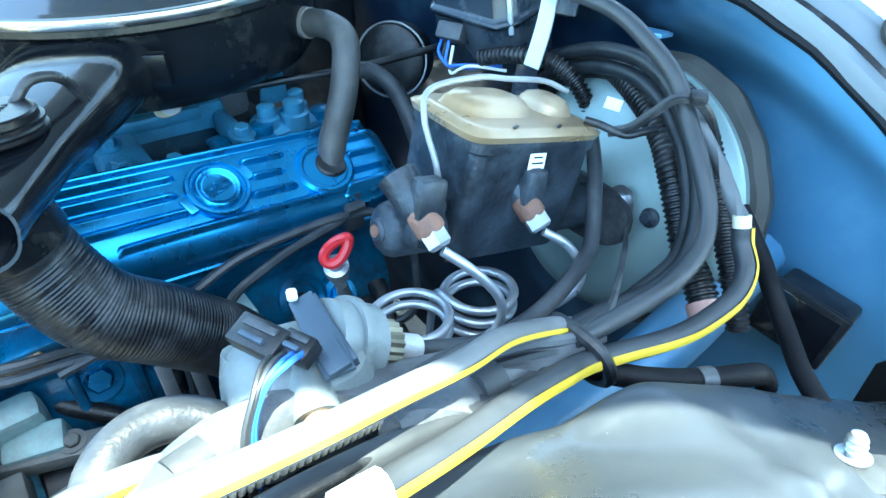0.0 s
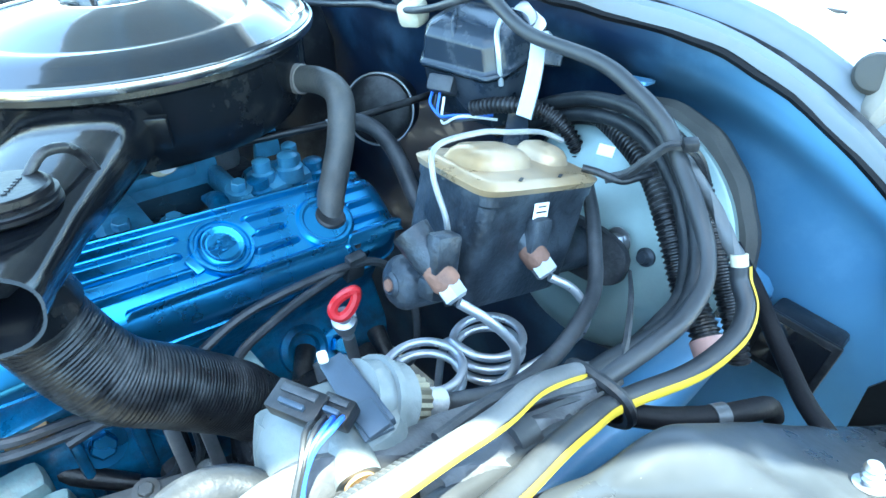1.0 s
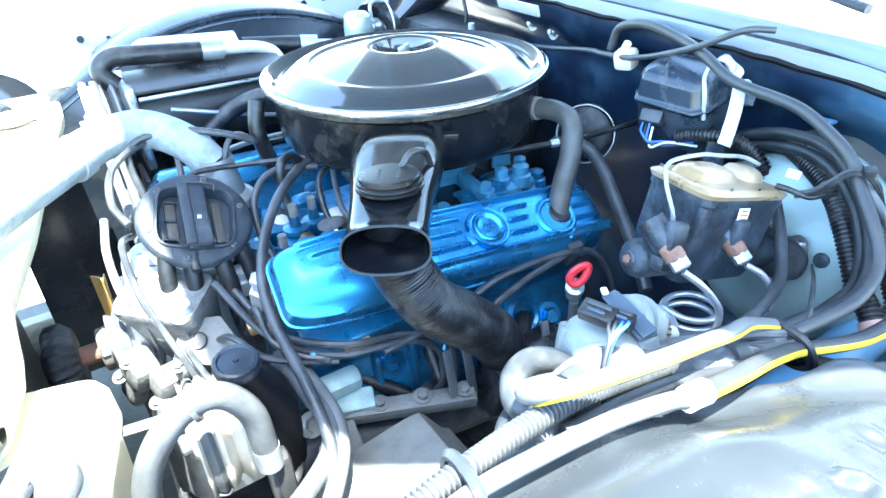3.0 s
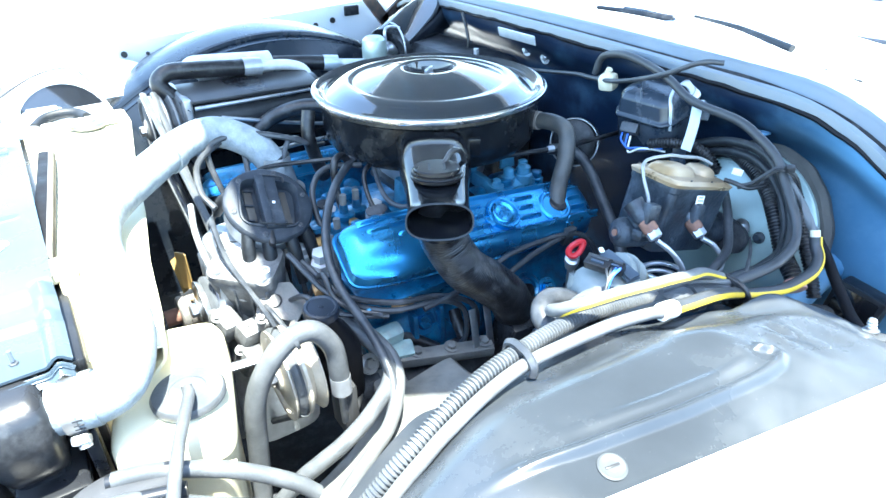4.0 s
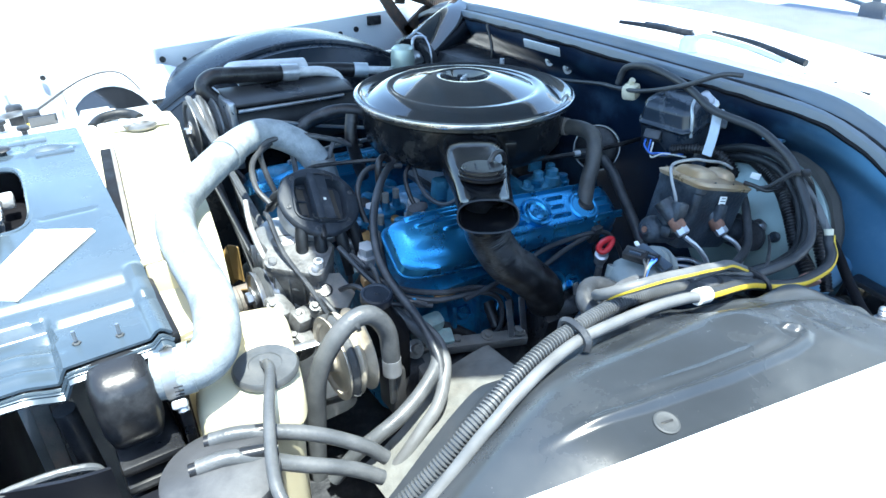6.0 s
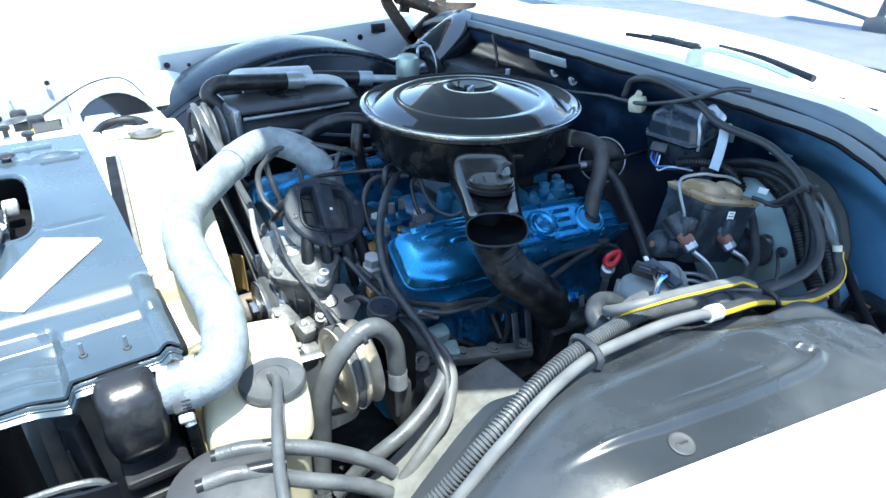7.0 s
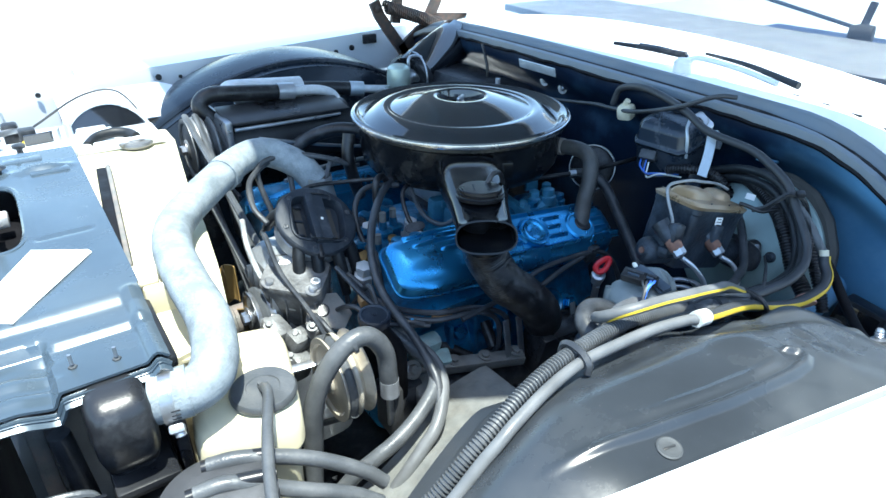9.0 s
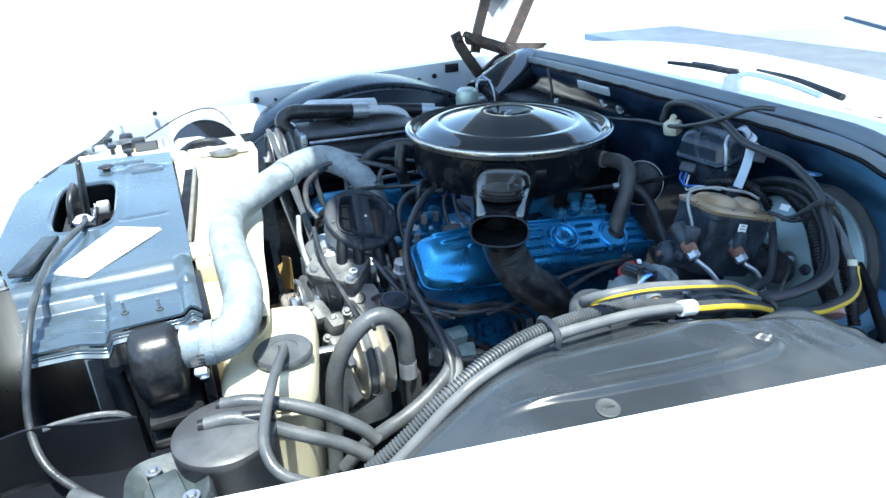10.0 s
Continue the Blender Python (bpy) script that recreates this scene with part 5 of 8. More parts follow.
part("bracket_clip", box(0.020, 0.013, 0.004, KM @ shift(0.022, -0.001, 0.003), 0.001), BK, bracket_plate)
part("white_corner", box(0.006, 0.008, 0.004, axes((-0.098, -0.533, 0.951), (1, -0.4, 0), (-0.2, -0.2, 0.95)), 0.002), WHITE_PLASTIC, bracket_plate)
for o, w, ln in (((-0.126, -0.556, 0.951), 0.017, 0.030), ((-0.114, -0.572, 0.949), 0.014, 0.018)):
    QM = axes(o, (0.35, -0.92, 0.0), (-0.22, -0.22, 0.95))
    shell = part("connector", box(ln, w, 0.011, QM, 0.0015), BLACK_PLASTIC, cruise, "dark grey two-way connector")
    part("connector_slot", box(ln * 0.7, w * 0.25, 0.002, QM @ shift(0, w * 0.22, 0.0105), 0.0004), GREY_RUBBER, shell)
    part("connector_tab", box(ln * 0.5, 0.003, 0.004, QM @ shift(0, -w * 0.2, 0.010), 0.0008), BK, shell)
part("side_port", tube([(-0.112, -0.566, 0.930), (-0.118, -0.584, 0.927), (-0.121, -0.594, 0.925)], 0.0125, 18, 3), CRUISE_ALLOY, housing)
part("port_hole", lathe([(0.0085, 0.0), (0.0085, 0.002), (0, 0.0015)], facing((-0.1215, -0.5945, 0.925), (-0.18, -0.95, -0.1)), 14), ORANGE_TAN, housing)
for i, m in enumerate((BLUE_WIRE, BLUE_WIRE, WIRE_GREY, WIRE_GREY)):
    a = Vector((-0.116 - 0.0035 * i, -0.579 + 0.003 * i, 0.957))
    part("wire", tube([a, a + Vector((-0.010, -0.007, 0.006 - 0.001 * i)), Vector((-0.140 - 0.002 * i, -0.588, 0.958)), Vector((-0.152 - 0.0022 * i, -0.594 - 0.001 * i, 0.942)), Vector((-0.157 - 0.0022 * i, -0.602 - 0.001 * i, 0.915))], 0.0016, 7), m, cruise, "thin grey wire" if i > 1 else "thin blue wire")



def hose(name, label, pts, r, material, category="hose", group="", seg=12, **k):
    t = thing(name, label, category, tuple(pts[0]), group)
    part("tube", tube(pts, r, seg, **k), material, t)
    return t


hose("drive_cable", "black sheathed drive cable leading to the booster", [K0 + KD * 0.066, K0 + KD * 0.082, (0.011, -0.578, 0.881), (0.052, -0.579, 0.880), (0.095, -0.571, 0.881), (0.138, -0.556, 0.884), (0.166, -0.534, 0.901), (0.195, -0.508, 0.915), (0.22, -0.48, 0.93)], 0.0065, GREY_RUBBER, "cable")
# vacuum hose that doubles back
hose("vacuum_hose", "thick pale grey vacuum hose bent into a tight loop", [(-0.145, -0.575, 0.900), (-0.165, -0.550, 0.918), (-0.190, -0.545, 0.926), (-0.212, -0.556, 0.926), (-0.220, -0.575, 0.920), (-0.205, -0.594, 0.916), (-0.17, -0.60, 0.912)], 0.0115, GREY_RUBBER, "hose")
hose("vacuum_hose", "thick grey hose under the looped hose", [(-0.16, -0.555, 0.890), (-0.20, -0.556, 0.892), (-0.235, -0.580, 0.90), (-0.235, -0.605, 0.90), (-0.20, -0.622, 0.915), (-0.15, -0.628, 0.925)], 0.0115, GREY_RUBBER, "hose")


def striped(name, label, pts, r, off):
    t = thing(name, label, "cable", tuple(pts[0]))
    part("sheath", tube(pts, r, 14), LOOM_PALE if off > 0 else WIRE_GREY, t)
    path = curve(pts, 8)
    b = bmesh.new()
    side = Vector((0.12, -0.96, 0.24)).normalized()
    last = None
    for i, p in enumerate(path):
        way = (path[min(i + 1, len(path) - 1)] - path[max(i - 1, 0)]).normalized()
        s = (side - way * side.dot(way)).normalized()
        q = way.cross(s)
        row = [b.verts.new(p + (s * math.cos(a) + q * math.sin(a)) * (r + 0.0008)) for a in ((-0.22, -0.08, 0.08, 0.22) if off else (-0.40, -0.14, 0.14, 0.40))]
        if last:
            for k in range(3):
                b.faces.new((last[k], last[k + 1], row[k + 1], row[k]))
        last = row
    part("stripe", b, YELLOW, t, "bright yellow stripe")
    return t


striped("striped_cable", "grey cable with a bright yellow stripe over the loom", [(-0.150, -0.585, 0.918), (-0.190, -0.578, 0.932), (-0.224, -0.585, 0.948), (-0.236, -0.606, 0.966), (-0.218, -0.626, 0.979), (-0.180, -0.635, 0.981), (-0.140, -0.636, 0.974), (-0.10, -0.633, 0.964), (-0.06, -0.630, 0.953), (-0.02, -0.620, 0.937), (0.025, -0.614, 0.912), (0.05, -0.615, 0.898)], 0.0068, 1)
lowc = striped("striped_cable", "grey cable with a bright yellow stripe and a white connector", [(0.193, -0.640, 0.925), (0.190, -0.645, 0.914), (0.180, -0.657, 0.903), (0.162, -0.662, 0.892), (0.134, -0.659, 0.884), (0.107, -0.652, 0.880), (0.066, -0.642, 0.886), (0.030, -0.640, 0.899), (-0.001, -0.645, 0.914), (-0.036, -0.65, 0.928), (-0.074, -0.657, 0.942), (-0.099, -0.660, 0.949), (-0.128, -0.662, 0.956)], 0.0074, 0)
part("connector", tube([(-0.128, -0.662, 0.956), (-0.138, -0.662, 0.958), (-0.148, -0.662, 0.9595)], 0.0095, 14, 3), WHITE_PLASTIC, lowc, "off-white plastic connector")
part("connector", tube([(0.191, -0.643, 0.918), (0.193, -0.639, 0.927), (0.1945, -0.6365, 0.933)], 0.0064, 14, 3), IVORY, lowc, "ivory connector")
part("foil_wrap", tube([(0.194, -0.637, 0.930), (0.204, -0.618, 0.942), (0.215, -0.597, 0.957), (0.223, -0.570, 0.974), (0.228, -0.550, 0.984)], lambda s: 0.0058 - 0.002 * s, 10, 6, shape=lambda a: 1 + 0.14 * math.sin(3 * a), twist=5.0), LOOM_PALE, lowc, "crumpled silver foil wrap")
grey_pts = [(-0.147, -0.662, 0.959), (-0.161, -0.657, 0.960), (-0.207, -0.649, 0.961), (-0.256, -0.645, 0.960), (-0.309, -0.643, 0.958), (-0.361, -0.651, 0.955), (-0.413, -0.663, 0.947), (-0.436, -0.667, 0.937), (-0.458, -0.667, 0.921), (-0.49, -0.668, 0.895), (-0.53, -0.668, 0.865), (-0.56, -0.66, 0.84)]
hose("fender_hose", "smooth pale grey hose along the inner fender's edge", grey_pts, 0.0064, LOOM_PALE, "hose", seg=14)
cond = [(0.035, -0.600, 0.885), (-0.03, -0.600, 0.902), (-0.108, -0.606, 0.925), (-0.189, -0.611, 0.946), (-0.243, -0.616, 0.953), (-0.303, -0.626, 0.958), (-0.345, -0.632, 0.957), (-0.393, -0.641, 0.948), (-0.430, -0.648, 0.934), (-0.455, -0.649, 0.918), (-0.49, -0.649, 0.89), (-0.53, -0.645, 0.86)]
hose("corrugated_conduit", "dark corrugated plastic conduit along the inner fender", cond, 0.0076, AGED_HOSE, "conduit", ripple=0.0024, pitch=0.0042)
strap = thing("cable_tie", "grey plastic tie round the conduit and hose", "cable tie", (-0.31, -0.63, 0.96), "cable ties")
part("band", tube([(-0.310, -0.613, 0.952), (-0.309, -0.615, 0.964), (-0.308, -0.625, 0.9695), (-0.308, -0.642, 0.9685), (-0.309, -0.653, 0.962), (-0.310, -0.654, 0.951)], 0.0026, 8, shape=lambda a: 1 + 0.6 * abs(math.cos(a))), GREY_RUBBER, strap)
# the taped bundle
tl = hose("taped_loom", "wire bundle wrapped in wrinkled grey tape", [(-0.24, -0.612, 0.930), (-0.19, -0.590, 0.928), (-0.14, -0.578, 0.924), (-0.08, -0.590, 0.912), (-0.02, -0.600, 0.900), (0.03, -0.618, 0.898), (0.055, -0.628, 0.893)], lambda s: (0.014 + 0.002 * math.sin(9 * s)) * (1 - 0.6 * ease(s, 0.7, 1.0)), TAPE, "wire loom", n=10, shape=lambda a: 1 + 0.12 * math.sin(3 * a), twist=7.0)
part("tape_end", tube([(-0.19, -0.59, 0.928), (-0.1725, -0.5858, 0.9266)], 0.0158, 14, 2, shape=lambda a: 1 + 0.1 * math.sin(3 * a)), WIRE_GREY, tl, "darker overlapping tape end")
for k in range(6):
    a = k * math.pi / 3
    part("strand", tube([(x, y + r * math.cos(a + 3 * x), z + r * math.sin(a + 3 * x)) for x, y, z, r in ((-0.075, -0.606, 0.918, 0.008), (-0.035, -0.607, 0.914, 0.010), (0.0, -0.612, 0.908, 0.010), (0.03, -0.619, 0.900, 0.008), (0.06, -0.624, 0.895, 0.006))], 0.0042, 8), (WIRE_GREY, GREY_RUBBER, AGED_HOSE)[k % 3], tl)
tl = hose("taped_loom", "wire bundle wrapped in wrinkled grey tape", [(-0.10, -0.628, 0.928), (-0.05, -0.628, 0.916), (0.0, -0.626, 0.902), (0.05, -0.63, 0.893)], lambda s: (0.012 + 0.002 * math.sin(7 * s)) * (1 - 0.6 * ease(s, 0.6, 1.0)), TAPE, "wire loom", n=10, shape=lambda a: 1 + 0.14 * math.sin(3 * a), twist=5.0)
part("tape_end", tube([(-0.05, -0.628, 0.916), (-0.0325, -0.6273, 0.9111)], 0.0158, 14, 2, shape=lambda a: 1 + 0.1 * math.sin(3 * a)), WIRE_GREY, tl, "darker overlapping tape end")
hose("flat_cable", "dark grey flat cable under the yellow striped cable", [(-0.22, -0.625, 0.935), (-0.15, -0.632, 0.938), (-0.07, -0.636, 0.924), (0.0, -0.634, 0.902)], 0.008, WIRE_GREY, "cable")
hose("loose_wire", "thin black wire beside the loom", [(-0.20, -0.642, 0.958), (-0.15, -0.640, 0.948), (-0.09, -0.634, 0.930)], 0.0022, RUBBER, "wire")
# hoses that curl round the booster
A = [(0.300, -0.300, 0.890), (0.282, -0.344, 0.923), (0.276, -0.375, 0.950), (0.267, -0.435, 0.978), (0.255, -0.485, 0.989), (0.241, -0.522, 0.989), (0.226, -0.551, 0.980), (0.208, -0.580, 0.962), (0.195, -0.600, 0.941), (0.174, -0.617, 0.923), (0.148, -0.627, 0.906), (0.115, -0.625, 0.898), (0.064, -0.619, 0.901), (0.035, -0.618, 0.903)]
B = [(0.300, -0.315, 0.880), (0.280, -0.358, 0.921), (0.273, -0.414, 0.953), (0.262, -0.459, 0.969), (0.250, -0.500, 0.974), (0.235, -0.535, 0.969), (0.217, -0.567, 0.954), (0.200, -0.590, 0.934), (0.184, -0.605, 0.917), (0.158, -0.617, 0.902), (0.126, -0.619, 0.896), (0.075, -0.621, 0.896), (0.035, -0.621, 0.896)]
hose("heater_hose", "black rubber hose curled round the brake booster", A, 0.0070, HOSE_BLACK, "hose", "booster hoses")
hose("heater_hose", "black rubber hose curled round the brake booster", B, 0.0066, HOSE_BLACK, "hose", "booster hoses")
hose("heater_hose", "black rubber hose curled round the brake booster", [(x + 0.014, y + 0.004, z - 0.012) for x, y, z in B[:9]], 0.0052, HOSE_BLACK, "hose", "booster hoses")
hose("corrugated_conduit", "black corrugated conduit beside the booster", [(0.320, -0.330, 0.900), (0.300, -0.390, 0.945), (0.283, -0.440, 0.962), (0.270, -0.471, 0.962), (0.253, -0.511, 0.952), (0.237, -0.540, 0.941), (0.221, -0.564, 0.924), (0.209, -0.583, 0.905), (0.195, -0.607, 0.879), (0.184, -0.627, 0.868), (0.177, -0.639, 0.859)], 0.0115, RUBBER, "conduit", ripple=0.0019, pitch=0.0048)
part("red_cap", tube([(0.172, -0.647, 0.852), (0.178, -0.637, 0.860)], 0.0135, 14, 2), mat("pink_cap", (0.6, 0.35, 0.3), 0.5), bpy.data.objects["corrugated_conduit.001"], "pinkish end cap")
hose("corrugated_conduit", "thin black corrugated conduit beside the booster", [(0.200, -0.660, 0.835), (0.206, -0.647, 0.858), (0.211, -0.635, 0.875), (0.218, -0.619, 0.896), (0.230, -0.602, 0.915), (0.246, -0.576, 0.946), (0.262, -0.545, 0.965), (0.285, -0.50, 0.97)], 0.0085, RUBBER, "conduit", ripple=0.0015, pitch=0.0048)
hose("grey_cable", "pale grey sheathed cable from the cowl over the hoses", [(0.300, -0.124, 1.011), (0.300, -0.139, 1.046), (0.290, -0.200, 1.062), (0.276, -0.270, 1.058), (0.257, -0.326, 1.051), (0.245, -0.383, 1.033), (0.236, -0.469, 1.028), (0.228, -0.514, 1.015), (0.221, -0.548, 0.998), (0.213, -0.570, 0.975), (0.195, -0.600, 0.951), (0.181, -0.619, 0.931), (0.161, -0.630, 0.916), (0.127, -0.634, 0.907), (0.094, -0.630, 0.901), (0.035, -0.624, 0.901)], 0.0068, WIRE_GREY, "cable")
hose("hooked_cable", "thin dark cable hooked over the cowl edge", [(0.26, 0.10, 0.985), (0.295, 0.027, 0.985), (0.285, -0.09, 1.005), (0.275, -0.135, 1.010), (0.265, -0.212, 1.022), (0.252, -0.309, 1.056), (0.257, -0.376, 1.089), (0.28, -0.40, 1.09)], 0.0042, GREY_RUBBER, "cable")
hose("side_hose", "black rubber hose against the blue firewall", [(0.255, -0.610, 0.900), (0.242, -0.644, 0.875), (0.227, -0.663, 0.865), (0.2105, -0.688, 0.850), (0.185, -0.717, 0.842), (0.170, -0.747, 0.836), (0.172, -0.776, 0.830), (0.182, -0.789, 0.82)], 0.0072, DEEP_BLACK, "hose")
tie = thing("cable_tie", "black plastic tie round the booster hoses", "cable tie", (0.21, -0.56, 0.98), "cable ties")
part("band", tube([(0.186, -0.522, 0.955), (0.192, -0.536, 0.962), (0.199, -0.549, 0.977), (0.206, -0.560, 0.990), (0.214, -0.572, 0.990), (0.224, -0.580, 0.978), (0.236, -0.585, 0.955)], 0.0046, 8, shape=lambda a: 0.35 + 0.65 * abs(math.cos(a))), BLACK_PLASTIC, tie)
part("head", box(0.012, 0.010, 0.009, axes((0.213, -0.574, 0.990), (0.6, -0.7, 0.1), (-0.2, -0.2, 1)), 0.002), BLACK_PLASTIC, tie)
hose("lid_strap", "dark vacuum hose from the lid's edge to the bundle", [(0.176, -0.505, 0.962), (0.182, -0.515, 0.960), (0.190, -0.534, 0.956), (0.202, -0.541, 0.957), (0.214, -0.546, 0.958)], 0.0033, BLACK_PLASTIC, "hose")
tie2 = thing("cable_tie", "black plastic tie with a long upright tail", "cable tie", (0.05, -0.63, 0.89), "cable ties")
part("band", tube([(0.040, -0.606, 0.905), (0.040, -0.640, 0.905), (0.045, -0.650, 0.885), (0.050, -0.635, 0.868), (0.048, -0.610, 0.875)], 0.0045, 8, closed=True), BLACK_PLASTIC, tie2)
part("tail", tube([(0.045, -0.630, 0.893), (0.075, -0.622, 0.905), (0.115, -0.60, 0.912), (0.148, -0.578, 0.910)], lambda s: 0.0035 - 0.002 * s, 6), BLACK_PLASTIC, tie2)
# junction box and brackets by the firewall
jb = thing("junction_box", "shallow black plastic box on the blue firewall", "junction box", (0.36, -0.665, 0.723))
JM = axes((0.37, -0.665, 0.763), (0.0, -1, -0.12), (-1, 0, 0.10))
part("body", box(0.070, 0.060, 0.035, JM, 0.006), BLACK_PLASTIC, jb)
part("cover", box(0.074, 0.064, 0.006, JM @ shift(0, 0, 0.036), 0.003), BLACK_PLASTIC, jb)
part("cover_recess", box(0.060, 0.050, 0.002, JM @ shift(0, 0, 0.041), 0.003), GLOSS_BLACK, jb)
hose("black_line", "black hose with a grey sleeve low along the inner fender", [(0.04, -0.627, 0.88), (0.07, -0.657, 0.872), (0.102, -0.681, 0.868), (0.129, -0.696, 0.866), (0.150, -0.700, 0.855), (0.165, -0.702, 0.835)], 0.0078, DEEP_BLACK, "hose")
part("sleeve", tube([(0.100, -0.680, 0.868), (0.109, -0.685, 0.8675)], 0.0088, 14, 2), AGED_HOSE, bpy.data.objects["black_line"], "grey sleeve")
# steering shaft and blue rail below the booster
hose("steering_shaft", "blue painted steering column tube below the booster", [(0.36, -0.60, 0.80), (0.2, -0.60, 0.76), (0.0, -0.57, 0.70)], 0.028, BODY_BLUE, "steering shaft")

# ---- wiper motor on the firewall ----
wiper = thing("wiper_motor", "dark blue-grey covered wiper motor on the firewall", "wiper motor", (0.26, -0.28, 0.90))
WM = axes((0.278, -0.294, 0.962), (0.10, -1.0, 0.0), (-0.20, -0.10, 0.97)) @ Matrix.Diagonal((0.74, 1.0, 1.0, 1.0))


def motor_ring(z, w, h, cut):
    """An eight-sided outline with its front corners cut."""
    x, y = w / 2, h / 2
    return [WM @ Vector((a, c, z)) for a, c in ((x - cut, y), (-x + cut * 0.5, y), (-x, y - cut * 0.5), (-x, -y + cut), (-x + cut, -y), (x - cut, -y), (x, -y + cut), (x, y - cut))]


mot = loft([motor_ring(*q) for q in ((-0.03, 0.148, 0.086, 0.016), (0.026, 0.152, 0.090, 0.018), (0.027, 0.158, 0.096, 0.018), (0.033, 0.158, 0.096, 0.018), (0.034, 0.150, 0.088, 0.018), (0.060, 0.140, 0.080, 0.018), (0.068, 0.124, 0.064, 0.014), (0.071, 0.09, 0.03, 0.006))])
bmesh.ops.bevel(mot, geom=mot.edges[:], offset=0.003, segments=2, affect="EDGES", profile=0.5)
motor_cover = part("cover", mot, MOTOR_GREY, wiper)
part("cover_edge", tube([WM @ Vector(q) for q in ((0.028, 0.036, 0.064), (0.040, 0.012, 0.0715), (0.056, -0.018, 0.069), (0.068, -0.030, 0.055), (0.072, -0.034, 0.02))], 0.0028, 8), BARE_GREY, motor_cover, "pale line along the cover's edge")
part("cover_rib", tube([WM @ Vector(q) for q in ((-0.058, 0.028, 0.066), (-0.03, -0.006, 0.071), (-0.004, -0.032, 0.066), (0.004, -0.040, 0.03))], 0.003, 8), MOTOR_GREY, motor_cover)
plug = part("plug_socket", box(0.030, 0.018, 0.020, axes(WM @ Vector((-0.020, -0.044, 0.006)), (0.35, -0.93, 0), (-0.6, -0.5, 0.5)), 0.003), GREY_RUBBER, wiper, "grey plug socket")
for i, m in enumerate((BLUE_WIRE, WIRE_GREY, BLUE_WIRE, WHITE_PLASTIC)):
    a = WM @ Vector((-0.030 + 0.007 * i, -0.058, 0.008 - 0.004 * (i % 2)))
    part("wire", tube([a, a + Vector((-0.010, -0.008, -0.012 - 0.004 * i)), a + Vector((-0.004, -0.030, -0.024 + 0.004 * i)), a + Vector((0.02, -0.06, -0.014))], 0.0016, 7), m, plug, "thin blue wire" if m is BLUE_WIRE else "thin wire")
part("white_valve", box(0.032, 0.03, 0.03, axes((0.285, -0.175, 0.995), (0.3, -1, 0.1), (-0.2, 0, 1)), 0.008), IVORY, wiper, "ivory washer valve")
part("white_valve_port", tube([(0.28, -0.17, 1.02), (0.278, -0.178, 1.034)], 0.006, 10, 2), IVORY, wiper)
part("park_ring", lathe([(0.02, 0), (0.02, 0.012), (0.017, 0.014), (0.010, 0.014), (0.009, 0.018), (0, 0.018)], facing((0.318, -0.325, 1.02), (-0.8, -0.4, 0.45)), 20), STEEL, wiper, "round steel stud plate")
part("gear_plate", box(0.06, 0.06, 0.008, axes((0.325, -0.335, 1.005), (0.35, -0.93, 0), (-0.8, -0.4, 0.45)), 0.003), MOTOR_GREY, wiper)
hose("wire_loom", "black corrugated wire loom from the wiper motor", [(0.225, -0.33, 0.950), (0.235, -0.37, 0.962), (0.250, -0.41, 0.960), (0.262, -0.44, 0.93), (0.27, -0.45, 0.88)], 0.0075, RUBBER, "wire loom", ripple=0.002, pitch=0.005)
st = thing("support_strap", "pale galvanised strap hanging over the cable", "strap", (0.22, -0.4, 0.97))
part("strap", sheet(lambda u, v: (0.264 - 0.046 * u + 0.004 * math.sin(u * 3), -0.381 - 0.025 * u + lerp(-0.009, 0.009, v), 1.018 - 0.044 * u - 0.010 * u * u), 10, 2, 0.002), BARE_GREY, st)
part("hook", tube([(0.262, -0.381, 1.018), (0.272, -0.382, 1.026), (0.282, -0.383, 1.018)], 0.004, 8), BARE_GREY, st)
cl = thing("firewall_clip", "blue painted bent clip on the firewall", "clip", (0.33, -0.47, 0.99))
part("tab", box(0.03, 0.004, 0.03, axes((0.335, -0.455, 0.985), (0.2, -1, 0), (-1, 0, 0.2)), 0.001), BODY_BLUE, cl)
part("lip", box(0.03, 0.012, 0.004, axes((0.325, -0.455, 0.985), (0.2, -1, 0), (0, 0, 1)), 0.001), BODY_BLUE, cl)
bracket = thing("booster_bracket", "grey steel bracket between wiper motor and booster", "bracket", (0.27, -0.38, 0.9))
part("plate", prism([(-0.018, 0), (0.018, 0), (0.012, 0.07), (-0.008, 0.072)], 0.005, axes((0.245, -0.375, 0.885), (0.5, -0.85, 0), (-0.85, -0.5, 0)), 0.001), MOTOR_GREY, bracket)
# vacuum modulator disc behind the breather hose
hm = thing("heater_blower", "black round blower motor with a bright rim on the firewall", "blower motor", (0.27, -0.04, 0.86))
HB = facing((0.250, -0.132, 0.884), (-0.75, -0.55, 0.25)) @ Matrix.Scale(0.70, 4)
part("can", lathe([(0, 0.0), (0.05, 0.0), (0.062, -0.006), (0.066, -0.02), (0.066, -0.07), (0, -0.07)], HB, 40), BLACK_PLASTIC, hm)
part("rim", lathe([(0.066, -0.010), (0.0688, -0.010), (0.0692, -0.014), (0.066, -0.016)], HB, 40), STEEL, hm, "bright thin steel rim")
hose("heater_pipe_hose", "black rubber hose from the throttle bracket to the master cylinder", [(0.17, -0.15, 0.895), (0.19, -0.185, 0.90), (0.20, -0.22, 0.88), (0.19, -0.27, 0.84), (0.17, -0.33, 0.80), (0.15, -0.38, 0.76)], 0.010, GREY_RUBBER)

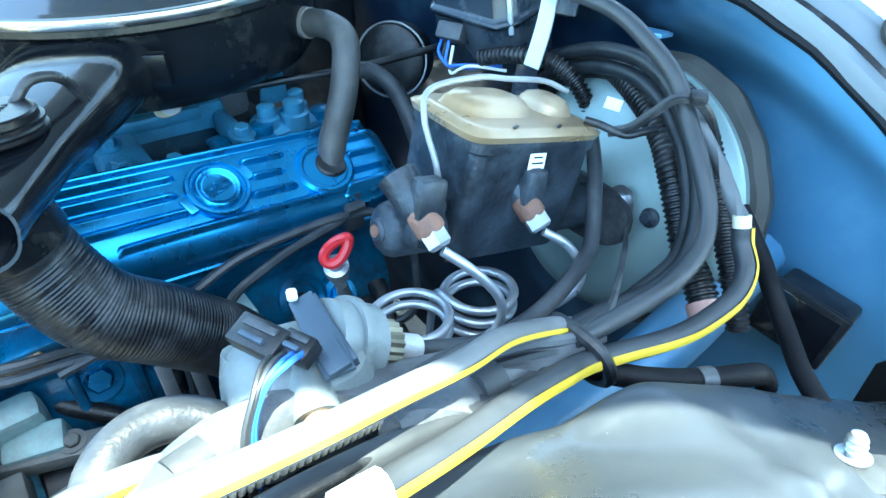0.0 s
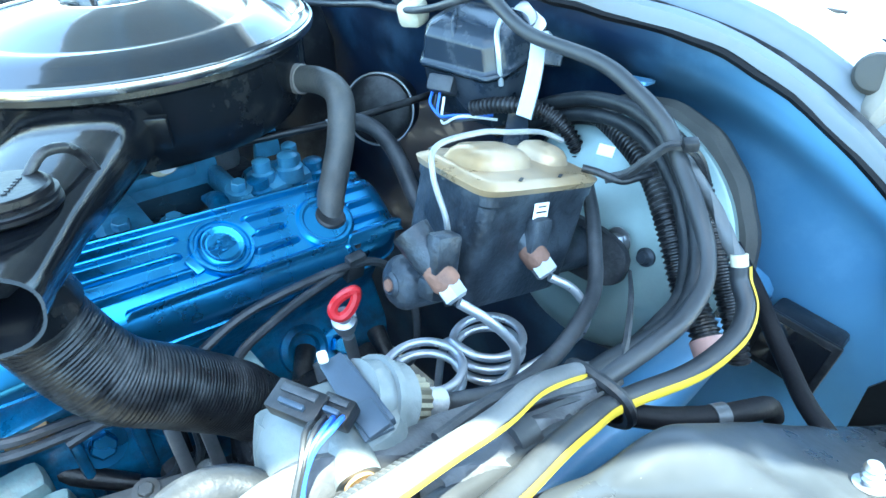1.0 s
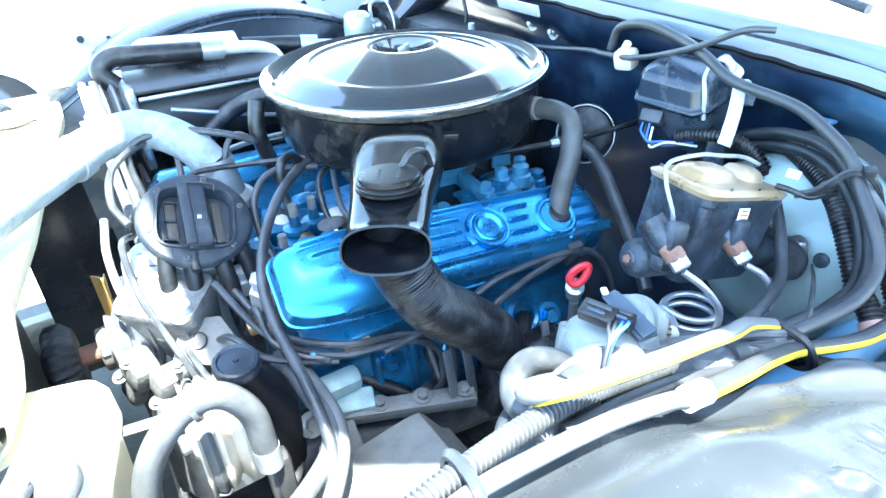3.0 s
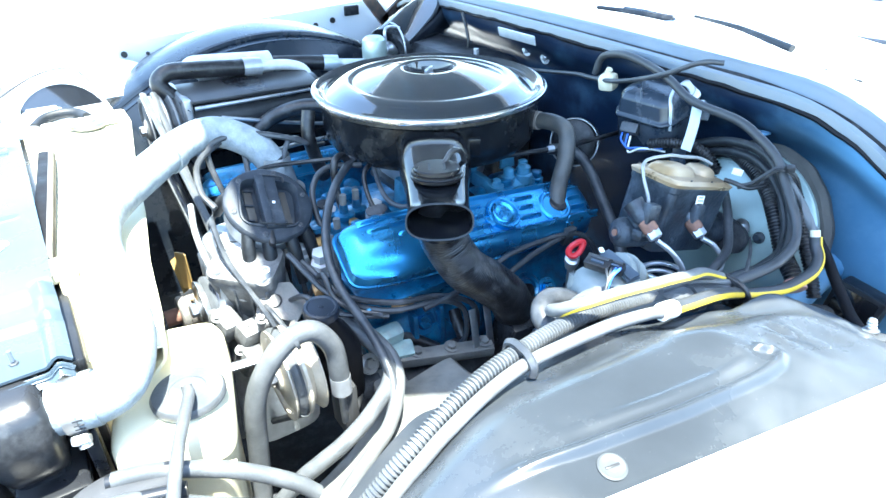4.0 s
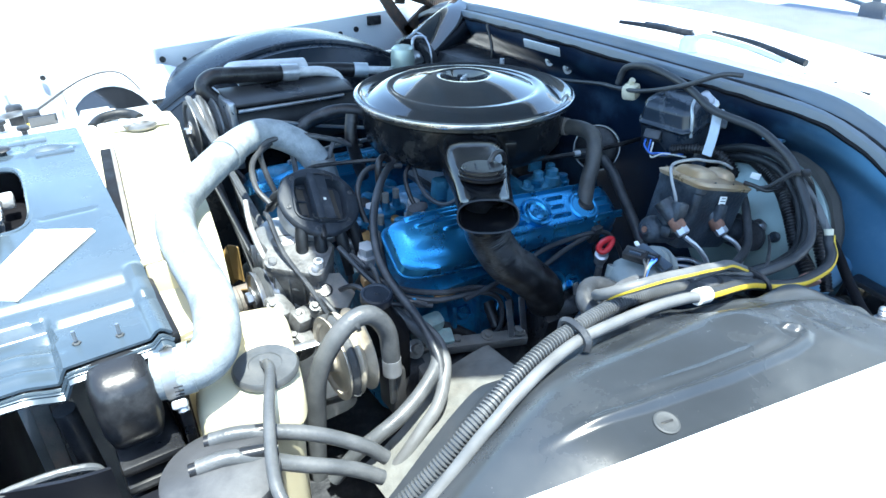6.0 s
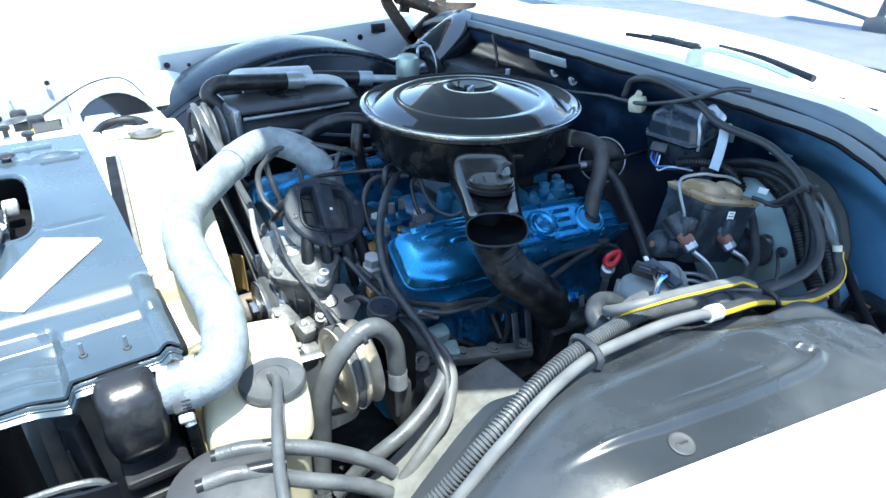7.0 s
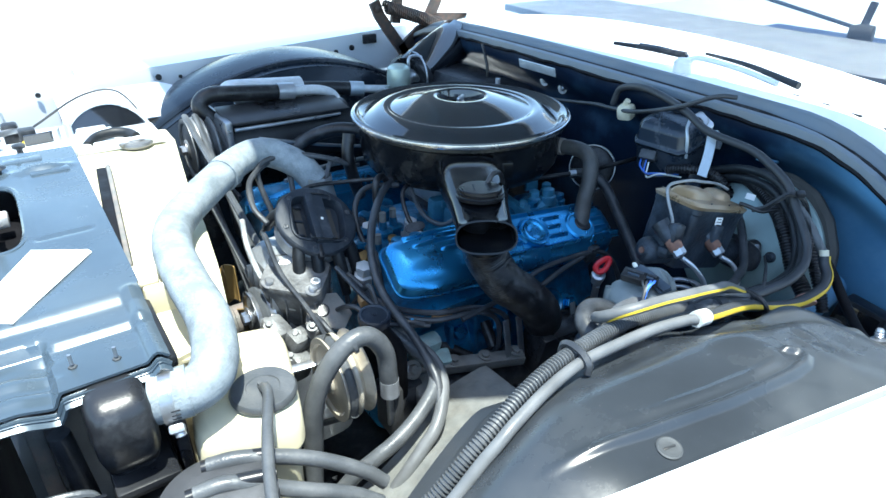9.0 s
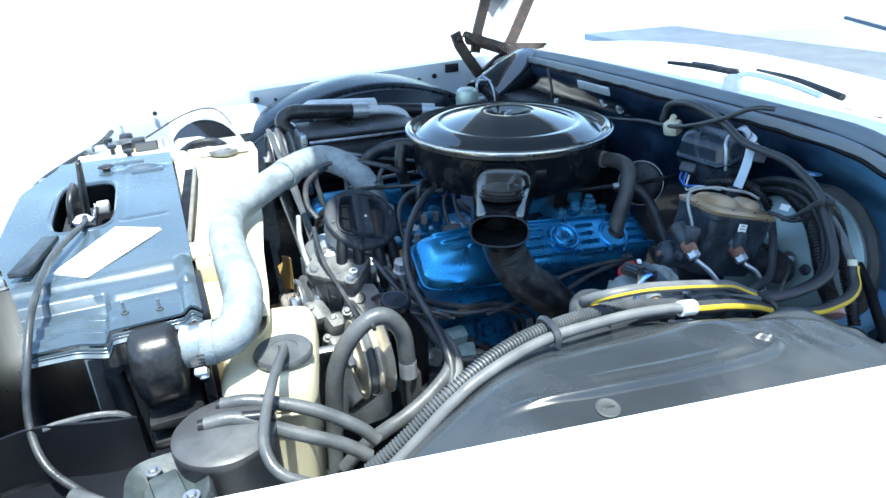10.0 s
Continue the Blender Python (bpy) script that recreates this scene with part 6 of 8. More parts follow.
# ---- radiator, shroud and support ----
WORN_IRON = mat("worn_grey_iron", (0.20, 0.205, 0.21), 0.48, 0.6, 0.2, 40, 0.1, 200)
radiator = thing("radiator", "crossflow radiator with a black moulded side tank", "radiator", (-0.68, 0, 0.45))
part("core", box(0.05, 0.70, 0.46, shift(-0.675, 0.0, 0.46), 0.004), FIN, radiator)
part("top_rail", box(0.06, 0.74, 0.016, shift(-0.675, 0.0, 0.922), 0.003), SATIN_BLACK, radiator)
rt = []
for z, w, h, dy in ((0.46, 0.050, 0.06, 0), (0.79, 0.052, 0.062, 0), (0.842, 0.052, 0.066, 0), (0.853, 0.056, 0.078, -0.008), (0.874, 0.062, 0.090, -0.014), (0.905, 0.063, 0.093, -0.015), (0.925, 0.062, 0.091, -0.014), (0.937, 0.058, 0.083, -0.010), (0.944, 0.048, 0.066, -0.004), (0.946, 0.03, 0.04, 0)):
    rt.append([(-0.714 + a, -0.372 + dy + c, z) for a, c in oval(w, h, 40, 4.0)])
tank = part("side_tank", loft(rt), mat("black_moulded_nylon", (0.018, 0.019, 0.022), 0.3, 0.0, 0.2, 12, 0.06, 200, dust=GREY_DUST, dust_amount=0.05, dust_scale=20), radiator, "black moulded side tank")
for z in (0.822, 0.794, 0.766, 0.738):
    part("tank_rib", box(0.066, 0.092, 0.014, shift(-0.707, -0.386, z), 0.005), SATIN_BLACK, tank)
part("tank_rail", box(0.012, 0.05, 0.40, shift(-0.664, -0.385, 0.46), 0.002), SATIN_BLACK, radiator)
part("outlet_neck", tube([(-0.69, -0.395, 0.910), (-0.668, -0.402, 0.912)], 0.022, 18, 2), SATIN_BLACK, tank)
part("filler_neck", lathe([(0.024, -0.02), (0.024, 0.0), (0, 0)], shift(-0.54, 0.357, 0.928), 24), STEEL, radiator)
rcap = part("pressure_cap", lathe([(0.03, 0.0), (0.032, 0.004), (0.030, 0.009), (0.020, 0.011), (0.018, 0.014), (0, 0.015)], shift(-0.54, 0.357, 0.944), 28), WORN_IRON, radiator, "grey steel pressure cap")
part("cap_tab", box(0.07, 0.020, 0.006, shift(-0.54, 0.357, 0.950) @ pose(0, 0, 0, 0, 0, 20), 0.002), WORN_IRON, rcap)
hose("overflow_hose", "black rubber overflow hose bent over the pressure cap", [(-0.538, 0.352, 0.962), (-0.55, 0.375, 0.966), (-0.575, 0.385, 0.968), (-0.605, 0.375, 0.966), (-0.625, 0.350, 0.960)], 0.010, HOSE_BLACK)


def shroud_edge(y):
    """Engine-side edge of the cream shroud's top."""
    return -0.468 - 0.16 * max(0.0, 0.37 - y) + 0.04 * max(0.0, 0.12 - y) - 0.04 * max(0.0, -y - 0.05)


def shroud_fn(u, v):
    y = lerp(-0.33, 0.44, u)
    x0, x1 = -0.648, shroud_edge(y)
    z = 0.946 - 0.05 * ease(-y, 0.20, 0.26) - 0.012 * bump01(y, 0.1, 0.5)
    if v < 0.45:
        k = v / 0.45
        return (lerp(x0, x1, k), y, z - 0.006 * k)
    k = (v - 0.45) / 0.55
    c = min(k / 0.2, 1.0)
    dip = 0.06
    return (x1 + 0.008 * math.sin(c * math.pi / 2) - 0.06 * k, y, z - 0.006 - 0.012 * (1 - math.cos(c * math.pi / 2)) - dip * max(0.0, k - 0.1) * (0.35 + 0.65 * min(1.0, abs(y - 0.05) / 0.25)))


shroud = thing("fan_shroud", "cream plastic fan shroud behind the radiator", "fan shroud", (-0.6, 0, 0.6))
part("panel", sheet(shroud_fn, 44, 36, 0.004), CREAM, shroud)
part("end_wall", sheet(lambda u, v: (lerp(-0.655, -0.585, v), -0.335 + 0.02 * v, lerp(0.905, 0.46, u)), 10, 6, 0.004), CREAM, shroud)
part("step_wall", box(0.055, 0.012, 0.06, shift(-0.622, -0.232, 0.892), 0.004), CREAM, shroud)
# the slot's shade is laid on as a black strip
part("slot_shade", box(0.024, 0.40, 0.012, axes((-0.640, 0.02, 0.9465), (1, -0.10, 0), (0, 0, 1)), 0.002), DEEP_BLACK, shroud, "black strip for the shade in the gap before the shroud")
part("gap_strip", box(0.007, 0.40, 0.016, axes((-0.632, 0.02, 0.9465), (1, -0.10, 0), (0, 0, 1)), 0.002), MANIFOLD, shroud)
part("clip", box(0.05, 0.05, 0.012, shift(-0.652, -0.20, 0.946), 0.004), CREAM, shroud)
part("rib", box(0.02, 0.012, 0.16, shift(-0.628, -0.31, 0.74), 0.004), CREAM, shroud)


# radiator support: pressed black panel over the front
def hole(x, y):
    return ((x + 0.802) / 0.050) ** 4 + ((y - 0.055) / 0.130) ** 4 < 1.0


def support_z(x, y):
    z = 0.966
    z -= 0.010 * ease(-y, 0.255, 0.275) + 0.008 * ease(-y, 0.305, 0.315) * ease(x, -0.80, -0.76)
    z += 0.006 * bump01(y, 0.06, 0.145) * bump01(x, -0.80, 0.085)
    z -= 0.016 * ease(-x, 0.755, 0.765) * ease(-y, 0.29, 0.30)
    z += 0.010 * bump01(y, 0.235, 0.02) * bump01(x, -0.71, 0.06)
    z += 0.008 * bump01(x, -0.665, 0.012) * ease(-y, 0.24, 0.26)
    z += (0.005 * bump01(y, -0.338, 0.012) + 0.004 * bump01(y, -0.366, 0.011)) * ease(-x, 0.745, 0.765)
    z += 0.0012 * math.sin(17 * x + 9 * y) * math.sin(12 * y - 5 * x)
    z -= 0.0022 * (bump01(x, -0.742, 0.007) * ease(y, -0.06, -0.05) * (1 - ease(y, 0.30, 0.31)) + bump01(y, -0.055, 0.007) * ease(x, -0.75, -0.74) * (1 - ease(x, -0.68, -0.67)))
    return z


sb = bmesh.new()
grid = {}
NX, NY = 60, 150
for i in range(NX + 1):
    for j in range(NY + 1):
        y = lerp(-0.385, 0.345, j / NY)
        xa = -0.652 if y > -0.24 else -0.655
        xf = -0.915 + 0.05 * ease(y, 0.15, 0.345) + 0.065 * ease(-y, 0.05, 0.385)
        x = lerp(xa, xf, i / NX)
        grid[i, j] = sb.verts.new((x, y, support_z(x, y)))
for i in range(NX):
    for j in range(NY):
        q = [grid[i, j], grid[i + 1, j], grid[i + 1, j + 1], grid[i, j + 1]]
        c = sum((v.co for v in q), Vector()) / 4
        if not hole(c.x, c.y):
            sb.faces.new(q)
bmesh.ops.delete(sb, geom=[v for v in sb.verts if not v.link_faces], context="VERTS")
bmesh.ops.solidify(sb, geom=sb.faces[:], thickness=0.003)
support = thing("radiator_support", "satin black pressed radiator support with a latch opening", "radiator support", (-0.8, 0.1, 0.6))
part("top_panel", sb, SUPPORT_BLACK, support)


def end_flange(u, v):
    """The stepped flange that hangs at the panel's near end."""
    x = lerp(-0.655, -0.850, u)
    y = -0.386 + 0.004 * ease(u, 0.5, 1.0)
    prof = 0.005 * bump01(v, 0.22, 0.16)
    return (x, y - 0.012 * v - prof, support_z(x, -0.385) - 0.003 - 0.007 * v)


part("end_flange", sheet(end_flange, 50, 20, 0.003), SUPPORT_BLACK, support)
for x, y in ((-0.741, -0.351), (-0.701, -0.362)):
    b = part("bolt", hexbolt((x, y, support_z(x, y) + 0.001), (0, 0, 1), 0.0045, 0.004), DULL_ZINC, support)
    part("stud", tube([(x, y, 0.955), (x, y, 0.967)], 0.002, 8, 2), STEEL, b)
part("hole_rim", tube([(-0.802 + 0.050 * math.copysign(abs(math.cos(a)) ** 0.5, math.cos(a)), 0.055 + 0.130 * math.copysign(abs(math.sin(a)) ** 0.5, math.sin(a)), 0.966) for a in [i * math.pi / 16 for i in range(32)]], 0.005, 8, 2, closed=True), SUPPORT_BLACK, support)
decal = thing("white_decal", "plain white rectangular decal on the radiator support", "decal", (-0.76, -0.17, 0.968))
part("sheet", prism([(-0.828, -0.227), (-0.752, -0.085), (-0.700, -0.118), (-0.690, -0.123), (-0.687, -0.133), (-0.783, -0.262)], 0.0012, shift(0, 0, 0.969)), PAPER, decal)
for x, y in ((-0.735, 0.30), (-0.70, 0.22)):
    part("vent_louvre", box(0.06, 0.03, 0.008, shift(x, y, 0.964), 0.004), SUPPORT_BLACK, support)

# hood latch in the opening
latch = thing("hood_latch", "dark hood latch with a striker and pale grease", "latch", (-0.80, 0.05, 0.90))
part("plate", box(0.05, 0.12, 0.004, shift(-0.815, 0.05, 0.94), 0.001), IRON, latch)
part("claw", prism([(-0.03, 0), (0.03, 0), (0.02, 0.05), (0.008, 0.065), (-0.012, 0.055)], 0.008, axes((-0.825, 0.055, 0.945), (0.2, 1, 0), (1, -0.2, -0.1)), 0.002), IRON, latch)
part("striker", tube([(-0.83, 0.09, 0.95), (-0.82, 0.085, 0.99), (-0.815, 0.06, 1.0), (-0.82, 0.03, 0.985), (-0.825, 0.02, 0.95)], 0.006, 10), BLACK_PLASTIC, latch)
part("lever", prism([(-0.014, 0), (0.014, 0), (0.012, 0.055), (0.004, 0.105), (-0.008, 0.100), (-0.013, 0.05)], 0.006, axes((-0.806, 0.035, 0.950), (0.25, 1, 0), (1, -0.25, -0.12)), 0.002), BLACK_PLASTIC, latch, "tall black release lever")
part("brace", box(0.024, 0.13, 0.008, axes((-0.850, -0.175, 0.976), (1, -0.2, 0), (0, 0.02, 1)), 0.002), GRIMY, latch, "dark grimy brace bar")
part("greased_pivot", lathe([(0, 0), (0.015, 0.0), (0.016, 0.006), (0.009, 0.013), (0, 0.014)], shift(-0.805, 0.0, 0.955), 18), BRIGHT_ALU, latch, "pivot smeared with pale grease")
part("spring", tube([(-0.79, 0.02 + 0.004 * i, 0.955 + 0.006 * math.sin(i * 1.6)) for i in range(16)], 0.002, 6, 4), STEEL, latch)
part("block", box(0.022, 0.03, 0.02, shift(-0.785, 0.13, 0.925), 0.004), BRIGHT_ALU, latch)
# added black floor and two walls that give the opening its shade
part("pan", box(0.13, 0.30, 0.004, shift(-0.80, 0.055, 0.900), 0.001), DEEP_BLACK, latch, "black sheet for the shade below the opening")
part("shade_wall", box(0.13, 0.004, 0.056, shift(-0.80, 0.203, 0.904), 0.001), DEEP_BLACK, latch)
part("shade_wall", box(0.004, 0.29, 0.054, shift(-0.862, 0.055, 0.904), 0.001), DEEP_BLACK, latch)
hose("release_cable", "grey sheathed hood release cable hanging over the front", [(-0.80, -0.01, 0.968), (-0.797, -0.085, 0.981), (-0.825, -0.206, 0.986), (-0.834, -0.330, 0.980), (-0.840, -0.395, 0.953), (-0.852, -0.432, 0.89), (-0.840, -0.474, 0.852), (-0.80, -0.52, 0.83)], 0.0044, GREY_RUBBER, "cable")
bump_stop = thing("rubber_stop", "black rubber hood stop on the support", "rubber stop", (-0.73, 0.17, 0.965))
part("pad", lathe([(0.0, 0.014), (0.012, 0.014), (0.016, 0.011), (0.012, 0.009), (0.007, 0.008), (0.007, 0.0)], shift(-0.775, 0.255, 0.966), 16), RUBBER, bump_stop)

# grille header far in front, headlamp buckets
header = thing("grille_header", "white painted header panel in front of the support", "header panel", (-1.0, 0.1, 0.8), kind="structure")
part("panel", sheet(lambda u, v: (-0.925 - 0.06 * math.sin(v * 1.6) + 0.13 * ease(lerp(-0.62, 0.74, u), 0.35, 0.74), lerp(-0.62, 0.74, u), 0.935 - 0.45 * v * v), 30, 12, 0.004), BODY_WHITE, header)
part("seam", tube([(-0.912 + 0.13 * ease(y, 0.25, 0.74), y, 0.946) for y in (-0.3, -0.1, 0.1, 0.3, 0.45, 0.6, 0.72)], 0.006, 8), SATIN_BLACK, header)
for y in (-0.18, 0.08, 0.30, 0.52):
    xx = -0.897 + 0.13 * ease(y, 0.25, 0.74)
    part("header_bolt", hexbolt((xx, y, 0.946), (0, 0, 1), 0.010, 0.012), STEEL, header)
    part("header_bracket", box(0.035, 0.05, 0.014, shift(xx + 0.012, y + 0.03, 0.935), 0.003), ALU, header)

# black apron and tray by the near headlamp
SPLASH = mat("smooth_black_splash_plastic", (0.008, 0.009, 0.013), 0.32, 0.0, 0.2, 8, 0.03, 200)
tray = thing("front_tray", "black plastic splash panel behind the headlamp", "splash panel", (-0.8, -0.5, 0.6))
part("panel", sheet(lambda u, v: (lerp(-0.90, -0.745, u), -0.44 - 0.02 * u + 0.006 * math.sin(u * 6), lerp(0.875 + 0.01 * math.sin(u * 3), 0.55, v)), 12, 8, 0.004), SPLASH, tray)
part("rolled_lip", tube([(-0.838, -0.446, 0.880), (-0.82, -0.448, 0.883), (-0.785, -0.452, 0.884), (-0.757, -0.455, 0.876), (-0.752, -0.456, 0.855)], 0.004, 8), AGED_HOSE, tray, "pale worn rolled lip")
part("floor", box(0.20, 0.16, 0.006, shift(-0.80, -0.53, 0.805), 0.002), SPLASH, tray)
part("strut", box(0.018, 0.006, 0.16, axes((-0.80, -0.30, 0.70), (1, 0, 0), (-0.25, 0.1, 1)), 0.002), MANIFOLD, tray)
part("strut_tube", tube([(-0.765, -0.33, 0.70), (-0.775, -0.33, 0.86)], 0.012, 12, 2), GREY_RUBBER, tray)
part("lower_valance", box(0.42, 1.50, 0.01, shift(-0.80, -0.05, 0.38), 0.002), SPLASH, tray)
part("front_wall", box(0.01, 0.75, 0.535, shift(-0.915, -0.42, 0.41), 0.002), SPLASH, tray)
part("inner_wall", box(0.006, 0.34, 0.40, shift(-0.86, -0.22, 0.50), 0.002), SPLASH, tray)
lamp = thing("headlamp_bucket", "grey moulded headlamp bucket by the near fender", "headlamp bucket", (-0.74, -0.62, 0.83))
BUCKET = mat("blue_grey_moulding", (0.05, 0.063, 0.07), 0.4, 0.0, 0.25, 25, 0.08, 160, dust=(0.2, 0.21, 0.2), dust_amount=0.2, dust_scale=20)
part("rim", loft([[(-0.722 + a, -0.560 + c, z) for a, c in oval(w, h, 28, 3.5)] for z, w, h in ((0.790, 0.090, 0.105), (0.844, 0.088, 0.102), (0.852, 0.082, 0.096), (0.846, 0.070, 0.084), (0.836, 0.05, 0.06))]), BUCKET, lamp)
part("raised_pad", box(0.030, 0.050, 0.012, axes((-0.722, -0.560, 0.836), (1, 0.2, 0), (0, 0, 1)), 0.004), BUCKET, lamp)
part("lever", tube([(-0.765, -0.575, 0.840), (-0.785, -0.56, 0.850), (-0.81, -0.535, 0.852)], 0.009, 10), AGED_HOSE, lamp)
part("lever", tube([(-0.775, -0.565, 0.846), (-0.79, -0.575, 0.842), (-0.80, -0.59, 0.838)], 0.008, 10), AGED_HOSE, lamp)
for x, y in ((-0.735, -0.530), (-0.700, -0.585), (-0.75, -0.585)):
    part("screw", hexbolt((x, y, 0.848), (0, 0, 1), 0.005, 0.005), STEEL, lamp)

# coolant bottle
bottle = thing("coolant_bottle", "cream plastic coolant bottle with a grey round cap", "coolant bottle", (-0.59, -0.34, 0.5))
rb = []
for z, gx, gy in ((0.48, -0.012, -0.012), (0.70, -0.006, -0.006), (0.802, -0.002, -0.002), (0.808, 0.004, 0.004), (0.838, 0.003, 0.003), (0.850, -0.002, -0.002), (0.856, -0.012, -0.012)):
    rb.append([Vector((-0.575, -0.338, z)) + pose(0, 0, 0, 0, 0, -14).to_3x3() @ Vector((a, c, 0)) for a, c in oval(0.118 + 2 * gx, 0.20 + 2 * gy, 44, 6)])
part("body", loft(rb), CREAM, bottle)
part("neck", lathe([(0.030, -0.012), (0.030, 0.006), (0, 0.006)], shift(-0.566, -0.392, 0.855), 24), CREAM, bottle)
part("cap", lathe([(0.034, 0.0), (0.039, 0.001), (0.0395, 0.006), (0.037, 0.010), (0.020, 0.0115), (0.019, 0.010), (0.006, 0.0105), (0.0055, 0.018), (0, 0.018)], shift(-0.566, -0.392, 0.860), 48), AGED_HOSE, bottle, "grey rubbery round cap")
part("moulded_line", box(0.11, 0.004, 0.004, axes((-0.597, -0.440, 0.80), (1, -0.25, 0), (0, 0, 1)), 0.001), CREAM, bottle)
hose("bottle_hose", "thin grey hose rising out of the bottle cap", [(-0.566, -0.394, 0.872), (-0.570, -0.425, 0.886), (-0.593, -0.486, 0.892), (-0.614, -0.548, 0.888), (-0.622, -0.588, 0.880), (-0.612, -0.615, 0.866), (-0.58, -0.63, 0.85)], 0.0062, AGED_HOSE)

# charcoal canister
can = thing("vapour_canister", "dark grey round vapour canister with two hoses", "canister", (-0.657, -0.517, 0.70))
part("body", lathe([(0.050, -0.16), (0.056, -0.155), (0.056, -0.012), (0.058, -0.008), (0.057, 0.0), (0.050, 0.004), (0.0, 0.006)], shift(-0.657, -0.515, 0.863), 48), mat("grey_black_canister", (0.06, 0.062, 0.068), 0.42, 0, 0.2, 20, 0.06, 200, dust=GREY_DUST, dust_amount=0.15), can)
for a, b, c in (((-0.660, -0.472, 0.866), (-0.625, -0.482, 0.868), (-0.600, -0.49, 0.866)), ((-0.683, -0.503, 0.868), (-0.645, -0.510, 0.870), (-0.60, -0.522, 0.868))):
    part("nipple", tube([a, b, c], 0.0075, 12, 4), SATIN_BLACK, can)
hose("canister_hose", "grey rubber hose from the canister towards the engine", [(-0.655, -0.473, 0.867), (-0.620, -0.484, 0.868), (-0.56, -0.505, 0.850), (-0.51, -0.528, 0.822), (-0.488, -0.540, 0.800)], 0.0084, AGED_HOSE, group="canister hoses")
hose("canister_hose", "grey rubber hose from the canister towards the engine", [(-0.676, -0.504, 0.869), (-0.640, -0.512, 0.870), (-0.585, -0.533, 0.845), (-0.535, -0.550, 0.822), (-0.505, -0.562, 0.80)], 0.0084, AGED_HOSE, group="canister hoses")

# upper radiator hose
RH = [(-0.680, -0.396, 0.912), (-0.637, -0.405, 0.913), (-0.612, -0.388, 0.925), (-0.598, -0.332, 0.942), (-0.600, -0.256, 0.957), (-0.596, -0.175, 0.967), (-0.570, -0.100, 0.970), (-0.497, -0.010, 0.975), (-0.425, 0.062, 0.980), (-0.372, 0.082, 0.978), (-0.325, 0.055, 0.955), (-0.300, 0.035, 0.92)]
rad_hose = thing("radiator_hose", "dusty pale grey upper radiator hose", "radiator hose", (-0.67, -0.40, 0.89))
part("hose", tube(RH, 0.0258, 24, 8), DUSTY_HOSE, rad_hose)
part("hose_cuff", tube([(-0.682, -0.395, 0.912), (-0.66, -0.401, 0.912), (-0.645, -0.404, 0.9125)], 0.0282, 24, 3), DUSTY_HOSE, rad_hose)
clamp = part("hose_clamp", tube([(-0.672, -0.399, 0.912), (-0.660, -0.402, 0.912)], 0.0295, 28, 2), STEEL, rad_hose, "slotted steel worm clamp")
part("clamp_screw", box(0.016, 0.017, 0.010, axes((-0.668, -0.425, 0.893), (1, -0.2, 0), (0, -0.7, -0.7)), 0.003), ZINC, clamp)
for k in range(7):
    a = radians(-62 + 11 * k)
    part("band_slot", box(0.009, 0.0018, 0.0012, axes((-0.666, -0.4005 - 0.0294 * math.cos(a), 0.912 + 0.0294 * math.sin(a)), (1, -0.25, 0), (0, -math.cos(a), math.sin(a))), 0.0004), IRON, clamp)
part("clamp_head", lathe([(0.006, 0), (0.006, 0.006), (0, 0.007)], facing((-0.667, -0.430, 0.888), (0, -0.5, -0.85)), 10), ZINC, clamp)
part("pinch_clamp", tube([(-0.470, 0.018, 0.976), (-0.455, 0.033, 0.978)], 0.0283, 24, 2), DUSTY_HOSE, rad_hose)
house = thing("thermostat_housing", "blue painted cast thermostat housing", "thermostat housing", (-0.30, 0.03, 0.85))
part("body", lathe([(0.045, 0.0), (0.045, 0.012), (0.034, 0.02), (0.028, 0.05), (0.026, 0.075)], shift(-0.298, 0.032, 0.86), 24), ALU, house)

# ---- front accessories ----
DN = Vector((0.128, -0.567, 0.812)).normalized()
DU = Vector((0.118, -0.022, -0.034)).normalized()
DC = Vector((-0.356, -0.094, 0.912))
DM = axes(DC, DU, DN) @ Matrix.Scale(0.90, 4)
GREY_CAP = mat("blue_grey_cap_plastic", (0.026, 0.032, 0.042), 0.5, 0.0, 0.2, 30, 0.06, 300, dust=GREY_DUST, dust_amount=0.06, dust_scale=25, spec=0.3)
dist = thing("distributor", "large black distributor cap on a cast aluminium housing", "distributor", tuple(DC - DN * 0.12))
cap_rings = [[DM @ Vector((a * (1 + k * math.cos(2 * math.atan2(c, a))), c, z)) for a, c in oval(w, h, 64, p)] for w, h, p, z, k in (
    (0.110, 0.110, 2, -0.05, 0), (0.116, 0.116, 2, -0.030, 0), (0.132, 0.132, 2, -0.017, 0), (0.148, 0.148, 2, -0.014, 0.02), (0.151, 0.151, 2, -0.009, 0.02), (0.148, 0.148, 2, -0.004, 0.02), (0.140, 0.140, 2.1, -0.001, 0.01),
    (0.106, 0.100, 4, 0.0, 0), (0.104, 0.098, 4.5, 0.0035, 0), (0.098, 0.092, 5, 0.004, 0), (0.095, 0.089, 5, 0.0, 0), (0.092, 0.086, 5, -0.018, 0), (0.02, 0.02, 3, -0.019, 0))]
part("cap", loft(cap_rings), GREY_CAP, dist, "satin black cap with a square well and towers")
cover = part("coil_cover", box(0.034, 0.104, 0.026, DM @ shift(0.0, 0.0, -0.016) @ pose(0, 0, 0, 0, 0, 8), 0.004), GREY_CAP, dist, "raised black coil cover")
WELL_TAN = mat("tan_dusty_plastic", (0.055, 0.05, 0.045), 0.5, 0.0, 0.25, 40, 0.06)
